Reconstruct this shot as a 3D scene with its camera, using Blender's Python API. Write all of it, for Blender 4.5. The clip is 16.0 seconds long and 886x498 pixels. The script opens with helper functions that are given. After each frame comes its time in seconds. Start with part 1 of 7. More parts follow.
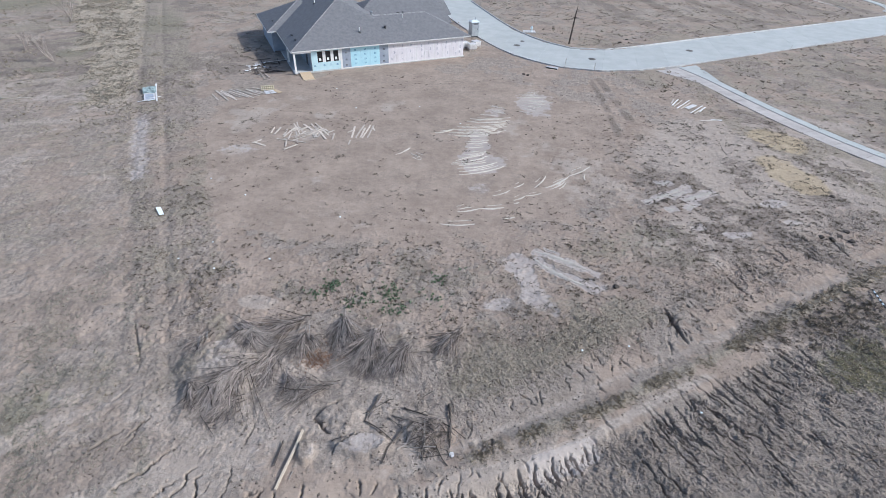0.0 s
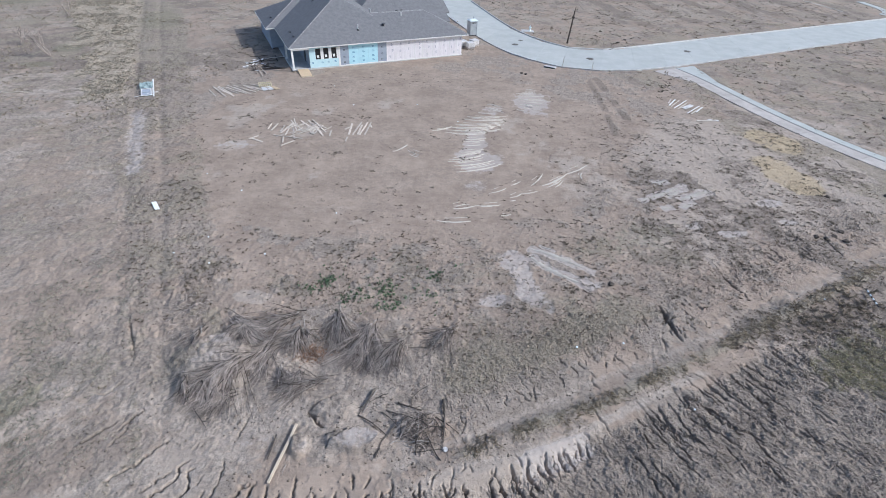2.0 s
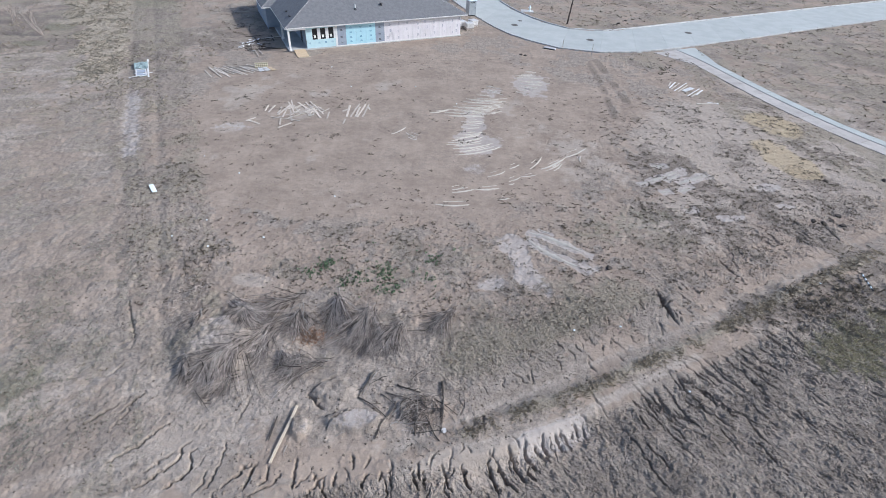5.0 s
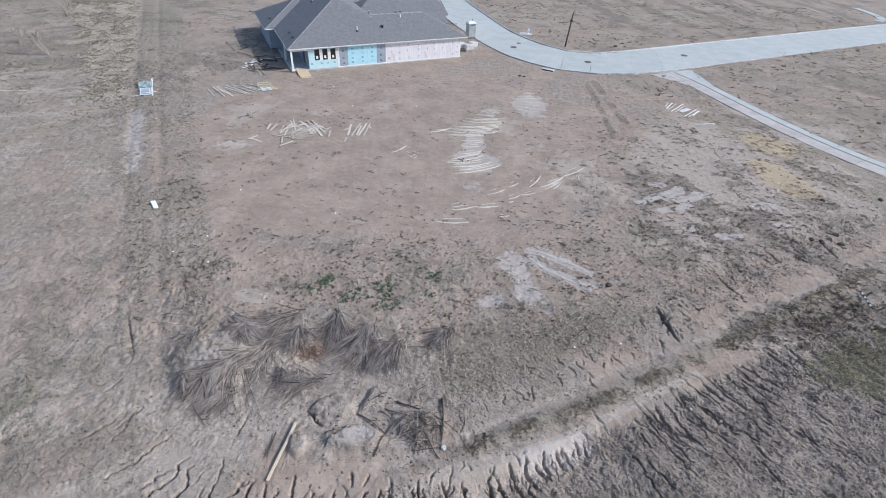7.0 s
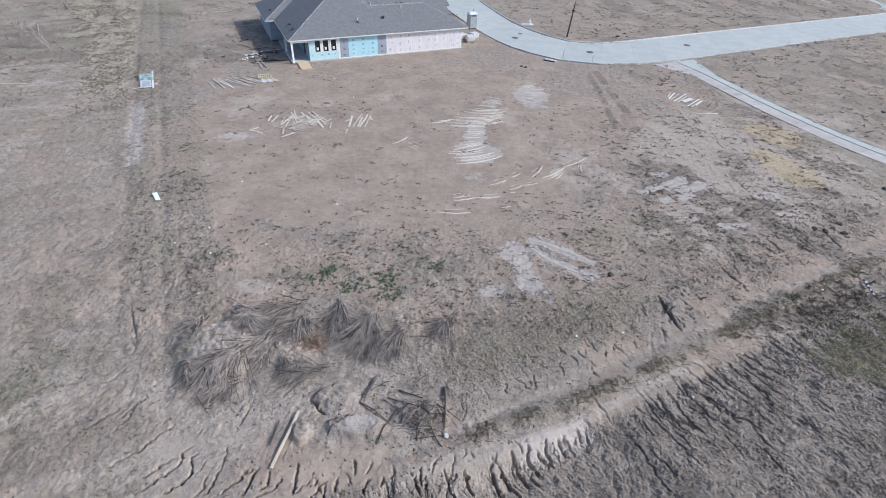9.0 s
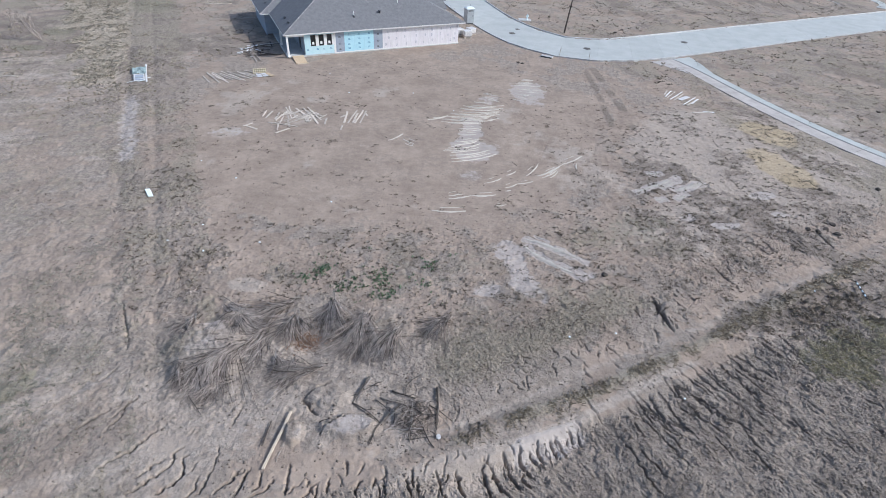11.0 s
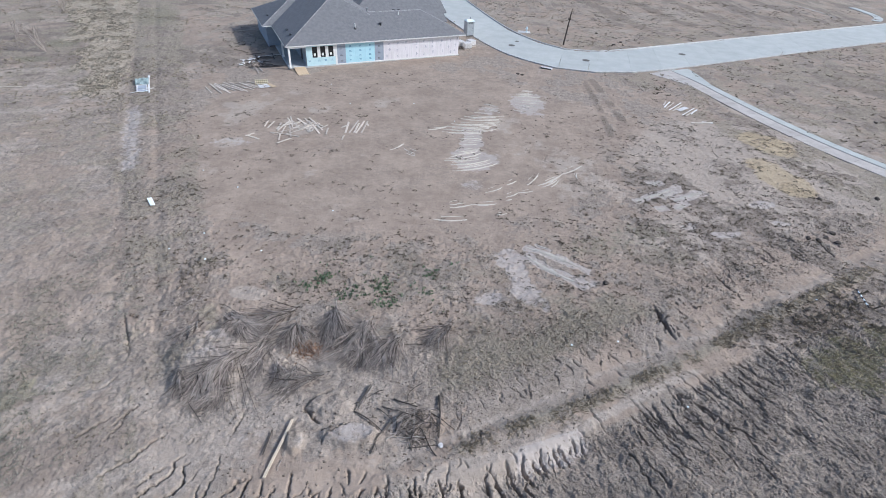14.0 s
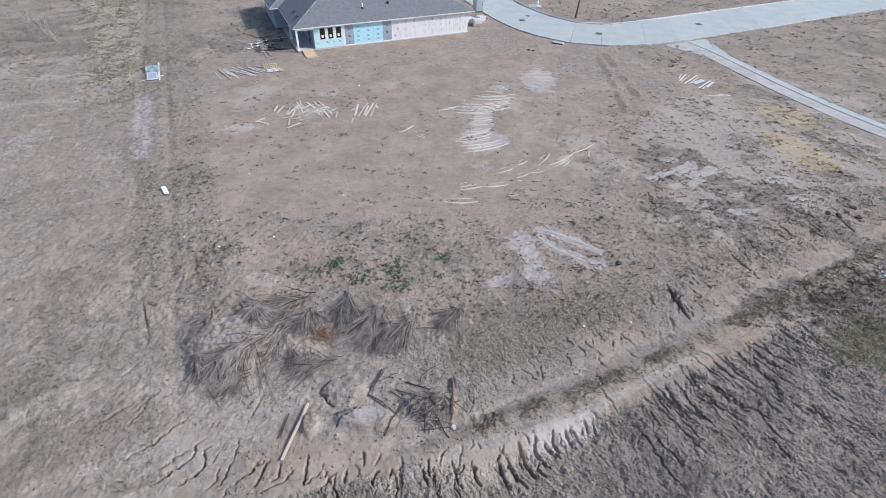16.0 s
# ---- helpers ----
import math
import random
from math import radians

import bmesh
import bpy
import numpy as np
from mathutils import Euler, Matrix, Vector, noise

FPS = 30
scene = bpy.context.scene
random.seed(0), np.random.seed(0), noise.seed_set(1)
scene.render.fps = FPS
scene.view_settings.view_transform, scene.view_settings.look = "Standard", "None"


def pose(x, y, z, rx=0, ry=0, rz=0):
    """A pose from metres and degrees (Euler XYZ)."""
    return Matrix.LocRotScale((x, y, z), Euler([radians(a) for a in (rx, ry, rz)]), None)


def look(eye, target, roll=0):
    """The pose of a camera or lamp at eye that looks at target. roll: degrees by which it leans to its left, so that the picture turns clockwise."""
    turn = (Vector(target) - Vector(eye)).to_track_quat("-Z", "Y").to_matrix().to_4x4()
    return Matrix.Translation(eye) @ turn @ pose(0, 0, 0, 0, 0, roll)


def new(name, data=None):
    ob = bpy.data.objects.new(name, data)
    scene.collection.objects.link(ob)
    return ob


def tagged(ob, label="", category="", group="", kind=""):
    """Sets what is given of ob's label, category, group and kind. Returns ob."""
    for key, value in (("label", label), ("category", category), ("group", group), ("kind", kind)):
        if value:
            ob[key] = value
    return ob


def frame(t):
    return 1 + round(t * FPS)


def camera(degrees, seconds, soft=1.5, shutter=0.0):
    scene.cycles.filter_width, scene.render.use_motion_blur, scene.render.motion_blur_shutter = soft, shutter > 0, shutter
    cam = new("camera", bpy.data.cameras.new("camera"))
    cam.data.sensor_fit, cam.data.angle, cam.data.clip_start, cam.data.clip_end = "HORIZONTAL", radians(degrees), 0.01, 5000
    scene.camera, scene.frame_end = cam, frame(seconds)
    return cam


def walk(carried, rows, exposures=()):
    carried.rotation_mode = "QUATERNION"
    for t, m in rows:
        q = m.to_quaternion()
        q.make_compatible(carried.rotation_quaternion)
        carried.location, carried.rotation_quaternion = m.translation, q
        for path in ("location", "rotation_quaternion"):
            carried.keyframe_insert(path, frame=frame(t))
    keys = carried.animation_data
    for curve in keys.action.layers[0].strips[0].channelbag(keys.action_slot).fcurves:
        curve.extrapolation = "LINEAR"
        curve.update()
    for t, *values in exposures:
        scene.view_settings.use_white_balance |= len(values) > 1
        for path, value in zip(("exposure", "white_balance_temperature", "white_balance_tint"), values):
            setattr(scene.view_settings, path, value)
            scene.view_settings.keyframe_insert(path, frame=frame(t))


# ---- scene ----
EXPOSURE, KELVIN, TINT = 0.40, 5780, 9
cam = camera(82.0, 16.0, soft=0.65)
# seconds, eye (x, y, z), yaw, pitch, roll
ROWS = [
    (0.0, 0.026, 0.018, 20.498, 0.053, -37.008, 1.957),
    (0.5, 0.011, -0.302, 20.184, 0.138, -36.730, 1.731),
    (1.0, 0.111, 0.115, 20.688, -0.309, -36.554, 2.474),
    (1.5, 0.118, 0.334, 20.771, -0.018, -37.944, 2.212),
    (2.0, 0.150, -0.127, 20.324, -0.285, -36.991, 2.584),
    (2.5, 0.112, -0.310, 20.249, -0.535, -36.866, 3.096),
    (3.0, 0.167, 0.326, 20.868, -0.466, -39.085, 2.885),
    (3.5, 0.134, 0.112, 20.602, -0.527, -38.231, 2.805),
    (4.0, 0.263, -0.454, 20.096, -0.425, -35.574, 2.918),
    (4.2, 0.172, -0.220, 20.259, -0.806, -37.359, 3.056),
    (6.3, 0.043, -0.052, 20.548, -0.525, -39.413, 2.797),
    (6.5, 0.054, 0.217, 20.786, -0.749, -38.394, 3.090),
    (7.0, 0.011, -0.319, 20.317, -0.756, -36.734, 3.193),
    (7.5, -0.002, 0.139, 20.724, -0.292, -38.444, 2.605),
    (8.0, -0.074, -0.213, 20.347, 0.918, -38.780, 0.994),
    (8.5, -0.097, -0.608, 20.069, -0.712, -35.606, 2.918),
    (8.7, 0.044, -0.520, 20.098, -0.477, -37.232, 2.738),
    (10.8, -0.077, -0.242, 20.215, -1.372, -37.936, 3.757),
    (11.0, 0.156, -0.183, 20.374, -1.085, -38.142, 3.519),
    (11.5, 0.178, -0.503, 19.940, -1.368, -37.827, 3.943),
    (12.0, 0.171, -0.213, 20.231, 1.602, -36.560, 0.463),
    (12.5, 0.067, 0.026, 20.500, 1.985, -36.070, -0.131),
    (13.0, 0.084, -0.015, 20.310, 1.271, -36.724, 0.617),
    (13.5, 0.020, -0.531, 19.972, -0.719, -36.704, 2.962),
    (14.0, 0.038, -0.322, 20.246, -1.070, -36.872, 3.510),
    (14.5, 0.054, 0.107, 20.545, -1.243, -37.674, 3.616),
    (15.0, 0.047, -0.206, 20.240, -1.348, -37.575, 3.632),
    (15.5, 0.045, -0.433, 20.094, -0.339, -36.699, 2.419),
    (16.0, 0.254, -0.167, 20.442, 0.895, -39.271, 1.212),
]


def aimed(x, y, z, yaw, pitch, roll):
    a, b = radians(yaw), radians(pitch)
    return look((x, y, z), (x - math.sin(a) * math.cos(b), y + math.cos(a) * math.cos(b), z + math.sin(b)), roll)


walk(cam, [(r[0], aimed(*r[1:])) for r in ROWS], [(0.0, EXPOSURE, KELVIN, TINT), (16.0, EXPOSURE, KELVIN, TINT)])

# ---- light ----
SUN_ELEVATION, SUN_AZIMUTH = 37.0, 94.0  # degrees; azimuth clockwise from +y
world = bpy.data.worlds.new("sky")
scene.world = world
world.use_nodes = True
wn = world.node_tree
sky = wn.nodes.new("ShaderNodeTexSky")
sky.sky_type, sky.sun_disc = "NISHITA", False
sky.sun_elevation, sky.sun_rotation = radians(SUN_ELEVATION), radians(SUN_AZIMUTH)
sky.air_density, sky.dust_density = 1.0, 2.5
wn.links.new(sky.outputs[0], wn.nodes["Background"].inputs[0])
wn.nodes["Background"].inputs[1].default_value = 0.13
sun = new("sun", bpy.data.lights.new("sun", "SUN"))
sun.data.energy, sun.data.angle, sun.data.color = 2.6, radians(0.6), (1.0, 0.95, 0.89)
_a, _e = radians(SUN_AZIMUTH), radians(SUN_ELEVATION)
sun.matrix_world = look((60 * math.sin(_a) * math.cos(_e), 60 * math.cos(_a) * math.cos(_e), 60 * math.sin(_e)), (0, 0, 0))


# ---- materials ----
def nodes_of(name):
    m = bpy.data.materials.new(name)
    m.use_nodes = True
    t = m.node_tree
    return m, t, t.nodes["Principled BSDF"]


def node(t, kind, **values):
    n = t.nodes.new("ShaderNode" + kind)
    for key, value in values.items():
        n.inputs[key.replace("_", " ")].default_value = value
    return n


def noise_tex(t, scale, detail=4.0, rough=0.6, where=None, distortion=0.0):
    n = node(t, "TexNoise", Scale=scale, Detail=detail, Roughness=rough, Distortion=distortion)
    if where is not None:
        t.links.new(where, n.inputs["Vector"])
    return n.outputs["Fac"]


def mixed(t, fac, a, b, blend="MIX"):
    n = t.nodes.new("ShaderNodeMix")
    n.data_type, n.blend_type = "RGBA", blend
    for value, socket in ((fac, n.inputs[0]), (a, n.inputs[6]), (b, n.inputs[7])):
        if isinstance(value, bpy.types.NodeSocket):
            t.links.new(value, socket)
        elif isinstance(value, (int, float)):
            socket.default_value = value
        else:
            socket.default_value = (*value, 1.0)
    return n.outputs[2]


def calc(t, op, a, b=0.0, c=0.0):
    n = t.nodes.new("ShaderNodeMath")
    n.operation = op
    for value, socket in zip((a, b, c), n.inputs):
        if isinstance(value, bpy.types.NodeSocket):
            t.links.new(value, socket)
        else:
            socket.default_value = value
    return n.outputs[0]


def ramped(t, fac, low, high):
    n = t.nodes.new("ShaderNodeMapRange")
    n.interpolation_type = "SMOOTHSTEP"
    t.links.new(fac, n.inputs[0])
    n.inputs[1].default_value, n.inputs[2].default_value = low, high
    return n.outputs[0]


def bumped(t, shader, height, strength, distance=0.02):
    b = node(t, "Bump", Strength=strength, Distance=distance)
    t.links.new(height, b.inputs["Height"])
    t.links.new(b.outputs[0], shader.inputs["Normal"])


def surface(name, dark, light, scale=4.0, fine=60.0, rough=0.85, bump=0.3, vary=0.0, island=False, metal=0.0, stretch=None, distance=0.01, thin=0.0):
    """Two tones mixed by a broad and a fine noise, with fine relief; vary: brightness spread from object to object (or island to island);
    thin: the share of light that passes through, for leaves and blades."""
    m, t, s = nodes_of(name)
    where = node(t, "TexCoord").outputs["Object"]
    if stretch:
        mp = node(t, "Mapping")
        mp.inputs["Scale"].default_value = stretch
        t.links.new(where, mp.inputs[0])
        where = mp.outputs[0]
    broad, small = noise_tex(t, scale, 5, 0.65, where), noise_tex(t, fine, 3, 0.7, where)
    fac = ramped(t, calc(t, "ADD", calc(t, "MULTIPLY", broad, 0.6), calc(t, "MULTIPLY", small, 0.4)), 0.33, 0.67)
    col = mixed(t, fac, dark, light)
    if vary:
        rnd = t.nodes.new("ShaderNodeNewGeometry").outputs["Random Per Island"] if island else t.nodes.new("ShaderNodeObjectInfo").outputs["Random"]
        k = calc(t, "MULTIPLY_ADD", rnd, 2 * vary, 1 - vary)
        hsv = node(t, "HueSaturation")
        t.links.new(k, hsv.inputs["Value"])
        t.links.new(col, hsv.inputs["Color"])
        col = hsv.outputs[0]
    t.links.new(col, s.inputs["Base Color"])
    s.inputs["Roughness"].default_value, s.inputs["Metallic"].default_value = rough, metal
    if rough > 0.7:
        s.inputs["Specular IOR Level"].default_value = 0.2
    bumped(t, s, calc(t, "ADD", small, calc(t, "MULTIPLY", broad, 0.7)), bump, distance)
    if thin:
        through_light, both = t.nodes.new("ShaderNodeBsdfTranslucent"), node(t, "MixShader", Fac=thin)
        t.links.new(col, through_light.inputs["Color"])
        t.links.new(s.outputs[0], both.inputs[1])
        t.links.new(through_light.outputs[0], both.inputs[2])
        t.links.new(both.outputs[0], t.nodes["Material Output"].inputs["Surface"])
    return m


def ground_material():
    """Bare clay soil; masks say where dry grass, pale dust, damp dark soil with painted shade, sand, wet silt and green
    growth lie.
    """
    m, t, s = nodes_of("bare_ground")
    where = t.nodes.new("ShaderNodeNewGeometry").outputs["Position"]
    n1, n2, n3, n4 = (noise_tex(t, k, 6, 0.65, where) for k in (0.35, 1.7, 6.0, 24.0))
    n5 = noise_tex(t, 70.0, 2, 0.6, where)
    fibre = noise_tex(t, 16.0, 5, 0.75, where, 1.6)
    fine = calc(t, "ADD", calc(t, "MULTIPLY", n3, 0.5), calc(t, "MULTIPLY", n4, 0.5))

    def mask(attribute, channel, jitter=0.55, low=0.32, high=0.72):
        a = t.nodes.new("ShaderNodeAttribute")
        a.attribute_name = attribute
        sep = t.nodes.new("ShaderNodeSeparateColor")
        t.links.new(a.outputs["Color"], sep.inputs[0])
        j = calc(t, "MULTIPLY", calc(t, "SUBTRACT", calc(t, "ADD", calc(t, "MULTIPLY", n2, 0.72), calc(t, "MULTIPLY", fine, 0.28)), 0.5), jitter * 2)
        return ramped(t, calc(t, "MULTIPLY", calc(t, "ADD", sep.outputs[channel], j), ramped(t, sep.outputs[channel], 0.0, 0.12)), low, high)

    kind = t.nodes.new("ShaderNodeAttribute")
    kind.attribute_name = "cover_c"
    kinds = t.nodes.new("ShaderNodeSeparateColor")
    t.links.new(kind.outputs["Color"], kinds.inputs[0])
    bare, rough = kinds.outputs[0], kinds.outputs[1]
    col = mixed(t, ramped(t, n2, 0.3, 0.7), SOIL_A, SOIL_B)
    col = mixed(t, calc(t, "MULTIPLY", ramped(t, fine, 0.52, 0.72), 0.55), col, SOIL_C)
    packed = mixed(t, ramped(t, calc(t, "ADD", calc(t, "MULTIPLY", n1, 0.6), calc(t, "MULTIPLY", n2, 0.4)), 0.35, 0.65), BARE_A, BARE_B)
    col = mixed(t, calc(t, "MULTIPLY", ramped(t, calc(t, "ADD", bare, calc(t, "MULTIPLY", calc(t, "SUBTRACT", n2, 0.5), 0.8)), 0.2, 0.8), 0.85), col, packed)
    plain = calc(t, "MULTIPLY_ADD", bare, -0.8, 1.0)
    col = mixed(t, calc(t, "MULTIPLY", mask("cover_a", 1), 0.8), col, mixed(t, fine, PALE_A, PALE_B))
    col = mixed(t, calc(t, "MULTIPLY", mask("cover_a", 2), 0.75), col, mixed(t, n3, DAMP_SHADE_A, DAMP_SHADE_B))
    col = mixed(t, calc(t, "MULTIPLY", mask("cover_a", 0), 0.85), col, mixed(t, ramped(t, fibre, 0.36, 0.64), GRASS_A, GRASS_B))
    col = mixed(t, calc(t, "MULTIPLY", mask("cover_b", 0, 0.8, 0.25, 0.9), 0.6), col, mixed(t, fine, SAND_A, SAND_B))
    silt = mask("cover_b", 1, 1.1, 0.36, 0.80)
    col = mixed(t, calc(t, "MULTIPLY", silt, 0.78), col, mixed(t, n2, SILT_A, SILT_B))
    col = mixed(t, calc(t, "MULTIPLY", mask("cover_b", 2, 0.8), 0.7), col, mixed(t, n3, GREEN_A, GREEN_B))
    col = mixed(t, calc(t, "MULTIPLY", ramped(t, calc(t, "ADD", kinds.outputs[2], calc(t, "SUBTRACT", n2, 0.5)), 0.25, 0.75), 0.9), col, mixed(t, ramped(t, calc(t, "ADD", calc(t, "MULTIPLY", n2, 0.4), calc(t, "MULTIPLY", n3, 0.6)), 0.4, 0.6), STRAW_A, STRAW_B))
    grain = mixed(t, ramped(t, calc(t, "ADD", calc(t, "MULTIPLY", n4, 0.6), calc(t, "MULTIPLY", n5, 0.4)), 0.36, 0.64), (0.78, 0.78, 0.785), (1.17, 1.17, 1.17))
    col = mixed(t, calc(t, "MULTIPLY", calc(t, "MULTIPLY", plain, calc(t, "MULTIPLY_ADD", rough, 0.5, 0.4)), 0.9), col, grain, "MULTIPLY")
    blotch = mixed(t, ramped(t, calc(t, "ADD", calc(t, "MULTIPLY", n3, 0.6), calc(t, "MULTIPLY", noise_tex(t, 2.6, 3, 0.55, where), 0.4)), 0.38, 0.62), (0.76, 0.76, 0.77), (1.19, 1.19, 1.19))
    col = mixed(t, calc(t, "MULTIPLY", plain, 0.75), col, blotch, "MULTIPLY")
    col = mixed(t, 0.75, col, mixed(t, n1, (0.78, 0.78, 0.80), (1.24, 1.22, 1.18)), "MULTIPLY")
    t.links.new(col, s.inputs["Base Color"])
    t.links.new(calc(t, "MULTIPLY_ADD", silt, -0.25, 0.95), s.inputs["Roughness"])
    s.inputs["Specular IOR Level"].default_value = 0.2
    h = calc(t, "ADD", calc(t, "MULTIPLY", n3, 1.0), calc(t, "ADD", calc(t, "MULTIPLY", n4, 0.18), calc(t, "MULTIPLY", n5, 0.05)))
    h = calc(t, "MULTIPLY", h, calc(t, "MULTIPLY_ADD", silt, -0.8, 1.0))
    h = calc(t, "MULTIPLY", h, calc(t, "ADD", calc(t, "MULTIPLY_ADD", bare, -0.28, 0.52), calc(t, "MULTIPLY", rough, 0.55)))
    bumped(t, s, h, 1.0, GROUND_BUMP)
    return m


SOIL_A, SOIL_B, SOIL_C = (0.254, 0.217, 0.181), (0.331, 0.285, 0.241), (0.185, 0.156, 0.130)
BARE_A, BARE_B = (0.266, 0.213, 0.170), (0.350, 0.284, 0.230)
PALE_A, PALE_B = (0.33, 0.283, 0.237), (0.42, 0.367, 0.314)
DAMP_SHADE_A, DAMP_SHADE_B = (0.15, 0.125, 0.104), (0.235, 0.198, 0.166)
GRASS_A, GRASS_B = (0.19, 0.166, 0.128), (0.345, 0.305, 0.243)
STRAW_A, STRAW_B = (0.27, 0.232, 0.178), (0.43, 0.375, 0.295)
SAND_A, SAND_B = (0.40, 0.315, 0.185), (0.50, 0.405, 0.26)
SILT_A, SILT_B = (0.355, 0.316, 0.285), (0.445, 0.402, 0.37)
GREEN_A, GREEN_B = (0.13, 0.125, 0.085), (0.27, 0.25, 0.185)
GROUND_BUMP = 0.105
M_GROUND = ground_material()
M_CONCRETE = surface("pale_concrete", (0.385, 0.405, 0.388), (0.47, 0.487, 0.47), 0.5, 20, 0.8, 0.15, vary=0.03)
M_DUSTY = surface("dusty_concrete", (0.36, 0.33, 0.305), (0.50, 0.47, 0.44), 0.9, 25, 0.9, 0.2, vary=0.04)
M_KERB = surface("kerb_concrete", (0.36, 0.35, 0.34), (0.60, 0.60, 0.59), 1.2, 25, 0.85, 0.2)
M_JOINT = surface("joint_filler", (0.2, 0.195, 0.19), (0.3, 0.29, 0.28), 3, 40)
M_IRON = surface("cast_iron", (0.06, 0.055, 0.05), (0.16, 0.14, 0.12), 6, 60, 0.6, 0.4, metal=0.5)
M_SILT = surface("flat_silt", (0.33, 0.305, 0.265), (0.44, 0.41, 0.365), 1.5, 14, 0.9, 0.2)
M_TREAD = surface("dry_clay", (0.44, 0.40, 0.345), (0.62, 0.575, 0.505), 1.5, 18, 0.95, 0.5)
M_SHINGLE = surface("grey_shingles", (0.145, 0.147, 0.154), (0.205, 0.207, 0.214), 2.5, 13, 0.9, 0.6)
M_CAP = surface("shingle_caps", (0.19, 0.19, 0.195), (0.33, 0.33, 0.33), 3, 14, 0.9, 0.5, vary=0.2)
M_WHITE = surface("white_paint", (0.72, 0.72, 0.70), (0.82, 0.82, 0.80), 2, 40, 0.55, 0.1)
M_FASCIA = surface("primed_fascia", (0.60, 0.60, 0.59), (0.74, 0.74, 0.73), 2, 30, 0.6, 0.1)
M_BLUE = surface("blue_sheathing", (0.38, 0.64, 0.74), (0.49, 0.74, 0.82), 1.5, 30, 0.6, 0.1)
M_BLUEPALE = surface("pale_blue_sheathing", (0.46, 0.66, 0.71), (0.58, 0.75, 0.79), 1.5, 30, 0.6, 0.1)
# the grey front panels, and the darker colour for walls in shade
M_GREY_SHADE = surface("grey_and_shaded_sheathing", (0.27, 0.31, 0.38), (0.36, 0.40, 0.46), 1.5, 30, 0.7, 0.1)
M_WRAP = surface("house_wrap", (0.66, 0.63, 0.655), (0.80, 0.775, 0.795), 1.1, 12, 0.55, 0.4, stretch=(2.5, 1, 0.4), distance=0.04)
M_WRAPMARK = surface("wrap_print", (0.30, 0.31, 0.38), (0.40, 0.42, 0.48), 3, 30, 0.7)
M_BLUEMARK = surface("sheathing_print", (0.06, 0.20, 0.34), (0.10, 0.27, 0.42), 3, 30, 0.7)
M_GLASS_DARK = surface("dark_glass", (0.02, 0.022, 0.025), (0.035, 0.038, 0.04), 1, 9, 0.12, 0.02)
M_SLAB = surface("slab_concrete", (0.42, 0.42, 0.41), (0.56, 0.56, 0.55), 1.5, 30, 0.85, 0.2)
M_INSIDE = surface("bare_framing", (0.16, 0.13, 0.10), (0.24, 0.20, 0.16), 3, 30)
M_PLY = surface("plywood", (0.45, 0.34, 0.22), (0.58, 0.46, 0.32), 3, 40, 0.75, 0.2, vary=0.12, stretch=(1, 8, 1))
M_WOOD = surface("weathered_board", (0.38, 0.335, 0.285), (0.60, 0.54, 0.47), 3, 40, 0.85, 0.4, vary=0.2, stretch=(1, 9, 9))
M_PINE = surface("fresh_board", (0.50, 0.42, 0.31), (0.64, 0.55, 0.43), 3, 40, 0.8, 0.3, vary=0.12, stretch=(1, 9, 9))
M_DARKWOOD = surface("dark_post", (0.05, 0.042, 0.036), (0.12, 0.10, 0.085), 4, 50, 0.8, 0.4)
M_TWIG = surface("dead_twigs", (0.24, 0.205, 0.182), (0.45, 0.395, 0.352), 2, 30, 0.9, 0.3, vary=0.6, island=True)
M_BRANCH = surface("dead_branch", (0.045, 0.039, 0.035), (0.16, 0.138, 0.12), 3, 40, 0.9, 0.5, vary=0.4)
M_DRYGRASS = surface("dry_grass_blades", (0.24, 0.205, 0.15), (0.42, 0.365, 0.285), 1, 9, 0.9, 0.1, vary=0.35, island=True, thin=0.5)
M_STRAW = surface("pale_straw", (0.30, 0.265, 0.21), (0.46, 0.42, 0.35), 1, 9, 0.9, 0.1, vary=0.3, island=True, thin=0.5)
M_WEED = surface("dark_dry_weeds", (0.14, 0.122, 0.095), (0.28, 0.243, 0.197), 1, 9, 0.9, 0.1, vary=0.4, island=True, thin=0.4)
M_GREEN = surface("green_weeds", (0.11, 0.17, 0.10), (0.21, 0.30, 0.18), 2, 15, 0.8, 0.1, vary=0.35, island=True, thin=0.45)
M_CLOD = surface("soil_clods", (0.14, 0.115, 0.095), (0.29, 0.24, 0.20), 2, 20, 0.95, 0.6, vary=0.3, island=True)
M_GROUND_CLOD = surface("field_clod", (0.19, 0.158, 0.132), (0.31, 0.263, 0.222), 2, 20, 0.95, 0.6, vary=0.2, island=True)
M_PLASTIC_GREY = surface("grey_plastic", (0.30, 0.33, 0.35), (0.40, 0.43, 0.45), 2, 30, 0.5, 0.1)
M_PLASTIC_WHITE = surface("white_plastic", (0.68, 0.77, 0.80), (0.78, 0.85, 0.87), 2, 30, 0.45, 0.15)
M_TARP = surface("blue_tarp", (0.16, 0.22, 0.22), (0.32, 0.40, 0.40), 3, 20, 0.5, 0.4)
M_FILM = surface("plastic_film", (0.45, 0.44, 0.43), (0.66, 0.65, 0.64), 4, 20, 0.4, 0.5)
M_BRICK = surface("pallet_bricks", (0.32, 0.29, 0.28), (0.48, 0.45, 0.43), 4, 25, 0.85, 0.4, vary=0.15)
M_BLACK = surface("black_plastic", (0.02, 0.02, 0.022), (0.05, 0.05, 0.055), 4, 30, 0.5, 0.1)
M_YELLOW = surface("yellow_pallet", (0.44, 0.38, 0.25), (0.56, 0.50, 0.36), 4, 30, 0.8, 0.2)
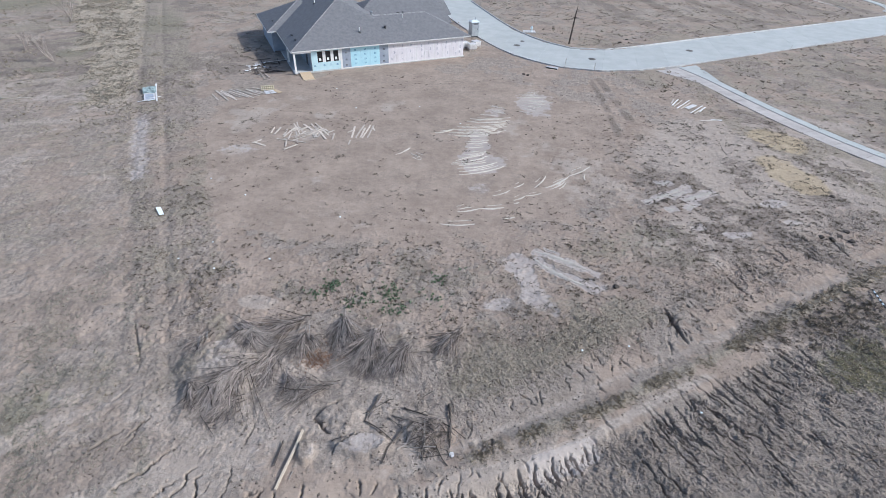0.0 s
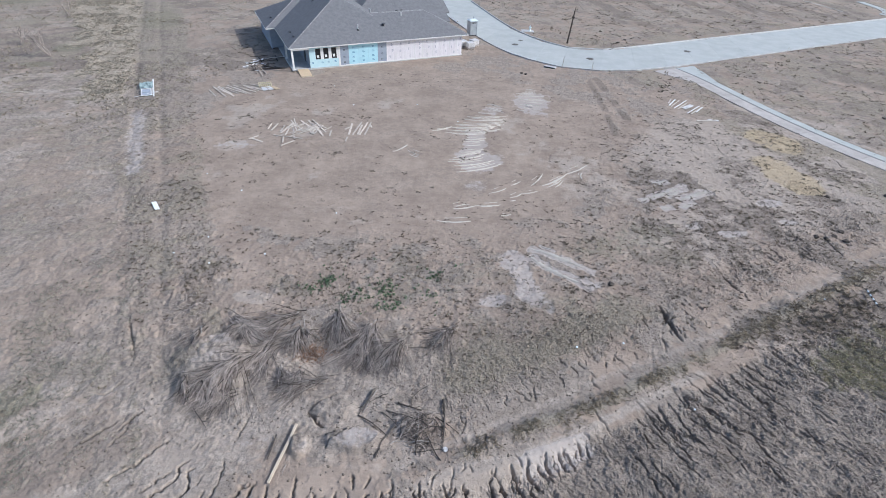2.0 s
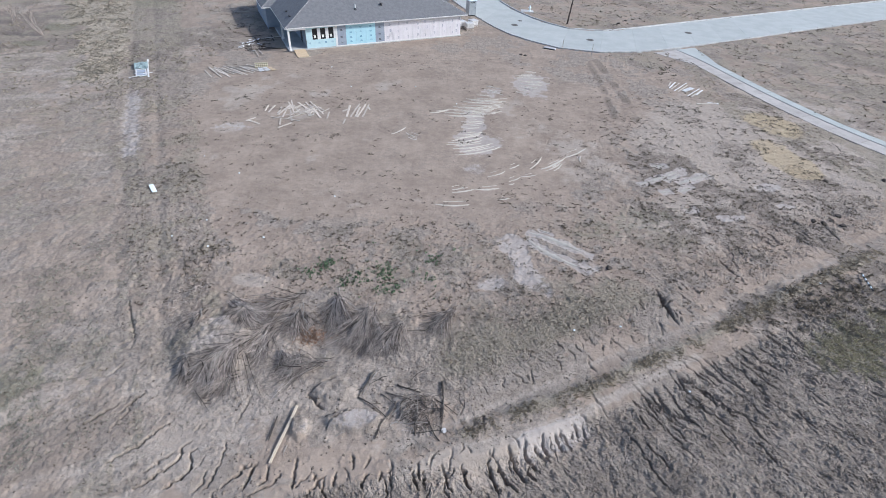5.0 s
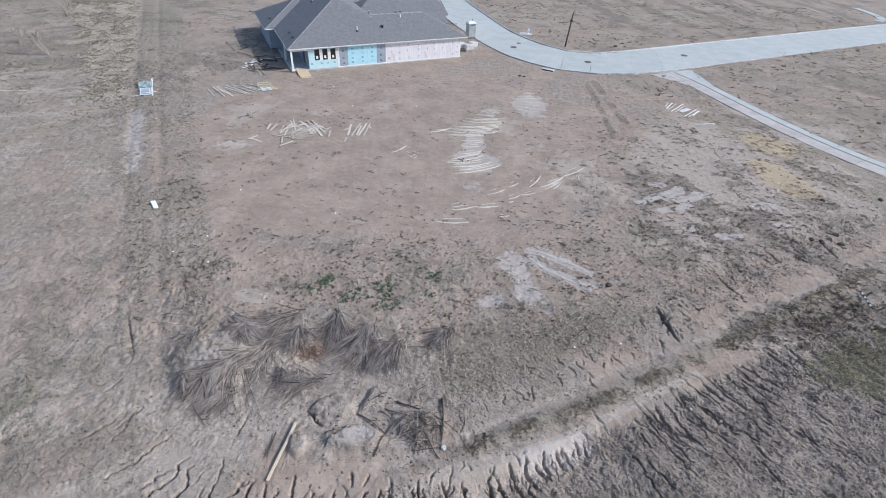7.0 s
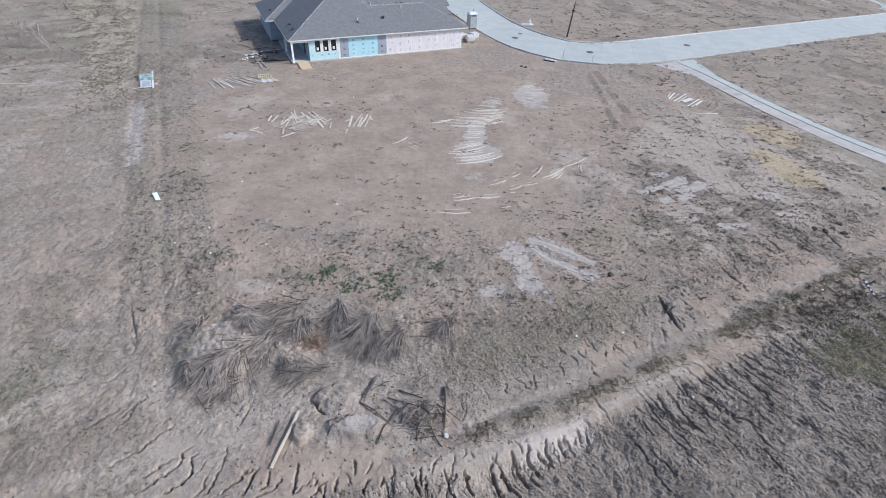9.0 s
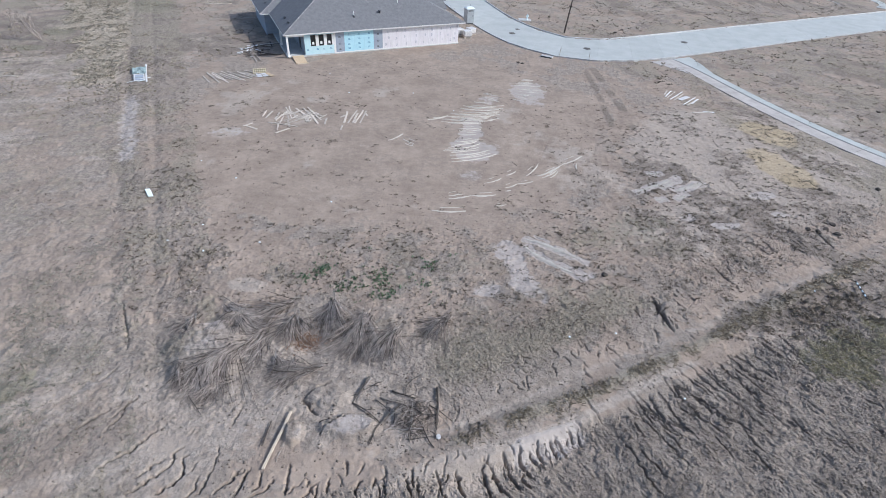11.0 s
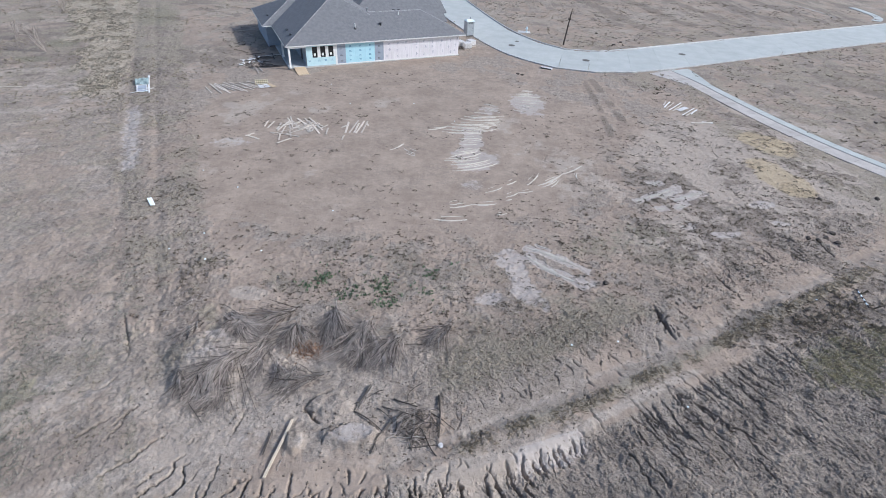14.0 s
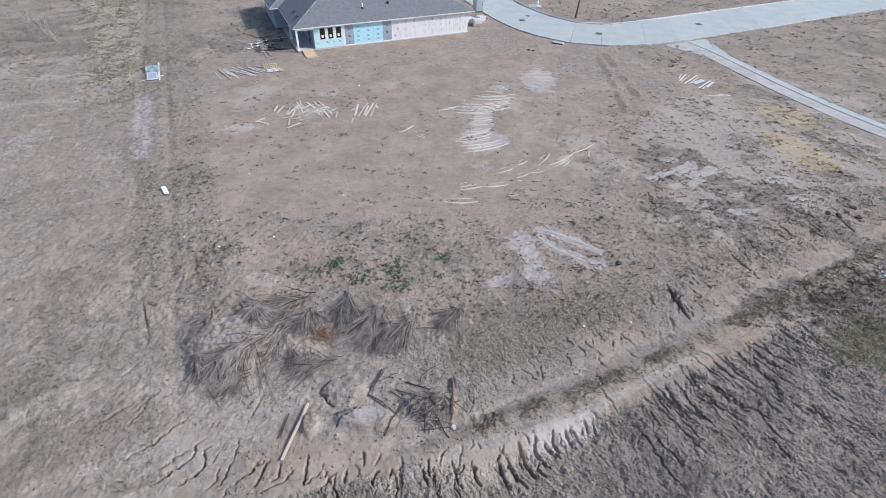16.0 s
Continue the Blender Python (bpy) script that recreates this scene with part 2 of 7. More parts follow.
M_METAL = surface("galvanised_metal", (0.45, 0.46, 0.47), (0.6, 0.61, 0.62), 6, 60, 0.45, 0.1, metal=0.7)


# ---- mesh helpers ----
def box(bm, x0, y0, z0, x1, y1, z1, bevel=0.0):
    made = bmesh.ops.create_cube(bm, size=1.0, matrix=Matrix.LocRotScale(((x0 + x1) / 2, (y0 + y1) / 2, (z0 + z1) / 2), None, (x1 - x0, y1 - y0, z1 - z0)))
    if bevel:
        edges = list({e for v in made["verts"] for e in v.link_edges})
        bmesh.ops.bevel(bm, geom=edges, offset=bevel, segments=1, affect="EDGES")
    return bm


def tube(bm, points, radii, sides=6, cap=True):
    """A tapered round bar through points."""
    rings = []
    for n, p in enumerate(points):
        a = Vector(points[max(n - 1, 0)])
        b = Vector(points[min(n + 1, len(points) - 1)])
        q = (b - a).to_track_quat("Z", "Y")
        rings.append([bm.verts.new(Vector(p) + q @ Vector((math.cos(k * math.tau / sides), math.sin(k * math.tau / sides), 0)) * radii[n]) for k in range(sides)])
    for r, s in zip(rings, rings[1:]):
        for k in range(sides):
            bm.faces.new((r[k], r[(k + 1) % sides], s[(k + 1) % sides], s[k]))
    if cap:
        bm.faces.new(rings[-1])
        bm.faces.new(rings[0][::-1])
    return bm


def solid(bm, points, faces):
    made = [bm.verts.new(p) for p in points]
    for f in faces:
        bm.faces.new([made[k] for k in f])
    return bm


def mesh_of(name, bm, material, smooth=False):
    me = bpy.data.meshes.new(name)
    bmesh.ops.recalc_face_normals(bm, faces=bm.faces[:])
    bm.to_mesh(me)
    bm.free()
    me.materials.append(material)
    if smooth:
        me.polygons.foreach_set("use_smooth", [True] * len(me.polygons))
    return me


def part(name, bm, material, parent, label="", m=None, smooth=False):
    ob = new(name, bm if isinstance(bm, bpy.types.Mesh) else mesh_of(name, bm, material, smooth))
    ob.parent = parent
    if m is not None:
        ob.matrix_basis = m
    return tagged(ob, label)


def thing(name, bm, material, label, category, group="", kind="", m=None, smooth=False):
    ob = new(name, bm if bm is None or isinstance(bm, bpy.types.Mesh) else mesh_of(name, bm, material, smooth))
    if m is not None:
        ob.matrix_basis = m
    return tagged(ob, label, category, group, kind)


def array_mesh(name, verts, faces, material, smooth=False):
    """A mesh from arrays: verts (n, 3), faces (m, 3 or 4)."""
    me = bpy.data.meshes.new(name)
    k = faces.shape[1]
    me.vertices.add(len(verts))
    me.vertices.foreach_set("co", np.ascontiguousarray(verts, np.float32).ravel())
    me.loops.add(faces.size)
    me.loops.foreach_set("vertex_index", np.ascontiguousarray(faces, np.int32).ravel())
    me.polygons.add(len(faces))
    me.polygons.foreach_set("loop_start", np.arange(0, faces.size, k, dtype=np.int32))
    if smooth:
        me.polygons.foreach_set("use_smooth", np.ones(len(faces), bool))
    me.materials.append(material)
    me.update()
    return me


# ---- the lie of the land ----
rng = np.random.default_rng(7)
LATTICE = rng.random((256, 256))
U = np.array([math.cos(radians(25)), math.sin(radians(25))])  # along the house front
V = np.array([-U[1], U[0]])  # away, along the house side and the grass strip


def smooth(x, low, high):
    s = np.clip((x - low) / (high - low), 0, 1)
    return s * s * (3 - 2 * s)


def value_noise(x, y, shift=0):
    xi, yi = np.floor(x), np.floor(y)
    fx, fy = x - xi, y - yi
    fx, fy = fx * fx * (3 - 2 * fx), fy * fy * (3 - 2 * fy)
    a, b = (xi.astype(int) + 37 * shift) % 256, (yi.astype(int) + 91 * shift) % 256
    a1, b1 = (a + 1) % 256, (b + 1) % 256
    return (LATTICE[a, b] * (1 - fx) + LATTICE[a1, b] * fx) * (1 - fy) + (LATTICE[a, b1] * (1 - fx) + LATTICE[a1, b1] * fx) * fy


def fbm(x, y, scale, octaves=4, shift=0, gain=0.55):
    total, amp, norm = 0.0, 1.0, 0.0
    for k in range(octaves):
        c, s = math.cos(0.6 * k + shift), math.sin(0.6 * k + shift)
        total = total + amp * value_noise((c * x - s * y) * scale * 2**k, (s * x + c * y) * scale * 2**k, shift + 3 * k)
        norm += amp
        amp *= gain
    return total / norm


def plates(x, y, scale, shift=0):
    """Broken clods: how far a place lies from the nearest crevice between cells, and each cell's own chance."""
    x, y = x * scale, y * scale
    xi, yi = np.floor(x).astype(int), np.floor(y).astype(int)
    f1, f2, own = np.full(x.shape, 9.0), np.full(x.shape, 9.0), np.zeros(x.shape)
    for i in (-1, 0, 1):
        for j in (-1, 0, 1):
            a, b = (xi + i + 37 * shift) % 256, (yi + j + 91 * shift) % 256
            d = np.hypot(xi + i + LATTICE[a, b] - x, yi + j + LATTICE[b, (a + 57) % 256] - y)
            closer = d < f1
            f2 = np.where(closer, f1, np.minimum(f2, d))
            own = np.where(closer, LATTICE[(a + 11) % 256, (b + 5) % 256], own)
            f1 = np.where(closer, d, f1)
    return f2 - f1, own


def line_distance(x, y, points):
    """Distance to a polyline, the side (plus: left of its way) and the way along it."""
    best = np.full(np.shape(x), 1e9)
    side, along, run = np.zeros_like(best), np.zeros_like(best), 0.0
    for (ax, ay), (bx, by) in zip(points, points[1:]):
        dx, dy = bx - ax, by - ay
        size = math.hypot(dx, dy)
        s = np.clip(((x - ax) * dx + (y - ay) * dy) / size**2, 0, 1)
        d = np.hypot(x - ax - s * dx, y - ay - s * dy)
        near = d < best
        best = np.where(near, d, best)
        side = np.where(near, np.sign(dx * (y - ay) - dy * (x - ax)), side)
        along = np.where(near, run + s * size, along)
        run += size
    return best, side, along


def blob(x, y, cx, cy, rx, ry, turn=0.0, ragged=0.5, soft=0.35, scale=0.8, shift=5):
    c, s = math.cos(radians(turn)), math.sin(radians(turn))
    a, b = (x - cx) * c + (y - cy) * s, -(x - cx) * s + (y - cy) * c
    d = np.hypot(a / rx, b / ry) + ragged * (fbm(x, y, scale, 4, shift) - 0.5) * 2
    return 1 - smooth(d, 1 - soft, 1 + soft)


SWALE = [(-16, 8.6), (-7, 9.3), (-2.5, 10.6), (1.1, 12.5), (3.7, 13.8), (6.5, 15.2), (9.8, 17.1), (13.8, 19.1), (20.3, 22.9), (30.4, 28.4), (60, 45)]
ROAD_FAR = [(-45, 204), (-19.5, 150), (0.5, 116.2), (5.6, 98.5), (9.8, 85.2), (13.6, 78.9), (17.2, 75.9), (20.6, 75.2), (24.2, 76.3), (28.6, 78.6), (77.5, 102.6), (240, 182)]
ROAD_NEAR = [(-53, 200), (-28, 146), (-7.6, 112.0), (-1.8, 96.5), (2.6, 84.0), (6.8, 74.4), (10.2, 70.0), (14.5, 67.1), (19.0, 65.9), (25.0, 67.0), (33.4, 70.8), (68.1, 88.5), (244, 174)]
ALLEY = [(29.8, 68.5), (31.8, 64.3), (33.7, 57.7), (36.2, 50.7), (39.1, 44.4), (44.7, 36.1), (52.2, 27.1), (70.2, 8.1)]
BARE_PITS = [(-5.9, 17.4, 1.5, 0.30), (-3.6, 17.0, 0.9, 0.22)]
MOUNDS = [(-10.9, 16.5, 2.1, 2.5, 0.36), (-13.0, 20.3, 0.9, 0.8, 0.07), (-3.2, 12.65, 1.35, 0.62, 0.34), (-4.6, 14.1, 1.2, 0.6, 0.24), (-5.65, 12.2, 0.45, 0.55, 0.26), (-0.4, 13.4, 1.4, 0.9, 0.15), (13.9, 21.2, 0.6, 0.5, 0.08)]


# the widest cracks on the near left, the gouge above the swale, the cracks under the brush
GULLIES = [
    (0.028, 0.14, (-14.78, 15.51), (-14.96, 14.98), (-15.29, 14.46), (-15.81, 14.49)), (0.022, 0.10, (-14.56, 14.31), (-14.96, 14.04), (-15.28, 13.73)),
    (0.036, 0.22, (-13.03, 13.72), (-13.44, 13.18), (-13.52, 12.79), (-13.67, 12.62)), (0.03, 0.20, (-13.44, 13.18), (-13.3, 12.91), (-13.44, 12.36), (-13.66, 11.82)),
    (0.034, 0.18, (-13.96, 12.99), (-14.15, 12.73), (-14.54, 12.41), (-14.9, 11.92)), (0.04, 0.28, (-11.22, 12.19), (-11.64, 11.91), (-11.94, 11.49), (-12.06, 11.09), (-12.46, 10.83), (-12.81, 10.58), (-13.06, 10.25))]
GULLIES += [
    (0.04, 0.28, (-10.0, 11.4), (-10.38, 11.02), (-10.2, 10.69), (-10.42, 10.31), (-10.8, 10.03), (-10.97, 9.66), (-11.46, 9.29)), (0.04, 0.28, (-9.68, 11.05), (-9.93, 10.8), (-9.69, 10.53), (-9.58, 10.16), (-9.72, 9.89), (-10.06, 9.7), (-10.36, 9.33)),
    (0.03, 0.18, (-10.54, 10.87), (-10.88, 10.57), (-11.18, 10.28), (-11.47, 9.91)), (0.03, 0.16, (-8.57, 11.44), (-8.5, 10.86), (-8.5, 10.39)), (0.04, 0.2, (-8.5, 10.39), (-8.59, 9.94), (-8.66, 9.59), (-8.8, 9.39)),
    (0.045, 0.28, (-7.0, 10.59), (-7.15, 10.13), (-7.19, 9.73), (-7.27, 9.45)), (0.03, 0.18, (-7.37, 10.53), (-7.65, 10.06), (-7.89, 9.79))]
GULLIES += [
    (0.03, 0.14, (-8.21, 13.84), (-8.26, 13.26), (-8.44, 12.37)), (0.034, 0.16, (-16.85, 19.66), (-15.53, 17.59), (-15.08, 16.91), (-14.95, 16.23)), (0.024, 0.10, (-15.0, 16.9), (-15.6, 16.4), (-16.1, 16.3)),
    (0.05, 0.24, (-4.53, 14.98), (-5.08, 14.67), (-5.66, 13.97)), (0.07, 0.28, (-5.66, 13.97), (-5.3, 13.56), (-4.77, 13.17)), (0.045, 0.24, (-4.52, 12.19), (-4.21, 12.79), (-3.05, 13.25)),
    (0.13, 0.32, (13.13, 22.11), (13.27, 20.61), (13.53, 19.41)), (0.06, 0.16, (12.7, 20.6), (13.3, 20.95), (13.9, 21.24)), (0.06, 0.24, (18.1, 25.2), (18.44, 24.1), (18.87, 23.23)), (0.035, 0.16, (12.44, 19.53), (12.63, 18.92))]
# the gullies of the scarp
GULLIES += [
    (0.05, 0.30, (0.62, 10.82), (0.86, 10.19), (1.13, 9.78)), (0.06, 0.32, (1.48, 10.9), (1.7, 10.27), (1.88, 9.81)), (0.07, 0.34, (2.68, 11.29), (2.62, 10.91), (2.82, 10.43), (3.01, 9.89)),
    (0.07, 0.34, (2.95, 11.17), (3.27, 10.69), (3.49, 10.22), (3.81, 10.0)), (0.06, 0.32, (3.47, 11.71), (3.7, 11.2), (3.97, 10.72), (4.2, 10.41)), (0.07, 0.34, (4.24, 12.09), (4.26, 11.57), (4.49, 11.15), (4.88, 10.84)),
    (0.07, 0.34, (5.1, 12.4), (5.09, 12.04), (5.34, 11.53)), (0.05, 0.28, (4.59, 11.97), (5.03, 11.6), (5.34, 11.27))]
GULLIES += [
    (0.05, 0.28, (5.66, 12.52), (5.83, 12.07), (6.12, 11.82)), (0.05, 0.28, (5.86, 12.72), (6.2, 12.27), (6.37, 12.1)), (0.06, 0.28, (4.4, 11.06), (4.36, 10.73), (4.64, 10.51)), (0.05, 0.26, (6.5, 13.1), (6.7, 12.9), (6.84, 12.57)),
    (0.05, 0.26, (-5.36, 10.24), (-5.34, 9.56)), (0.045, 0.24, (-4.58, 10.15), (-4.24, 9.64)), (0.045, 0.24, (-3.7, 10.31), (-3.71, 9.74)), (0.05, 0.26, (-2.37, 10.24), (-2.64, 9.9), (-2.49, 9.63)), (0.04, 0.22, (-1.87, 10.38), (-1.91, 10.01)),
    (0.05, 0.26, (-1.51, 10.36), (-1.36, 9.68)), (0.05, 0.26, (-0.52, 10.48), (-0.54, 10.15), (-0.23, 9.74)), (0.05, 0.26, (-0.12, 10.5), (-0.04, 9.75)), (0.045, 0.24, (-5.96, 10.13), (-6.13, 9.76))]
# the longest furrows of the field
GULLIES += [
    (0.05, 0.2, (10.82, 15.07), (11.16, 14.02), (11.45, 13.27)), (0.04, 0.18, (10.3, 14.5), (10.54, 13.48)), (0.04, 0.18, (9.68, 13.56), (10.01, 12.85)), (0.05, 0.2, (12.2, 15.85), (12.49, 14.88)), (0.06, 0.24, (13.07, 15.19), (13.68, 14.4), (14.36, 13.66)),
    (0.05, 0.2, (12.65, 14.68), (13.17, 13.73)), (0.06, 0.22, (13.84, 16.54), (14.51, 15.54)), (0.05, 0.2, (16.05, 17.92), (16.8, 17.63)), (0.06, 0.24, (18.04, 19.14), (18.45, 18.38), (18.99, 17.83)), (0.05, 0.2, (16.51, 16.75), (17.24, 16.26)),
    (0.05, 0.2, (15.9, 16.12), (16.43, 15.35)), (0.045, 0.18, (17.51, 17.04), (17.77, 16.59)), (0.05, 0.2, (15.05, 17.38), (15.6, 16.6)), (0.05, 0.2, (17.55, 14.19), (17.83, 13.32))]


def crack_lines():
    """Shrinkage cracks and small gullies of the clay: wandering lines with a width and a depth."""
    r = random.Random(11)
    starts = [(9.2, 40.0, 70, 2.0, 0.03, 0.12), (-12.2, 14.6, 30, 1.8, 0.03, 0.12), (26.2, 29.8, 12, 2.6, 0.05, 0.16), (27.7, 30.2, -88, 2.8, 0.05, 0.18)]

    def family(line, gap, sizes, turns, widths, depths, jitter=0.5):
        """Cracks that start along a line and run off to one side."""
        p = resampled(line, gap)
        for k, (x, y) in enumerate(p):
            f = k / len(p)
            a = turns[0] + (turns[1] - turns[0]) * f
            starts.append((x + r.gauss(0, jitter * gap), y + r.gauss(0, 0.3 * (1 + jitter)), a + r.gauss(0, 9), r.uniform(*sizes), r.uniform(*widths), r.uniform(*depths)))

    family([(-8.6, 10.0), (-4.9, 10.2), (-1.3, 10.5), (0.9, 10.7)], 0.5, (0.6, 1.6), (240, 275), (0.02, 0.05), (0.12, 0.30))
    family([(-15.5, 14.0), (-9.0, 11.8)], 0.9, (0.5, 1.3), (205, 235), (0.012, 0.024), (0.05, 0.10), 1.2)
    family([(0.9, 10.95), (2.8, 11.5), (4.5, 12.05), (6.1, 12.7), (7.3, 13.5)], 0.4, (0.3, 0.8), (276, 300), (0.02, 0.04), (0.12, 0.22), 0.6)
    family([(9.8, 14.6), (12.4, 15.8), (16.4, 18.4), (20.5, 20.4)], 0.5, (0.8, 3.4), (300, 316), (0.022, 0.036), (0.12, 0.22), 0.9)
    family([(9.0, 13.2), (13.0, 15.0), (18.0, 17.6), (22.0, 19.5)], 0.6, (0.6, 2.2), (300, 318), (0.024, 0.038), (0.10, 0.19), 2.0)
    family([(10.0, 12.0), (17.0, 14.6), (22.0, 16.6)], 0.6, (0.4, 2.0), (296, 312), (0.024, 0.04), (0.12, 0.2), 2.2)
    family([(1.0, 13.6), (5.5, 16.0), (10.0, 18.6), (15.0, 21.5)], 0.4, (0.3, 1.1), (280, 300), (0.02, 0.04), (0.08, 0.18), 1.4)
    family([(3.0, 15.0), (7.5, 18.2), (12.0, 21.0), (18.0, 24.4)], 0.6, (0.3, 0.9), (280, 300), (0.015, 0.03), (0.06, 0.14), 1.6)
    family([(18.0, 25.5), (24.0, 28.5), (30.0, 31.0)], 0.8, (0.6, 1.8), (300, 310), (0.02, 0.05), (0.06, 0.16), 1.0)
    family([(21.0, 28.5), (26.0, 31.0), (31.0, 33.5)], 0.6, (0.8, 2.2), (300, 312), (0.03, 0.05), (0.10, 0.2), 1.2)
    lines = []
    for x, y, turn, size, wide, deep in starts:
        p, a = [(x, y)], turn
        swing = 30 if x > 7 else 50
        for _ in range(max(3, int(size / 0.11))):
            a = turn + r.uniform(-swing, swing) + 0.35 * (a - turn)
            x, y = x + 0.11 * math.cos(radians(a)), y + 0.11 * math.sin(radians(a))
            p.append((x, y))
        lines.append((p, wide, deep))
    # the large ones, corner by corner
    for wide, deep, *corners in GULLIES:
        p = resampled(corners, 0.09)
        p[1:-1] += np.array([(r.gauss(0, 0.04), r.gauss(0, 0.04)) for _ in p[1:-1]])
        lines.append(([tuple(q) for q in p], wide, deep))
    return lines


def resampled(points, step):
    """Points at even steps along a polyline, with the corners rounded off; a negative step gives their number."""
    p = np.array(points, float)
    for _ in range(2):
        p = np.concatenate([p[:1], np.stack([0.75 * p[:-1] + 0.25 * p[1:], 0.25 * p[:-1] + 0.75 * p[1:]], 1).reshape(-1, 2), p[-1:]])
    run = np.r_[0, np.cumsum(np.hypot(*np.diff(p, axis=0).T))]
    at = np.linspace(0, run[-1], max(2, round(run[-1] / step) + 1)) if step > 0 else np.linspace(0, run[-1], int(-step) + 1)
    return np.stack([np.interp(at, run, p[:, 0]), np.interp(at, run, p[:, 1])], 1)


CRACK_X, CRACK_Y, CRACK_STEP = -20.0, 6.0, 0.028
CRACK_NX, CRACK_NY = 1930, 1372


def crack_depths():
    """The depth of all cracks on a fine square grid."""
    out = np.zeros((CRACK_NY, CRACK_NX))
    for p, wide, deep in crack_lines():
        n = len(p) - 1
        for k, ((ax, ay), (bx, by)) in enumerate(zip(p, p[1:])):
            f = wide * (0.2 + 0.8 * math.sin(math.pi * (k + 0.7) / (n + 0.4))) * (0.45 + 0.9 * ((k * 0.618 + ax * 3.1) % 1))
            m = f + 0.1
            i0, i1 = int((min(ax, bx) - m - CRACK_X) / CRACK_STEP), int((max(ax, bx) + m - CRACK_X) / CRACK_STEP) + 1
            j0, j1 = int((min(ay, by) - m - CRACK_Y) / CRACK_STEP), int((max(ay, by) + m - CRACK_Y) / CRACK_STEP) + 1
            if i0 < 0 or j0 < 0 or i1 >= CRACK_NX or j1 >= CRACK_NY:
                continue
            gx, gy = np.meshgrid(CRACK_X + CRACK_STEP * np.arange(i0, i1), CRACK_Y + CRACK_STEP * np.arange(j0, j1))
            d = line_distance(gx, gy, [(ax, ay), (bx, by)])[0]
            out[j0:j1, i0:i1] = np.maximum(out[j0:j1, i0:i1], deep * (0.4 + 0.6 * min(1.0, f / wide)) * (1 - smooth(d, f * 0.4, f + 0.014)))
    return out


CRACK_GRID = crack_depths()


def crack_at(x, y):
    fx, fy = (x - CRACK_X) / CRACK_STEP, (y - CRACK_Y) / CRACK_STEP
    ok = (fx > 1) & (fy > 1) & (fx < CRACK_NX - 3) & (fy < CRACK_NY - 3)
    i, j = np.where(ok, fx, 1).astype(int), np.where(ok, fy, 1).astype(int)
    a, b = np.where(ok, fx - i, 0), np.where(ok, fy - j, 0)
    g = CRACK_GRID
    return ok * ((g[j, i] * (1 - a) + g[j, i + 1] * a) * (1 - b) + (g[j + 1, i] * (1 - a) + g[j + 1, i + 1] * a) * b)


# ruts filled with pale silt: middle, turn, length, width, bend
RUTS = [(17.7, 35.5, 33, 5.8, 0.8, 0.1), (18.8, 35.7, 39, 3.0, 0.8, 0.0), (20.2, 35.3, 29, 3.7, 1.0, -0.1), (19.1, 33.8, 39, 1.9, 0.8, 0.0), (18.0, 37.25, 15, 1.6, 0.9, 0.0), (17.3, 33.2, 19, 1.2, 0.7, 0.0), (8.0, 26.2, -32, 4.9, 0.75, -0.12), (7.7, 24.9, -40, 5.0, 0.85, 0.22), (7.3, 27.4, -30, 1.3, 0.3, 0.0)]


def lip_of(along):
    """How far off the path's middle the bench ends and the field begins."""
    return 0.2 + 1.65 * smooth(along, 12.5, 20.0) + 0.25 * smooth(along, 22.0, 28.0) + 0.3 * smooth(along, 34.0, 38.0)


def band_of(along):
    """Where the grassy bank between the two bare paths runs, off the swale's line."""
    return -0.45 - 0.5 * smooth(along, 20.0, 26.0)


def regions(x, y):
    """How far each place belongs to the parts of the land."""
    s, w = x * V[0] + y * V[1], x * U[0] + y * U[1]  # away, across
    d, side, along = line_distance(x, y, SWALE)
    signed = d * side
    field = smooth(-signed - lip_of(along), 0.0, 0.6)
    wob = (fbm(x, y, 0.25, 3, 9) - 0.5) * 2.2
    edge = w + 6.3 + 0.1 * (s - 19.5) + wob * 0.25
    strip = smooth(edge + 0.5 * wob, -0.7, 0.8) * (1 - smooth(w + wob * 0.4, -2.6, -1.4)) * smooth(s, 14.0, 22.0)
    leftland = 1 - smooth(edge, -0.35, 0.35)
    lot = blob(x, y, -4.0, 46.0, 20.5, 18.0, 25, 0.16, 0.12, 0.25, 8) * (1 - field)
    return s, w, signed, along, field, strip, leftland, lot, d


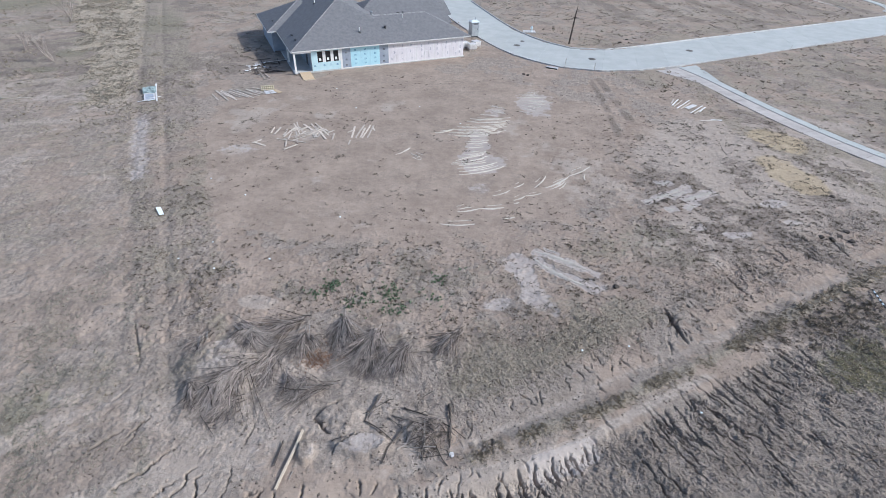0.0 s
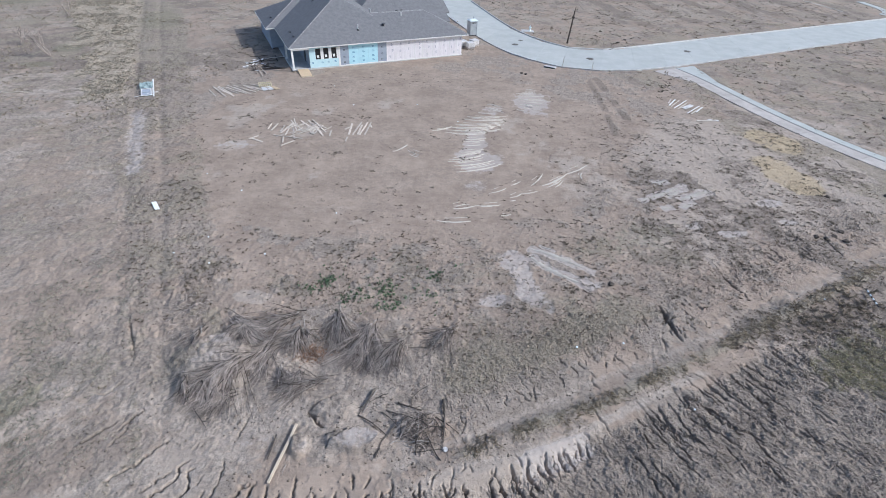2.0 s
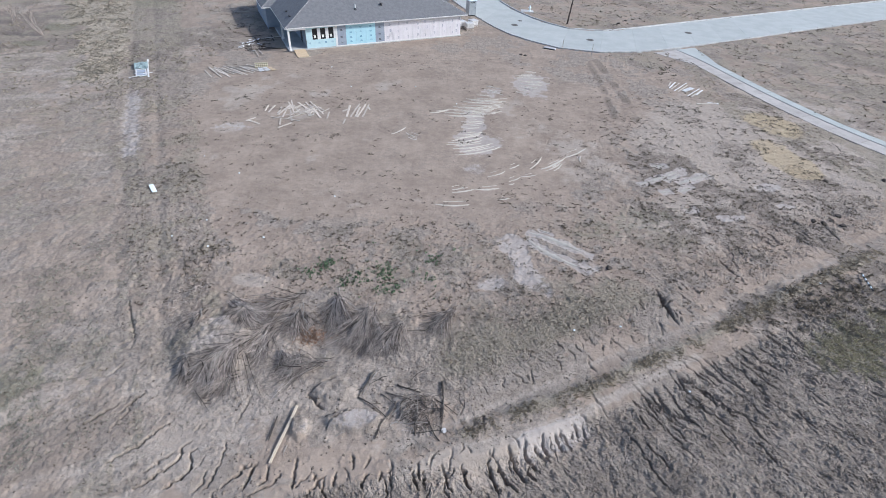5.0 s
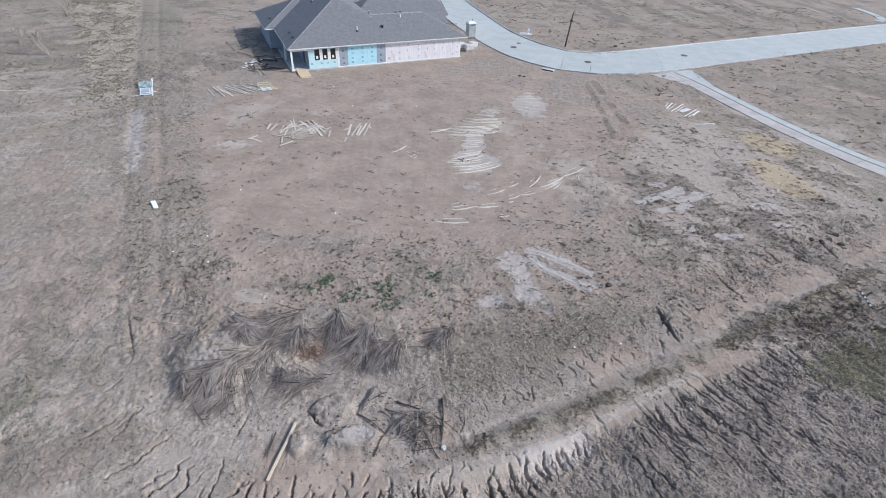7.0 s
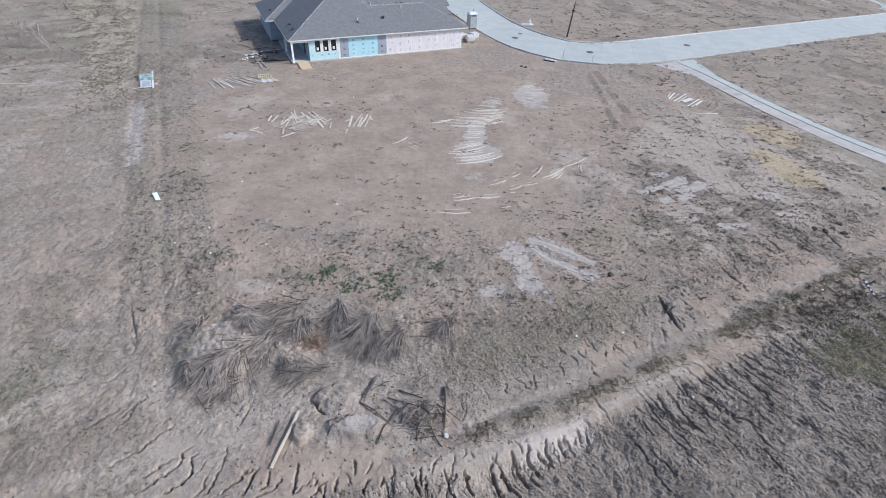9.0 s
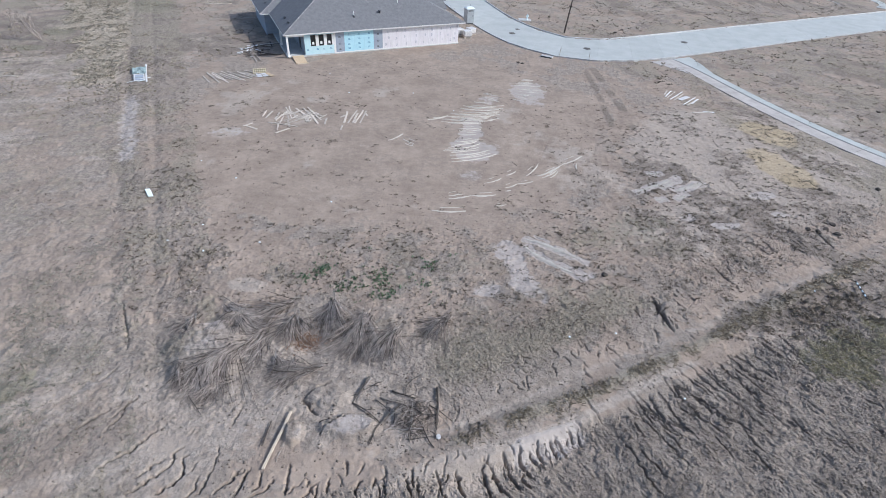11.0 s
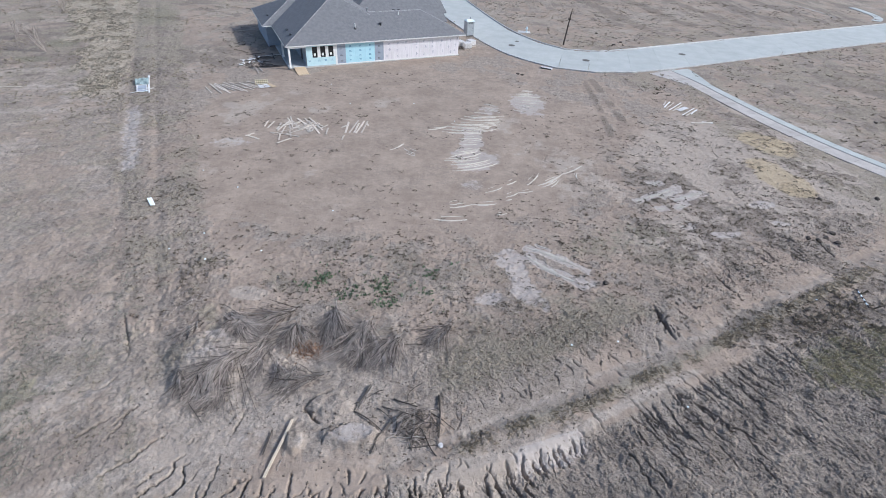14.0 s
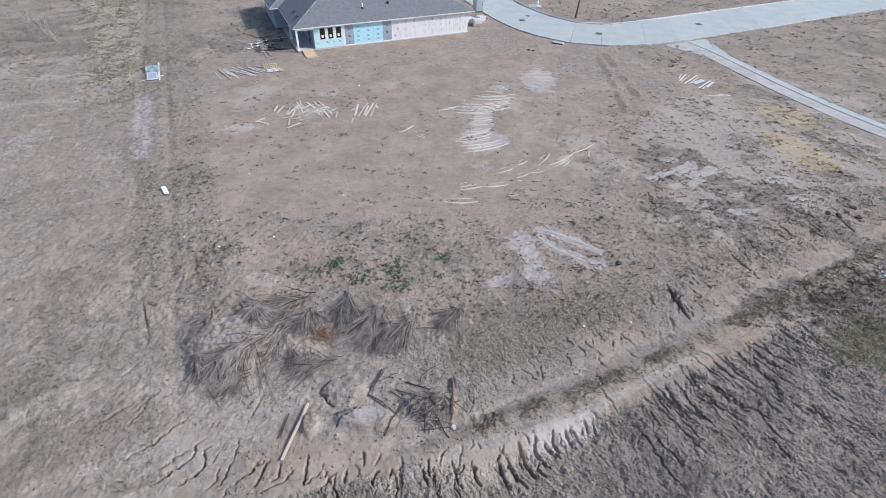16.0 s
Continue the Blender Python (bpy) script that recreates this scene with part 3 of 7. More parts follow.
def height(x, y):
    x, y = np.asarray(x, float), np.asarray(y, float)
    s, w, signed, along, field, strip, leftland, lot, d = regions(x, y)
    near = (1 - smooth(y, 60, 110)) * (0.3 + 0.7 * smooth(y, 5.0, 8.5))
    h = 0.10 * (fbm(x, y, 0.11, 3, 2) - 0.5)
    brush = blob(x, y, -5.5, 16.0, 7.5, 4.2, 8, 0.3, 0.3, 0.5, 12)
    weeds = blob(x, y, 0.0, 23.5, 17.0, 5.5, 8, 0.35, 0.35, 0.3, 4) + smooth(x + 0.25 * y, 18, 24) * (1 - field) * 0.8
    rough = 0.03 + 0.03 * np.clip(weeds, 0, 1) + 0.06 * field + 0.045 * brush + 0.05 * strip + 0.045 * leftland
    rough = rough * (1 - 0.55 * lot)
    h = h + near * rough * ((fbm(x, y, 1.6, 4, 1, 0.7) - 0.5) * 2.2)
    # hummocks a foot across
    h = h + near * (0.022 * leftland + 0.05 * strip + 0.04 * np.clip(weeds, 0, 1) + 0.05 * brush + 0.02) * (1 - 0.7 * lot) * (1 - field) * (fbm(x, y, 3.1, 2, 32, 0.6) - 0.5) * smooth(fbm(x, y, 0.45, 3, 34), 0.35, 0.6)
    # small clods
    clod = np.clip(fbm(x, y, 4.2, 3, 6, 0.7) - 0.56, 0, 1) * 2.2
    fall, cross = 0.62 * x - 0.78 * y, 0.78 * x + 0.62 * y  # down the field and across it
    lay = fbm(cross, fall * 0.38, 3.6, 4, 19, 0.7) - 0.5
    shred = fbm(cross, fall * 0.45, 8.5, 2, 27, 0.7) - 0.5
    turf = np.clip(field + 0.6 * smooth(x + 0.35 * y, 20, 28) * (1 - smooth(y, 30, 34)) * (1 - np.exp(-((signed - 0.1) / 0.5) ** 2)) + 0.55 * np.exp(-((signed - 2.6) / 1.9) ** 2) * smooth(along, 15, 19) + 0.25 * strip, 0, 1) * smooth(y, 6.5, 8.6)
    close = (turf > 0.02) & (y < 34)
    if np.any(close):
        gap, own = plates(cross[close] + 0.12 * lay[close], fall[close] * 0.5, 5.2, 3)
        gap2, own2 = plates(cross[close] + 0.1 * shred[close], fall[close] * 0.6, 9.5, 8)
        clump = 0.35 + 0.9 * fbm(x[close], y[close], 0.7, 3, 28)
        lift = np.zeros(np.shape(x))
        lift[close] = 0.06 * smooth(gap, 0.0, 0.3) * own * clump + 0.035 * smooth(gap2, 0.0, 0.35) * own2
        h = h + turf * lift
    h = h + near * field * (0.05 * lay * (0.6 + 0.8 * fbm(x, y, 0.6, 2, 20)) + 0.03 * shred)
    h = h + near * clod * (0.05 + 0.05 * field + 0.035 * brush + 0.05 * np.clip(weeds, 0, 1) + 0.06 * strip) * (1 - 0.5 * lot)
    # scarp from the lot down to the field
    drop = smooth(-signed - lip_of(along), -0.2, 0.5 + 0.5 * fbm(x, y, 1.2, 3, 3))
    steep = smooth(along, 15.0, 18.5) * (1 - smooth(along, 22.5, 26.0))
    h = h - drop * (0.10 + 0.42 * steep)
    # broken rows of small ridges across the field
    rill = 0.5 + 0.5 * np.sin(w * 2 * math.pi / 0.7 + 11.0 * fbm(x, y, 0.3, 3, 7))
    h = h - near * field * 0.03 * rill**2 * smooth(fbm(x, y, 0.5, 2, 13), 0.36, 0.6)
    # short creases that run down the field and the slope
    crease = 1 - smooth(np.abs(fbm(cross, fall * 0.3, 2.6, 4, 19, 0.65) - 0.5), 0.0, 0.03)
    slope_ = np.exp(-((signed - 3.2) / 2.2) ** 2) * smooth(along, 14, 18)
    h = h - near * crease * (0.065 * field * smooth(fbm(x, y, 0.7, 3, 24), 0.34, 0.6) + 0.055 * slope_ * smooth(fbm(x, y, 0.9, 3, 25), 0.42, 0.62))
    # swale and its bank
    h = h - 0.06 * np.exp(-((signed - 0.2) / 0.4) ** 2) + 0.10 * np.exp(-((signed - band_of(along)) / 0.36) ** 2) * smooth(along, 16.5, 20) * (0.4 + fbm(x, y, 1.2, 3, 5))
    # tussocks of the straw strip
    tussock = smooth(w + 12.4 + 0.135 * (s - 65), -0.8, 0.8) * (1 - smooth(w, -9.0, -7.6)) * smooth(s, 56, 63) * (1 - smooth(s, 125, 150))
    h = h + 0.28 * tussock * np.clip(fbm(x, y, 0.9, 3, 30, 0.6) - 0.45, 0, 1)
    # wheel ruts in the strip
    for c in (-7.7, -5.3):
        h = h - 0.06 * strip * np.exp(-((w - c) / 0.35) ** 2)
    for px, py, r, deep in BARE_PITS:
        q = np.hypot(x - px, y - py) / r + 0.5 * (fbm(x, y, 1.5, 3, 21) - 0.5)
        h = h - deep * np.exp(-q**2 * 1.5)
    for px, py, rx, ry, up in MOUNDS:
        q = np.hypot((x - px) / rx, (y - py) / ry) + 0.6 * (fbm(x, y, 1.1, 3, 23) - 0.5)
        h = h + up * (1 - smooth(q, 0.55, 1.1))
    h = h - crack_at(x, y)
    # flat under the paving and the house
    inside = road_mask(x, y)
    hu, hv = (x + 16.48) * U[0] + (y - 61.74) * U[1], (x + 16.48) * V[0] + (y - 61.74) * V[1]
    pad = smooth(hu, -6, -3.5) * (1 - smooth(hu, 21, 24)) * smooth(hv, -3, -0.8) * (1 - smooth(hv, 19, 22))
    h = h * (1 - pad)
    mouth = 1 - smooth(np.hypot(x - 30.4, y - 67.6), 3.4, 5.2)
    h = h * (1 - mouth) - 0.015 * mouth
    return h * (1 - inside) - 0.22 * inside


def road_mask(x, y):
    df, sf, _ = line_distance(x, y, ROAD_FAR)
    dn, sn, _ = line_distance(x, y, ROAD_NEAR)
    da, _, _ = line_distance(x, y, ALLEY)
    return np.clip(smooth(-df * sf, 0.0, 0.3) * smooth(dn * sn, 0.0, 0.3) + 1 - smooth(da, 1.38, 1.56), 0, 1)


def covers(x, y):
    """The masks of the ground: (grass, pale, damp soil and painted shade) and (sand, silt, green)."""
    s, w, signed, along, field, strip, leftland, lot, d = regions(x, y)
    big, mid = fbm(x, y, 0.12, 4, 31), fbm(x, y, 0.45, 4, 33)
    streak = fbm((0.9 * x + 0.45 * y) * 0.35, (0.9 * y - 0.45 * x) * 1.5, 0.5, 4, 35)
    weeds = blob(x, y, 0.5, 23.3, 16.0, 5.2, 10, 0.4, 0.4, 0.3, 4)
    rightweeds = smooth(x + 0.35 * y, 17, 27) * (1 - field) * (1 - smooth(y, 38, 48))
    patch = fbm(x, y, 0.38, 5, 45, 0.7)
    far = smooth(s, 62, 72) * (1 - lot)
    left_edge = w + 12.4 + 0.135 * (s - 65) + 5.0 * (mid - 0.5)
    straw = smooth(left_edge, -0.8, 0.8) * (1 - smooth(w + (mid - 0.5) * 2, -9.0, -7.6)) * smooth(s, 56, 63)
    grass = 0.5 * leftland * smooth(fbm(x, y, 0.4, 4, 39), 0.48, 0.62) + strip * (0.12 + 0.48 * smooth(fbm(x, y, 0.6, 4, 40), 0.44, 0.58)) * (1 - 0.4 * straw) + 0.12 * field * smooth(mid, 0.35, 0.65)
    grass = grass + far * 0.5 * smooth(mid, 0.3, 0.6) + 0.35 * straw * smooth(mid, 0.3, 0.6) + 0.5 * weeds * smooth(mid, 0.50, 0.62) + 0.2 * rightweeds * smooth(patch, 0.52, 0.62)
    q = -signed - lip_of(along)
    face = smooth(along, 15.5, 17.5) * (1 - smooth(along, 22.0, 24.5)) * smooth(q, -0.5, -0.15) * (1 - smooth(q + (mid - 0.5), 0.8, 1.3))
    grass = grass * (1 - face)
    white = smooth(along, 19.4, 20.6) * (1 - smooth(along, 23.0, 24.2)) * smooth(q + 0.5 * (mid - 0.5), -0.5, -0.1) * (1 - smooth(q + 0.8 * (mid - 0.5), 0.55, 1.0))
    far_side = smooth(w, 44.5, 47) * (1 - far)
    grass = grass + 0.6 * far_side * smooth(mid, 0.42, 0.6)
    olive = 1.3 * np.exp(-((signed - band_of(along)) / 0.42) ** 2) * smooth(along, 16.5, 19) * smooth(mid, 0.25, 0.45) + np.exp(-((signed - 3.2) / 1.6) ** 2) * smooth(along, 16, 20) * (1 - smooth(along, 30, 36))
    grass = grass + 0.7 * olive
    pale = 0.40 * leftland * smooth(0.6 * streak + 0.4 * mid, 0.47, 0.58) + 0.55 * np.exp(-((signed - 0.25 + 0.5 * smooth(along, 24, 40)) / 0.36) ** 2) * smooth(along, 14, 17) * (1 - 0.6 * smooth(along, 30, 40)) + 0.32 * smooth(big, 0.48, 0.66) * (1 - field) + 0.35 * rightweeds * (1 - smooth(patch, 0.44, 0.52))
    pale = pale + 0.8 * face + 0.9 * np.exp(-((signed + 1.0 + 0.75 * smooth(along, 16.5, 22)) / 0.3) ** 2) * smooth(along, 12, 15) * (1 - smooth(along, 29, 34))
    pale = pale + 0.35 * lot * smooth(mid, 0.52, 0.7) * smooth(big, 0.4, 0.6) + 0.75 * blob(x, y, 29, 43, 12, 9, 30, 0.5, 0.5, 0.3, 41) * (1 - field)
    pale = pale + 0.7 * blob(x, y, 17.5, 29.5, 4.5, 2.6, 20, 0.4, 0.5, 0.5, 42) + 0.3 * blob(x, y, -7.5, 32.0, 4.5, 2.5, -8, 0.8, 0.8, 0.5, 43)
    pale = pale + 0.8 * blob(x, y, -10.6, 21.5, 1.6, 0.6, 0, 0.4, 0.3, 0.8, 44) + 0.6 * far * smooth(mid, 0.5, 0.62)
    pale = pale + 0.75 * straw + 0.9 * blob(x, y, -8.7, 12.7, 1.3, 0.5, 65, 0.3, 0.3, 0.8, 13) + 0.35 * blob(x, y, -11.5, 12.3, 5.0, 2.6, 0, 0.5, 0.4, 0.5, 16) + 0.55 * blob(x, y, -5.5, 15.4, 7.0, 4.0, 8, 0.5, 0.4, 0.5, 14) * (0.45 + 0.55 * smooth(mid, 0.4, 0.6)) + 0.9 * blob(x, y, -10.9, 16.6, 1.8, 2.2, 0, 0.4, 0.3, 0.8, 15) + 0.4 * smooth(fbm(x, y, 0.5, 4, 49), 0.5, 0.62) * field
    edge = line_distance(x, y, ALLEY)[0]
    pale = pale + 0.7 * (1 - smooth(edge, 1.4, 3.0)) * (w > 38)
    damp_shade = 0.55 * field * smooth(fbm(x, y, 0.8, 4, 37), 0.4, 0.65) + 0.95 * blob(x, y, 22.8, 21.9, 3.2, 1.0, 27, 0.6, 0.5, 0.6, 59) + 0.42 * strip * (1 - straw) * smooth(big, 0.3, 0.55) + 0.5 * blob(x, y, -50, 66, 9, 11, 25, 0.5, 0.5, 0.15, 57) * (1 - straw) + 0.5 * blob(x, y, 50, 54, 5, 5, 0, 0.6, 0.5, 0.3, 58) + 0.4 * weeds * smooth(mid, 0.48, 0.62) + 0.4 * rightweeds * smooth(patch, 0.46, 0.6) + 0.25 * smooth(patch, 0.53, 0.64) * (1 - field) * (1 - lot) * (1 - leftland)
    damp_shade = damp_shade + 0.08 * blob(x, y, -5.5, 16.2, 7.0, 3.8, 8, 0.4, 0.4, 0.5, 12) * smooth(mid, 0.4, 0.65) + 0.35 * np.exp(-((signed - band_of(along)) / 0.3) ** 2) * smooth(along, 16.5, 19) * smooth(mid, 0.4, 0.55)
    for k, *p in ((0.75, (17.2, 64.0), (17.2, 57.0), (17.0, 51.3), (16.6, 46.5)), (0.95, (18.3, 64.0), (18.6, 55.4), (18.8, 51.5), (18.6, 46.0))):
        damp_shade = damp_shade + k * (1 - smooth(line_distance(x, y, p)[0], 0.1, 0.85)) * smooth(mid, 0.25, 0.5)
    ring = np.abs(np.hypot(x - 7.6, (y - 43.0) * 0.75) - 5.2 + 1.2 * (mid - 0.5))
    damp_shade = damp_shade + 0.3 * (1 - smooth(ring, 0.2, 1.0)) * (x > 6) * smooth(mid, 0.3, 0.5)
    row = np.abs(((w - 0.14 * (s - 85.5) - 81.5) / 10.2 + 0.5) % 1 - 0.5) * 10.2
    furrow = 1 - smooth(row + 1.6 * (mid - 0.5), 0.6, 1.9)
    # 2.2 * crack_at paints the shade inside the cracks as darker soil
    damp_shade = damp_shade + 0.95 * furrow * far * (w > 66) + 2.2 * crack_at(x, y)
    damp_shade = damp_shade + 0.55 * blob(x, y, -26.5, 66.0, 4.0, 6.0, 25, 0.5, 0.5, 0.4, 53)
    damp_shade = damp_shade * (1 - 0.9 * face)
    # round dark spots: shade of the hollows beneath the brush, put into the soil colour
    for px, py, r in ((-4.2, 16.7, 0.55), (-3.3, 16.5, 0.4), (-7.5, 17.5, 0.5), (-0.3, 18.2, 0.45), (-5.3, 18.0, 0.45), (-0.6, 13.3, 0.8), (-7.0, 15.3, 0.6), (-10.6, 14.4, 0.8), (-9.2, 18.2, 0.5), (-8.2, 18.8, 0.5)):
        damp_shade = damp_shade + 0.4 * np.exp(-(((x - px) ** 2 + (y - py) ** 2) / r**2) ** 1.5)
    damp_shade = damp_shade + 0.6 * blob(x, y, -45.6, 62.4, 1.6, 3.0, 20, 0.5, 0.5, 0.4, 104) + 0.7 * blob(x, y, 55, 67, 5, 6, 30, 0.6, 0.5, 0.3, 105) + 0.35 * far_side * smooth(patch, 0.48, 0.6) + 0.42 * far * smooth(patch, 0.48, 0.6)
    rows_ = fbm((0.9 * x + 0.45 * y) * 0.30, (0.9 * y - 0.45 * x) * 1.3, 0.6, 4, 36)
    damp_shade = damp_shade + 0.5 * leftland * smooth(rows_, 0.52, 0.64)
    sand = 0.25 * face * smooth(mid, 0.4, 0.6) + 1.25 * blob(x, y, 32.2, 46.6, 2.2, 2.4, 20, 0.4, 0.4, 0.5, 61) + 1.25 * blob(x, y, 29.6, 39.0, 1.8, 3.2, 8, 0.4, 0.4, 0.5, 62) + 0.2 * blob(x, y, 31.0, 42.5, 3.5, 5.5, 8, 0.5, 0.6, 0.5, 60) + 0.3 * blob(x, y, -6.5, 17.4, 0.9, 0.7, 0, 0.5, 0.4, 1, 63)
    silt = blob(x, y, 5.8, 22.5, 0.9, 1.3, 20, 0.7, 0.4, 0.9, 71) + blob(x, y, 3.2, 21.9, 1.2, 0.55, 10, 0.7, 0.4, 0.9, 72) + blob(x, y, 4.7, 25.4, 0.9, 1.3, 0, 0.8, 0.4, 0.9, 73) + 0.9 * blob(x, y, 5.3, 24.0, 0.7, 1.2, 0, 0.8, 0.4, 0.9, 74) + 0.5 * blob(x, y, 9.4, 24.0, 1.0, 0.8, -35, 0.7, 0.5, 0.9, 75)
    silt = silt + 1.4 * blob(x, y, 2.9, 39.7, 2.0, 1.8, 10, 0.6, 0.4, 1.1, 76) + 1.4 * blob(x, y, 2.8, 43.0, 1.0, 3.0, 0, 0.6, 0.4, 1.1, 70) + 1.1 * blob(x, y, 9.5, 54.2, 1.9, 3.0, 0, 0.7, 0.5, 0.9, 77) + 0.5 * blob(x, y, 3.6, 46.2, 2.6, 0.9, 12, 1.0, 0.6, 0.9, 78) + 0.7 * blob(x, y, 5.3, 51.6, 1.0, 1.3, -20, 1.0, 0.6, 0.9, 68) + 0.6 * blob(x, y, 2.8, 35.6, 1.0, 1.0, 0, 0.7, 0.4, 0.7, 69)
    silt = silt + 0.8 * np.exp(-((w + 7.3 + 0.12 * np.sin(0.8 * s)) / 1.0) ** 2) * smooth(s, 38, 42) * (1 - smooth(s, 53, 60)) * smooth(mid, 0.25, 0.5)
    silt = silt + blob(x, y, 25.9, 34.6, 1.5, 0.7, 15, 0.6, 0.3, 0.8, 79) + blob(x, y, 25.9, 31.9, 0.75, 0.45, 0, 0.4, 0.3, 0.8, 80) + 0.9 * blob(x, y, 21.0, 30.1, 1.1, 0.4, 12, 0.6, 0.3, 0.8, 82) + 0.9 * blob(x, y, 18.4, 30.7, 0.8, 0.45, 30, 0.6, 0.3, 0.8, 87) + 0.75 * blob(x, y, -18.6, 41.2, 1.3, 0.9, 0, 0.9, 0.5, 0.9, 81)
    silt = silt + 0.75 * blob(x, y, -3.2, 12.6, 1.2, 0.5, 12, 0.4, 0.3, 1, 83) + blob(x, y, -11.0, 18.1, 0.65, 0.45, 0, 0.4, 0.3, 1, 84) + 0.55 * blob(x, y, -10.9, 16.7, 1.2, 1.7, 10, 0.5, 0.4, 1, 85) + 0.42 * blob(x, y, -8.0, 12.3, 1.4, 0.5, -10, 0.5, 0.3, 1, 86) + 0.5 * blob(x, y, -5.6, 12.2, 0.4, 0.5, 0, 0.4, 0.3, 1, 88)
    silt = silt + 1.05 * white + 0.2 * face
    for rx, ry, turn, size, wide, bend in RUTS:
        c_, s_ = math.cos(radians(turn)), math.sin(radians(turn))
        q, o = (x - rx) * c_ + (y - ry) * s_, -(x - rx) * s_ + (y - ry) * c_
        o = o - bend * (4 * (q / size) ** 2 - 0.5) + 0.5 * (fbm(x, y, 1.2, 3, 98) - 0.5)
        silt = silt + 1.4 * (1 - smooth(np.abs(o), 0.35 * wide, 0.62 * wide)) * (1 - smooth(np.abs(q), 0.42 * size, 0.52 * size))
    green = 0.35 * blob(x, y, -3.2, 22.4, 4.2, 1.7, 0, 0.9, 0.5, 0.8, 91) + 0.75 * blob(x, y, 24.0, 18.7, 3.8, 2.4, 20, 0.9, 0.6, 0.6, 92) * smooth(mid, 0.32, 0.55) + 0.5 * blob(x, y, 13.0, 28.5, 5.0, 2.0, 20, 0.6, 0.5, 0.6, 93)
    green = green + 0.4 * leftland * smooth(fbm(x, y, 0.35, 4, 99), 0.52, 0.64) * (1 - smooth(s, 50, 70))
    green = green + 0.3 * blob(x, y, -18.8, 13.4, 2.4, 1.8, 0, 0.6, 0.5, 0.7, 96)
    green = green + 0.9 * blob(x, y, -48.2, 59.6, 2.0, 1.2, 0, 0.5, 0.5, 0.4, 101) + 0.9 * blob(x, y, -48.4, 66.2, 1.8, 1.8, 0, 0.5, 0.5, 0.4, 102) + 0.6 * blob(x, y, -44.0, 83.0, 4.0, 8.0, 25, 0.5, 0.5, 0.2, 103)
    green = green + 0.9 * blob(x, y, -76, 92, 10, 9, 0, 0.6, 0.5, 0.15, 94)
    brushy = blob(x, y, -5.5, 16.0, 7.5, 4.2, 8, 0.3, 0.3, 0.5, 12)
    rough = np.clip(field * (1 - 0.5 * face) + 0.2 * brushy + 0.35 * strip + 0.25 * weeds + 0.4 * rightweeds + 0.4 * np.exp(-((signed - 3.2) / 2.0) ** 2), 0, 1) * (1 - np.exp(-(signed / 0.45) ** 2))
    bare = np.clip(lot * (0.65 + 0.5 * smooth(big, 0.35, 0.65)) + 0.3 * np.exp(-(signed / 0.4) ** 2) + 0.95 * (1 - smooth(patch, 0.455, 0.53)) * (1 - field) * (1 - 0.6 * strip) * (1 - leftland) * (1 - 0.6 * brushy) + 0.6 * leftland * (1 - smooth(patch, 0.45, 0.55)) + 0.8 * face + 0.8 * weeds * smooth(fbm(x, y, 0.55, 4, 48), 0.42, 0.53), 0, 1)
    return np.stack([grass, pale, damp_shade], -1), np.stack([sand, silt, green], -1), np.stack([bare, rough, straw], -1)


def on_ground(x, y):
    return float(height(np.array([x], float), np.array([y], float))[0])


def stepped(stops):
    """Coordinates with a step that changes from stretch to stretch: (end, step)."""
    out = [stops[0][0]]
    for end, step in stops[1:]:
        n = max(1, round((end - out[-1]) / step))
        out += list(np.linspace(out[-1], end, n + 1)[1:])
    return np.array(out)


FAN = np.linspace(-0.85, 0.80, 1060)
WINGS = stepped([(0, 0), (12, 4), (72, 12), (472, 80), (2872, 400)])[1:]
GY = stepped([(-3000, 0), (-300, 300), (-40, 30), (-12, 2), (4, 0.3), (8.3, 0.15), (13.5, 0.042), (18, 0.052), (30, 0.076), (44, 0.12), (62, 0.18), (100, 0.4), (160, 3), (600, 40), (4000, 400)])


def build_ground():
    """One sheet; its columns spread like a fan, close together where the land is most broken."""
    spread = (np.clip(GY, 6, 100) + 18)[:, None]
    gx = np.concatenate([FAN[0] * spread - WINGS[::-1], FAN * spread, FAN[-1] * spread + WINGS], 1)
    gy = np.repeat(GY[:, None], gx.shape[1], 1)
    x, y = gx.ravel(), gy.ravel()
    z = height(x, y)
    ny, nx = gx.shape
    k = (np.arange(ny - 1)[:, None] * nx + np.arange(nx - 1)).ravel()
    me = array_mesh("ground", np.stack([x, y, z], -1), np.stack([k, k + 1, k + nx + 1, k + nx], -1), M_GROUND, True)
    # clods break the surface of the field and the slope: sharp facets there
    mx, my = x[k + nx], y[k]
    broken = regions(mx, my)
    me.polygons.foreach_set("use_smooth", ((broken[4] + np.exp(-((broken[2] - 2.6) / 1.9) ** 2) * smooth(broken[3], 15, 19) < 0.35) | (my > 34) | (my < 8.4)))
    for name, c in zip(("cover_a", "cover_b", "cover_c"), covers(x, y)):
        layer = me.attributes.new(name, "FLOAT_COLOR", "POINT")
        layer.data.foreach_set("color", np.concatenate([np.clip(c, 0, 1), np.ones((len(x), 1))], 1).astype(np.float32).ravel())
    return tagged(new("ground", me), "bare grey-brown clay ground with dry grass and weeds", "ground", kind="structure")


build_ground()


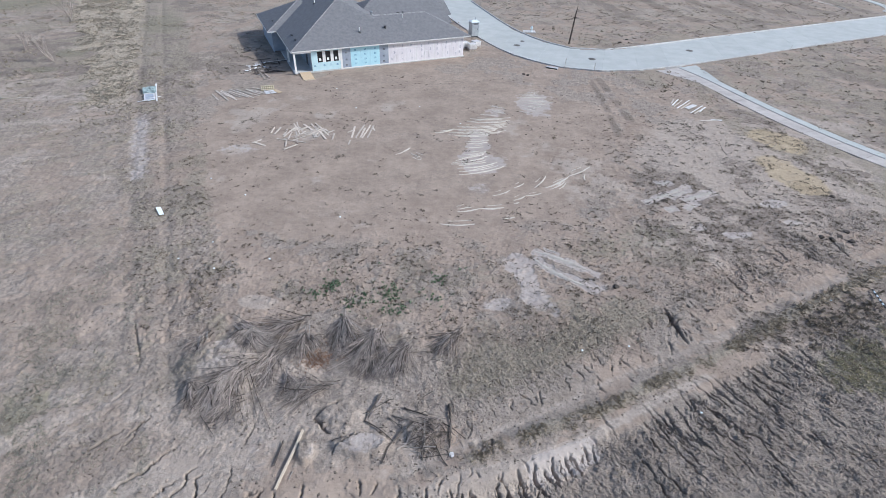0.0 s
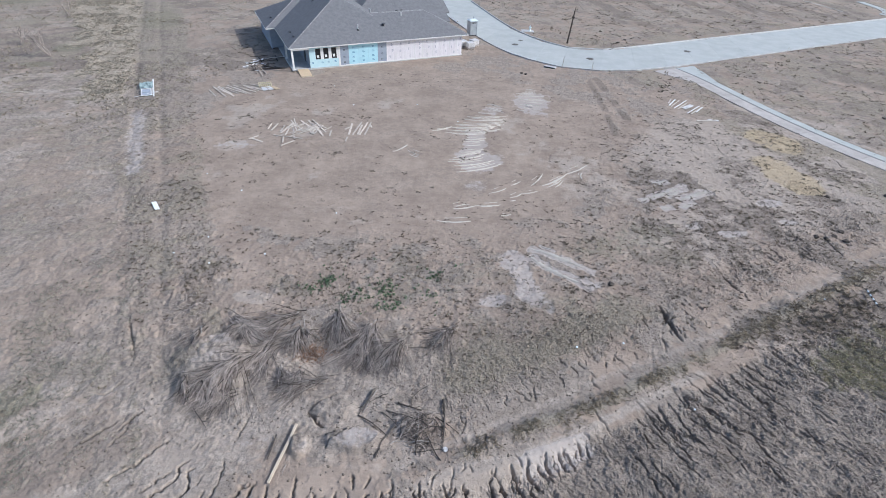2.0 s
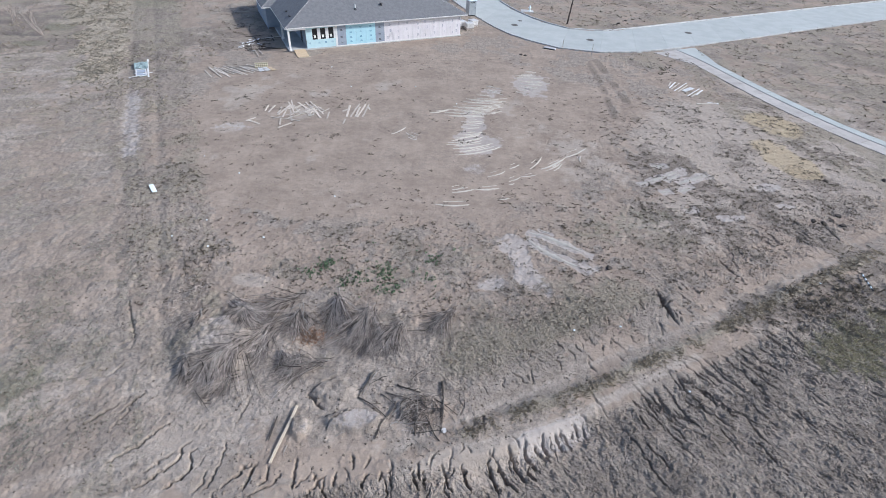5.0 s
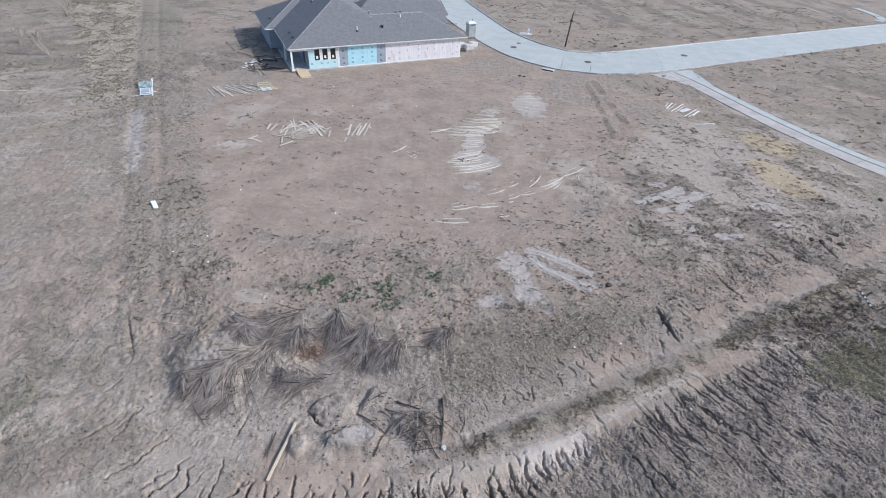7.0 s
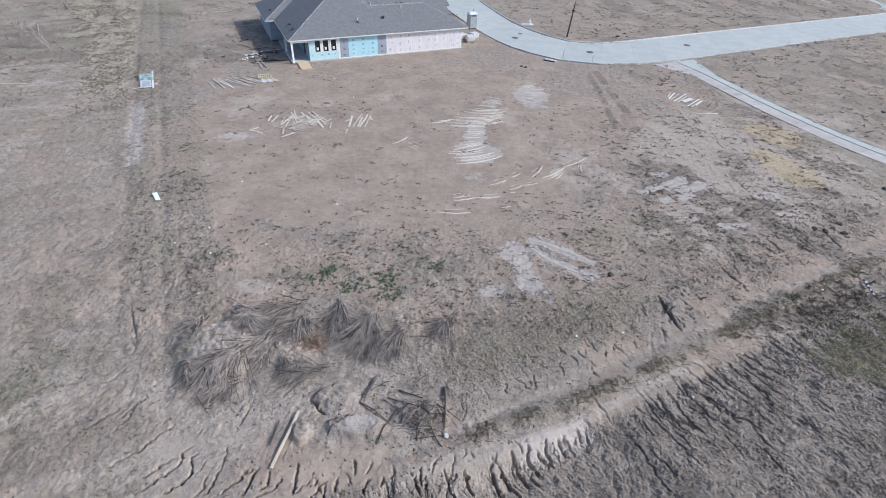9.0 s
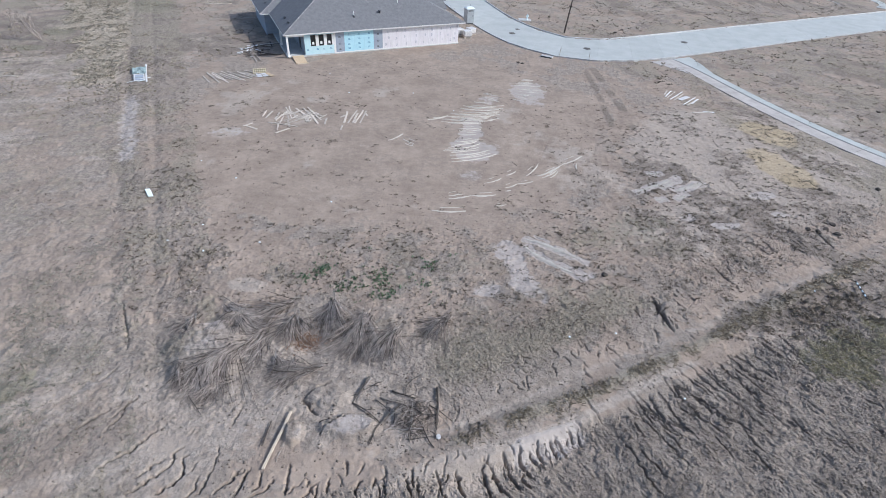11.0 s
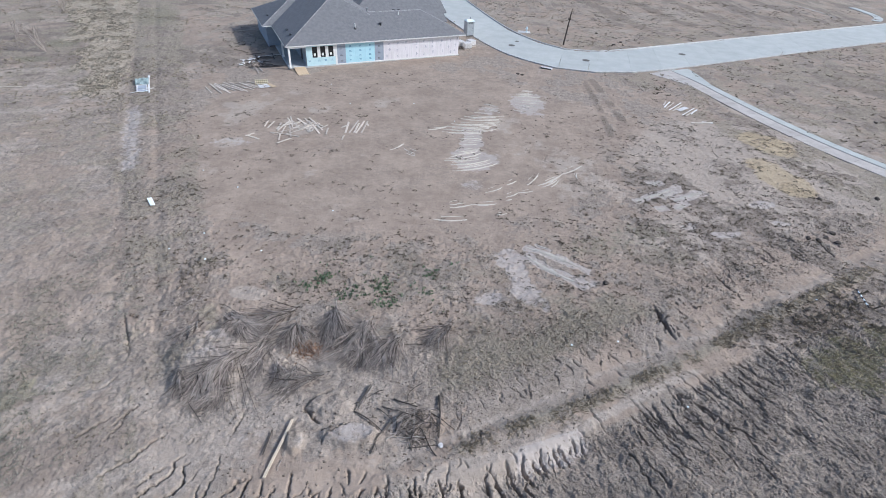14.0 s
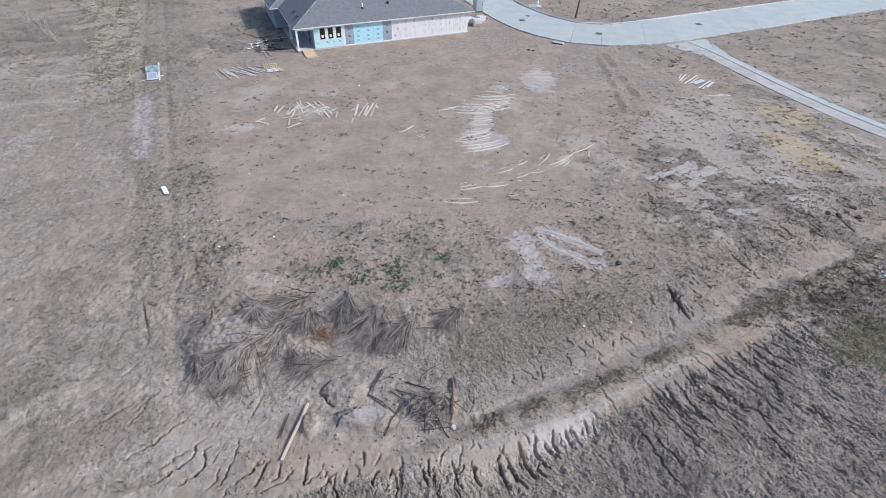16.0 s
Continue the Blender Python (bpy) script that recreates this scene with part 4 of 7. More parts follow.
# ---- paving ----
def slab_mesh(name, quad, low, top, material, gap=0.012):
    """A paving panel with a bevelled upper edge from four corners in plan, shrunk by the joint."""
    q = np.array(quad, float)
    mid = q.mean(0)
    out = q + (mid - q) / np.linalg.norm(mid - q, axis=1)[:, None] * gap
    inn = q + (mid - q) / np.linalg.norm(mid - q, axis=1)[:, None] * (gap + 0.015)
    rings = [[(x, y, low) for x, y in out], [(x, y, top - 0.012) for x, y in out], [(x, y, top) for x, y in inn]]
    bm = bmesh.new()
    vs = [[bm.verts.new(p) for p in r] for r in rings]
    for a, b in zip(vs, vs[1:]):
        for k in range(4):
            bm.faces.new((a[k], a[(k + 1) % 4], b[(k + 1) % 4], b[k]))
    bm.faces.new(vs[-1])
    return mesh_of(name, bm, material)


def kerb(points, outward, parent, name="kerb"):
    """A cast kerb along points: gutter lip, upright face, rounded top; outward is the side away from the road (1: left of the way)."""
    p = np.array(points, float)
    way = np.gradient(p, axis=0)
    way /= np.linalg.norm(way, axis=1)[:, None]
    side = np.stack([-way[:, 1], way[:, 0]], 1) * outward
    profile = [(-0.02, -0.2), (-0.02, 0.02), (0.03, 0.10), (0.06, 0.125), (0.20, 0.125), (0.22, 0.10), (0.22, -0.2)]
    bm = bmesh.new()
    rings = [[bm.verts.new((*(q + s * o), z)) for o, z in profile] for q, s in zip(p, side)]
    for a, b in zip(rings, rings[1:]):
        for k in range(len(profile) - 1):
            bm.faces.new((a[k], a[k + 1], b[k + 1], b[k]))
    bm.faces.new(rings[0])
    bm.faces.new(rings[-1][::-1])
    return part(name, bm, M_KERB, parent)


road = thing("road", None, None, "pale concrete residential street with cast kerbs, curving past the lot", "road", kind="structure")
far_a, far_b = resampled(ROAD_FAR[:7], -40), resampled(ROAD_FAR[6:], -50)
near_a, near_b = resampled(ROAD_NEAR[:8], -40), resampled(ROAD_NEAR[7:], -50)
far_edge, near_edge = np.concatenate([far_a, far_b[1:]]), np.concatenate([near_a, near_b[1:]])
bm = bmesh.new()
lo, hi = [bm.verts.new((*p, -0.03)) for p in near_edge], [bm.verts.new((*p, -0.03)) for p in far_edge]
for k in range(len(lo) - 1):
    bm.faces.new((lo[k], lo[k + 1], hi[k + 1], hi[k]))
part("joint_bed", bm, M_JOINT, road, "dark joint filler under the panels")
for k in range(0, len(near_edge) - 1, 2):
    e = min(k + 2, len(near_edge) - 1)
    quad = (near_edge[k], near_edge[e], far_edge[e], far_edge[k])
    if 20 <= k <= 64:  # the bend: follow the curve inside the panel
        c = k + 1
        for q in ((near_edge[k], near_edge[c], far_edge[c], far_edge[k]), (near_edge[c], near_edge[e], far_edge[e], far_edge[c])):
            part("panel", slab_mesh("panel", q, -0.2, 0.0, M_CONCRETE, 0.004), None, road)
    else:
        part("panel", slab_mesh("panel", quad, -0.2, 0.0, M_CONCRETE, 0.006), None, road)
kerb(far_edge, 1, road)
mouth = [k for k, p in enumerate(near_edge) if 26.5 < p[0] < 33.2]
kerb(near_edge[: mouth[0] + 1], -1, road)
kerb(near_edge[mouth[-1]:], -1, road)

alley = thing("alley", None, None, "narrow concrete alley with a centre gutter, dusty along one half", "road", kind="structure")
mid = resampled(ALLEY, 3.0)
way = np.gradient(mid, axis=0)
way /= np.linalg.norm(way, axis=1)[:, None]
nrm = np.stack([-way[:, 1], way[:, 0]], 1)
flare = np.array([2.0 * max(0.0, 1 - k / 2.0) for k in range(len(mid))])
for k in range(len(mid) - 1):
    l0, l1 = mid[k] + nrm[k] * (1.5 + flare[k]), mid[k + 1] + nrm[k + 1] * (1.5 + flare[k + 1])
    c0, c1, d0, d1 = mid[k] + nrm[k] * 0.44, mid[k + 1] + nrm[k + 1] * 0.44, mid[k] + nrm[k] * 0.26, mid[k + 1] + nrm[k + 1] * 0.26
    r0, r1 = mid[k] - nrm[k] * (1.5 + flare[k]), mid[k + 1] - nrm[k + 1] * (1.5 + flare[k + 1])
    part("panel", slab_mesh("panel", (c0, c1, l1, l0), -0.2, 0.012, M_CONCRETE), None, alley)
    part("gutter", slab_mesh("gutter", (d0, d1, c1, c0), -0.2, -0.02, M_JOINT, 0.0), None, alley, "dark dirt-filled gutter strip")
    part("panel", slab_mesh("panel", (r0, r1, d1, d0), -0.2, 0.01, M_DUSTY), None, alley, "concrete panel under pinkish dust")

footpath = thing("footpath", None, None, "narrow pale concrete footpath curving off the street", "footpath", kind="structure")
mid = resampled([(87.9, 121.4), (87.95, 118.0), (88.0, 114.8), (87.1, 111.0), (84.4, 108.5)], 2.0)
way = np.gradient(mid, axis=0)
way /= np.linalg.norm(way, axis=1)[:, None]
nrm = np.stack([-way[:, 1], way[:, 0]], 1) * 0.8
for k in range(len(mid) - 1):
    part("panel", slab_mesh("panel", (mid[k] - nrm[k], mid[k + 1] - nrm[k + 1], mid[k + 1] + nrm[k + 1], mid[k] + nrm[k]), -0.3, 0.06, M_CONCRETE), None, footpath)


def manhole(x, y, r):
    lid = thing("manhole_cover", None, None, "round cast-iron manhole cover in the concrete street", "manhole cover", "street manhole covers", m=pose(x, y, 0))
    bm = bmesh.new()
    tube(bm, [(0, 0, -0.05), (0, 0, 0.006)], [r, r], 20)
    part("frame", bm, M_IRON, lid)
    bm = bmesh.new()
    tube(bm, [(0, 0, 0.006), (0, 0, 0.016)], [r * 0.85, r * 0.83], 20)
    part("lid", bm, M_IRON, lid)


for x, y, r in ((9.6, 76.6, 0.48), (19.3, 71.2, 0.5), (34.6, 76.9, 0.5), (10.6, 78.9, 0.34)):
    manhole(x, y, r)

# ---- the house under construction ----
house = thing("house", None, None, "single-storey house under construction, grey shingle hip roof, blue and white sheathing", "house", m=pose(-16.48, 61.74, 0, 0, 0, 25))
EAVE, PITCH, OVER = 2.72, 0.492, 0.4


def roof_block(u0, u1, v0, v1, along, z0, left_hip=True, right_hip=True):
    """A closed hip or gable roof with thick eaves; along: the ridge's axis. Returns the mesh and the ridge's ends."""
    bm = bmesh.new()
    half = ((v1 - v0) if along == "u" else (u1 - u0)) / 2
    top = z0 + PITCH * half
    if along == "u":
        a, b = (u0 + (half if left_hip else 0), v0 + half), (u1 - (half if right_hip else 0), v0 + half)
    else:
        a, b = (u0 + half, v0 + (half if left_hip else 0)), (u0 + half, v1 - (half if right_hip else 0))
    ring = [(u0, v0), (u1, v0), (u1, v1), (u0, v1)]
    up = [bm.verts.new((*p, z0)) for p in ring]
    dn = [bm.verts.new((*p, z0 - 0.13)) for p in ring]
    ra, rb = bm.verts.new((*a, top)), bm.verts.new((*b, top))
    for k in range(4):
        bm.faces.new((up[k], up[(k + 1) % 4], dn[(k + 1) % 4], dn[k]))
    bm.faces.new(dn[::-1])
    if along == "u":
        bm.faces.new((up[0], up[1], rb, ra))
        bm.faces.new((up[1], up[2], rb))
        bm.faces.new((up[2], up[3], ra, rb))
        bm.faces.new((up[3], up[0], ra))
    else:
        bm.faces.new((up[0], up[1], ra))
        bm.faces.new((up[1], up[2], rb, ra))
        bm.faces.new((up[2], up[3], rb))
        bm.faces.new((up[3], up[0], ra, rb))
    return bm, (*a, top), (*b, top)


def fascia(points, z0):
    """A painted board hung a few millimetres outside the eave along plan points."""
    bm = bmesh.new()
    for (ax, ay), (bx, by) in zip(points, points[1:]):
        d = Vector((bx - ax, by - ay, 0)).normalized()
        n = Vector((d.y, -d.x, 0)) * 0.03
        a, b = Vector((ax, ay, 0)) + n * 0.1, Vector((bx, by, 0)) + n * 0.1
        pts = [a, b, b + n, a + n]
        solid(bm, [(p.x, p.y, z0 - 0.14) for p in pts] + [(p.x, p.y, z0 - 0.02) for p in pts],
              [(0, 1, 2, 3), (4, 5, 6, 7), (0, 1, 5, 4), (1, 2, 6, 5), (2, 3, 7, 6), (3, 0, 4, 7)])
    return bm


def caps(p, q, parent, name="ridge_cap"):
    """A row of overlapping cap shingles from p up to q."""
    p, q = Vector(p), Vector(q)
    n = max(2, int((q - p).length / 0.28))
    turn = (q - p).to_track_quat("Y", "Z").to_matrix().to_4x4()
    bm = bmesh.new()
    solid(bm, [(-0.17, 0, -0.07), (0, 0, 0.035), (0.17, 0, -0.07), (-0.17, 0.30, -0.08), (0, 0.30, 0.015), (0.17, 0.30, -0.08), (-0.17, 0, -0.09), (0, 0, 0.0), (0.17, 0, -0.09)],
          [(0, 1, 4, 3), (1, 2, 5, 4), (0, 6, 7, 1), (1, 7, 8, 2)])
    me = mesh_of(name, bm, M_CAP)
    for k in range(n):
        part(name, me, None, parent, m=Matrix.Translation(p + (q - p) * k / n) @ turn)


MAIN = (-2.36, 13.36, -0.4, 20.0)
bm, apex_b, apex_a = roof_block(*MAIN, "v", EAVE)
roof_main = part("roof", bm, M_SHINGLE, house, "main hip roof of grey asphalt shingles")
bm, wing_l, wing_r = roof_block(4.0, 20.9, -0.394, 8.9, "u", EAVE - 0.004)
roof_wing = part("roof", bm, M_SHINGLE, house, "lower hip wing of the shingle roof")
bm, left_l, left_r = roof_block(-3.5, 7.0, 9.3, 19.4, "u", EAVE - 0.006)
roof_left = part("roof", bm, M_SHINGLE, house, "side hip of the shingle roof")
bm, rear_l, rear_r = roof_block(6.0, 21.2, 6.2, 16.8, "u", EAVE + 0.15, right_hip=False)
roof_rear = part("roof", bm, M_SHINGLE, house, "rear gabled wing of the shingle roof")
bm, gab_l, gab_r = roof_block(17.9, 22.4, 9.2, 14.8, "u", EAVE + 0.58, False, False)
roof_gable = part("roof", bm, M_SHINGLE, house, "small gable of the shingle roof")
part("wall", box(bmesh.new(), 18.2, 9.6, 0.16, 22.0, 14.4, EAVE + 0.44), M_WRAP, house, "house wrap under the small gable")
caps((MAIN[0], MAIN[2], EAVE), apex_b, roof_main)
caps(apex_b, apex_a, roof_main)
caps((MAIN[0], MAIN[3], EAVE), apex_a, roof_main)
caps((9.2, 3.75, EAVE + PITCH * 4.15), apex_b, roof_main)
caps((8.6, wing_r[1], wing_r[2]), wing_r, roof_wing)
caps((20.9, -0.394, EAVE), wing_r, roof_wing)
caps((-3.5, 9.3, EAVE), left_l, roof_left)
caps((-3.5, 19.4, EAVE), left_l, roof_left)
caps((12.0, rear_l[1], rear_l[2]), rear_r, roof_rear)
caps(gab_l, gab_r, roof_gable)
part("fascia", fascia([(-2.36, 9.3), (-2.36, -0.4), (20.9, -0.4), (20.9, 6.4)], EAVE), M_FASCIA, house, "white primed fascia board under the eave")
part("fascia", fascia([(-3.5, 19.4), (-3.5, 9.3), (-2.4, 9.3)], EAVE), M_FASCIA, house, "white primed fascia board under the eave")
part("fascia", fascia([(22.4, 9.2), (22.4, 14.8)], EAVE + 0.58), M_FASCIA, house)

# slab and walls
part("slab", box(bmesh.new(), -2.15, -0.06, -0.15, 20.2, 19.0, 0.16, 0.02), M_SLAB, house, "poured concrete slab with a bare edge")
TOP = EAVE - 0.13


def wall_panel(u0, u1, z0, z1, material, name="sheathing_panel", label="", proud=0.0):
    return part(name, box(bmesh.new(), u0 + 0.006, -0.05 - proud, z0, u1 - 0.006, 0.0, z1, 0.004), material, house, label)


def inner_wall(u0, v0, u1, v1, z1=TOP):
    return part("wall", box(bmesh.new(), u0, v0, 0.16, u1, v1, z1), M_INSIDE, house, "bare stud framing behind the sheathing")


# front wall: pale blue by the porch with three windows, then grey, blue, grey, then white house wrap
WINDOWS = [(0.75, 1.35), (1.72, 2.32), (2.69, 3.29)]
SILL, HEAD = 1.12, 2.38
inner_wall(3.5, 0.0, 20.1, 0.12)
wall_panel(0.0, 3.5, 0.16, SILL, M_BLUEPALE, label="pale blue sheathing panel")
wall_panel(0.0, 3.5, HEAD, TOP, M_BLUEPALE)
inner_wall(0.0, 0.0, 3.5, 0.12, SILL)
u = 0.0
for a, b in WINDOWS + [(3.5, 3.5)]:
    wall_panel(u, a, SILL, HEAD, M_WHITE if u else M_BLUEPALE)
    if u:
        part("wall", box(bmesh.new(), u, 0, SILL, a, 0.12, HEAD), M_INSIDE, house)
    u = b
for a, b in WINDOWS:
    win = part("window", box(bmesh.new(), a + 0.01, 0.045, SILL + 0.01, b - 0.01, 0.06, HEAD - 0.01), M_GLASS_DARK, house, "narrow dark window with a black frame")
    bm = bmesh.new()
    for c in ((a, SILL, a + 0.05, HEAD), (b - 0.05, SILL, b, HEAD), (a + 0.05, SILL, b - 0.05, SILL + 0.05), (a + 0.05, HEAD - 0.05, b - 0.05, HEAD)):
        box(bm, c[0], -0.035, c[1], c[2], 0.07, c[3])
    part("window_frame", bm, M_BLACK, win)
    part("sticker", box(bmesh.new(), a + 0.17, 0.036, SILL + 0.16, b - 0.17, 0.042, SILL + 0.48), M_WHITE, win, "white paper sticker on the pane")
wall_panel(3.5, 3.75, 0.16, TOP, M_WHITE, "corner_trim", "white tape over the joint", 0.006)
wall_panel(3.75, 4.8, 0.16, TOP, M_GREY_SHADE, label="grey structural sheathing panel")
for a, b in ((4.8, 6.05), (6.05, 7.3), (7.3, 8.5)):
    wall_panel(a, b, 0.16, TOP, M_BLUE, label="bright blue sheathing panel")
wall_panel(8.5, 9.65, 0.16, TOP, M_GREY_SHADE, label="grey structural sheathing panel")
wraps = [9.65, 10.9, 12.1, 13.4, 14.5, 15.9, 17.1, 18.3, 19.3, 20.1]
for n, (a, b) in enumerate(zip(wraps, wraps[1:])):
    wall_panel(a, b, 0.16, TOP, M_WRAP, "house_wrap", "wrinkled white house wrap", 0.004 * (n % 2))
part("base_strip", box(bmesh.new(), 3.5, -0.075, 0.10, 20.15, -0.06, 0.22), M_WHITE, house, "white flashing strip along the slab")


def bars(u0, z0, rows, material, width=0.26):
    """Printed marks as plain bars on the sheathing."""
    bm = bmesh.new()
    for k in range(rows):
        box(bm, u0 - width / 2, -0.062, z0 - k * 0.11, u0 + width / 2 * (1 if k % 2 else 0.7), -0.058, z0 - k * 0.11 + 0.05)
    part("printed_mark", bm, material, house)


r = random.Random(5)
for a in (5.4, 6.65, 7.9):
    for z in (2.2, 1.65, 1.1, 0.6):
        bars(a, z, 2, M_BLUEMARK, 0.3)
for a in (0.35, 1.5, 2.3, 3.1):
    bars(a, 0.78, 2, M_BLUEMARK, 0.28)
for a in (4.25, 9.05):
    for z in (2.0, 1.2, 0.55):
        bars(a, z, 2, M_BLACK, 0.3)
for a, b in zip(wraps, wraps[1:]):
    for z in (2.15, 1.45, 0.75):
        bars((a + b) / 2 + r.uniform(-0.2, 0.2), z + r.uniform(-0.15, 0.15), 3, M_WRAPMARK, r.uniform(0.14, 0.26))
for a in wraps[1:-1]:
    part("seam", box(bmesh.new(), a - 0.025, -0.066, 0.2, a + 0.025, -0.06, TOP - 0.03), M_FASCIA, house, "taped seam of the wrap")
# hoses and cables looped down the wall
for a, w_, h_ in ((10.6, 0.55, 1.0), (14.9, 1.0, 1.05)):
    pts = [(a + w_ * (k / 12 - 0.5) + 0.08 * math.sin(k * 1.9), -0.09 - 0.02 * (k % 2), 0.3 + h_ * math.sin(math.pi * min(1, 0.12 + k / 13))) for k in range(13)]
    part("cable", tube(bmesh.new(), pts, [0.02] * 13, 5), M_FASCIA, house, "white cable looped out of the wall")

# other walls: right end, left side behind the porch, rear
part("wall", box(bmesh.new(), 20.0, 0.13, 0.16, 20.12, 16.4, TOP + 0.1), M_WRAP, house, "house wrap round the end wall")
# porch and left side walls: their shade is put into the greyer sheathing colour
part("wall", box(bmesh.new(), 0.0, 0.13, 0.16, 0.12, 9.6, TOP), M_GREY_SHADE, house, "porch-side sheathing, greyed in colour for its shade")
part("wall", box(bmesh.new(), -2.9, 9.7, 0.16, 0.0, 9.82, TOP), M_GREY_SHADE, house, "porch-end sheathing, greyed in colour for its shade")
part("wall", box(bmesh.new(), -2.98, 9.7, -0.1, -2.9, 19.0, TOP), M_GREY_SHADE, house, "side wall sheathing, greyed in colour for its shade")
part("wall", box(bmesh.new(), -2.9, 18.88, 0.0, 20.0, 19.0, TOP + 0.1), M_WRAP, house)
# black panel on the solid wall; its colour stands for a doorway's inner shade
part("door", box(bmesh.new(), -0.03, 2.3, 0.2, -0.008, 3.3, 2.2), M_BLACK, house, "black panel painting the shade of an open doorway")
# porch posts
for a, b in ((-1.98, -0.15), (-1.98, 4.6)):
    post = part("post", box(bmesh.new(), a - 0.11, b - 0.11, 0.16, a + 0.11, b + 0.11, TOP, 0.01), M_WHITE, house, "white square porch post")
    part("post_base", box(bmesh.new(), a - 0.15, b - 0.15, 0.16, a + 0.15, b + 0.15, 0.34, 0.015), M_WHITE, post)
part("beam", box(bmesh.new(), -2.1, -0.28, TOP - 0.22, 0.0, -0.04, TOP - 0.005), M_WHITE, house, "white porch beam")


def vent(u_, v_, z_, kind):
    """Things that come through the roof: white pipes, squat vents, box vents."""
    if kind == "pipe":
        p = part("vent_pipe", tube(bmesh.new(), [(u_, v_, z_ - 0.2), (u_, v_, z_ + 0.55)], [0.06, 0.06], 8), M_WHITE, house, "white plumbing vent pipe")
        part("flashing", tube(bmesh.new(), [(u_, v_, z_ - 0.12), (u_, v_, z_ + 0.1)], [0.26, 0.075], 10), M_BLACK, p)
    elif kind == "cap":
        p = part("exhaust_vent", tube(bmesh.new(), [(u_, v_, z_ - 0.15), (u_, v_, z_ + 0.22), (u_, v_, z_ + 0.28)], [0.12, 0.12, 0.03], 10), M_BLACK, house, "black round exhaust vent")
        part("hood", tube(bmesh.new(), [(u_, v_, z_ + 0.2), (u_, v_, z_ + 0.27)], [0.2, 0.17], 10), M_BLACK, p)
    else:
        part("flue", tube(bmesh.new(), [(u_, v_, z_ - 0.2), (u_, v_, z_ + 0.3), (u_, v_, z_ + 0.5)], [0.13, 0.13, 0.16], 10), M_METAL, house, "metal flue with a cap")


vent(6.6, 1.7, EAVE + PITCH * 2.1, "pipe")
vent(12.9, 3.5, EAVE + PITCH * 3.5, "pipe")
vent(12.6, 4.45, EAVE + PITCH * 4.3, "cap")
vent(13.3, 4.5, EAVE + PITCH * 4.3, "cap")
vent(10.0, 2.0, EAVE + PITCH * 2.4, "cap")
vent(9.4, 5.6, EAVE + PITCH * 3.9, "flue")
vent(3.2, 10.6, EAVE + PITCH * 5.6, "pipe")
# slot vents low on the side slope
for b in (2.0, 4.2, 12.0):
    u_ = -1.2 if b < 9 else -2.3
    part("slot_vent", box(bmesh.new(), u_ - 0.1, b, EAVE + PITCH * 1.16 + 0.0, u_ + 0.1, b + 0.55, EAVE + PITCH * 1.16 + 0.12), M_BLACK, house, "black slot vent on the roof")


def house_place(u_, v_):
    return (-16.48 + U[0] * u_ + V[0] * v_, 61.74 + U[1] * u_ + V[1] * v_)


# plywood ramp from the porch
x, y = house_place(-0.95, -1.25)
ramp = thing("ramp", None, None, "plywood sheet laid as a ramp up to the porch slab", "ramp", m=pose(x, y, 0.0, 0, 0, 25))
bm = bmesh.new()
solid(bm, [(-0.65, -1.1, 0.02), (0.65, -1.1, 0.02), (0.65, 1.15, 0.16), (-0.65, 1.15, 0.16), (-0.65, -1.1, 0.05), (0.65, -1.1, 0.05), (0.65, 1.15, 0.19), (-0.65, 1.15, 0.19)],
      [(0, 1, 2, 3), (4, 5, 6, 7), (0, 1, 5, 4), (1, 2, 6, 5), (2, 3, 7, 6), (3, 0, 4, 7)])
part("sheet", bm, M_PLY, ramp)
part("batten", box(bmesh.new(), -0.55, -1.32, -0.02, 0.75, -1.2, 0.05, 0.01), M_PINE, ramp, "pale board end under the sheet")


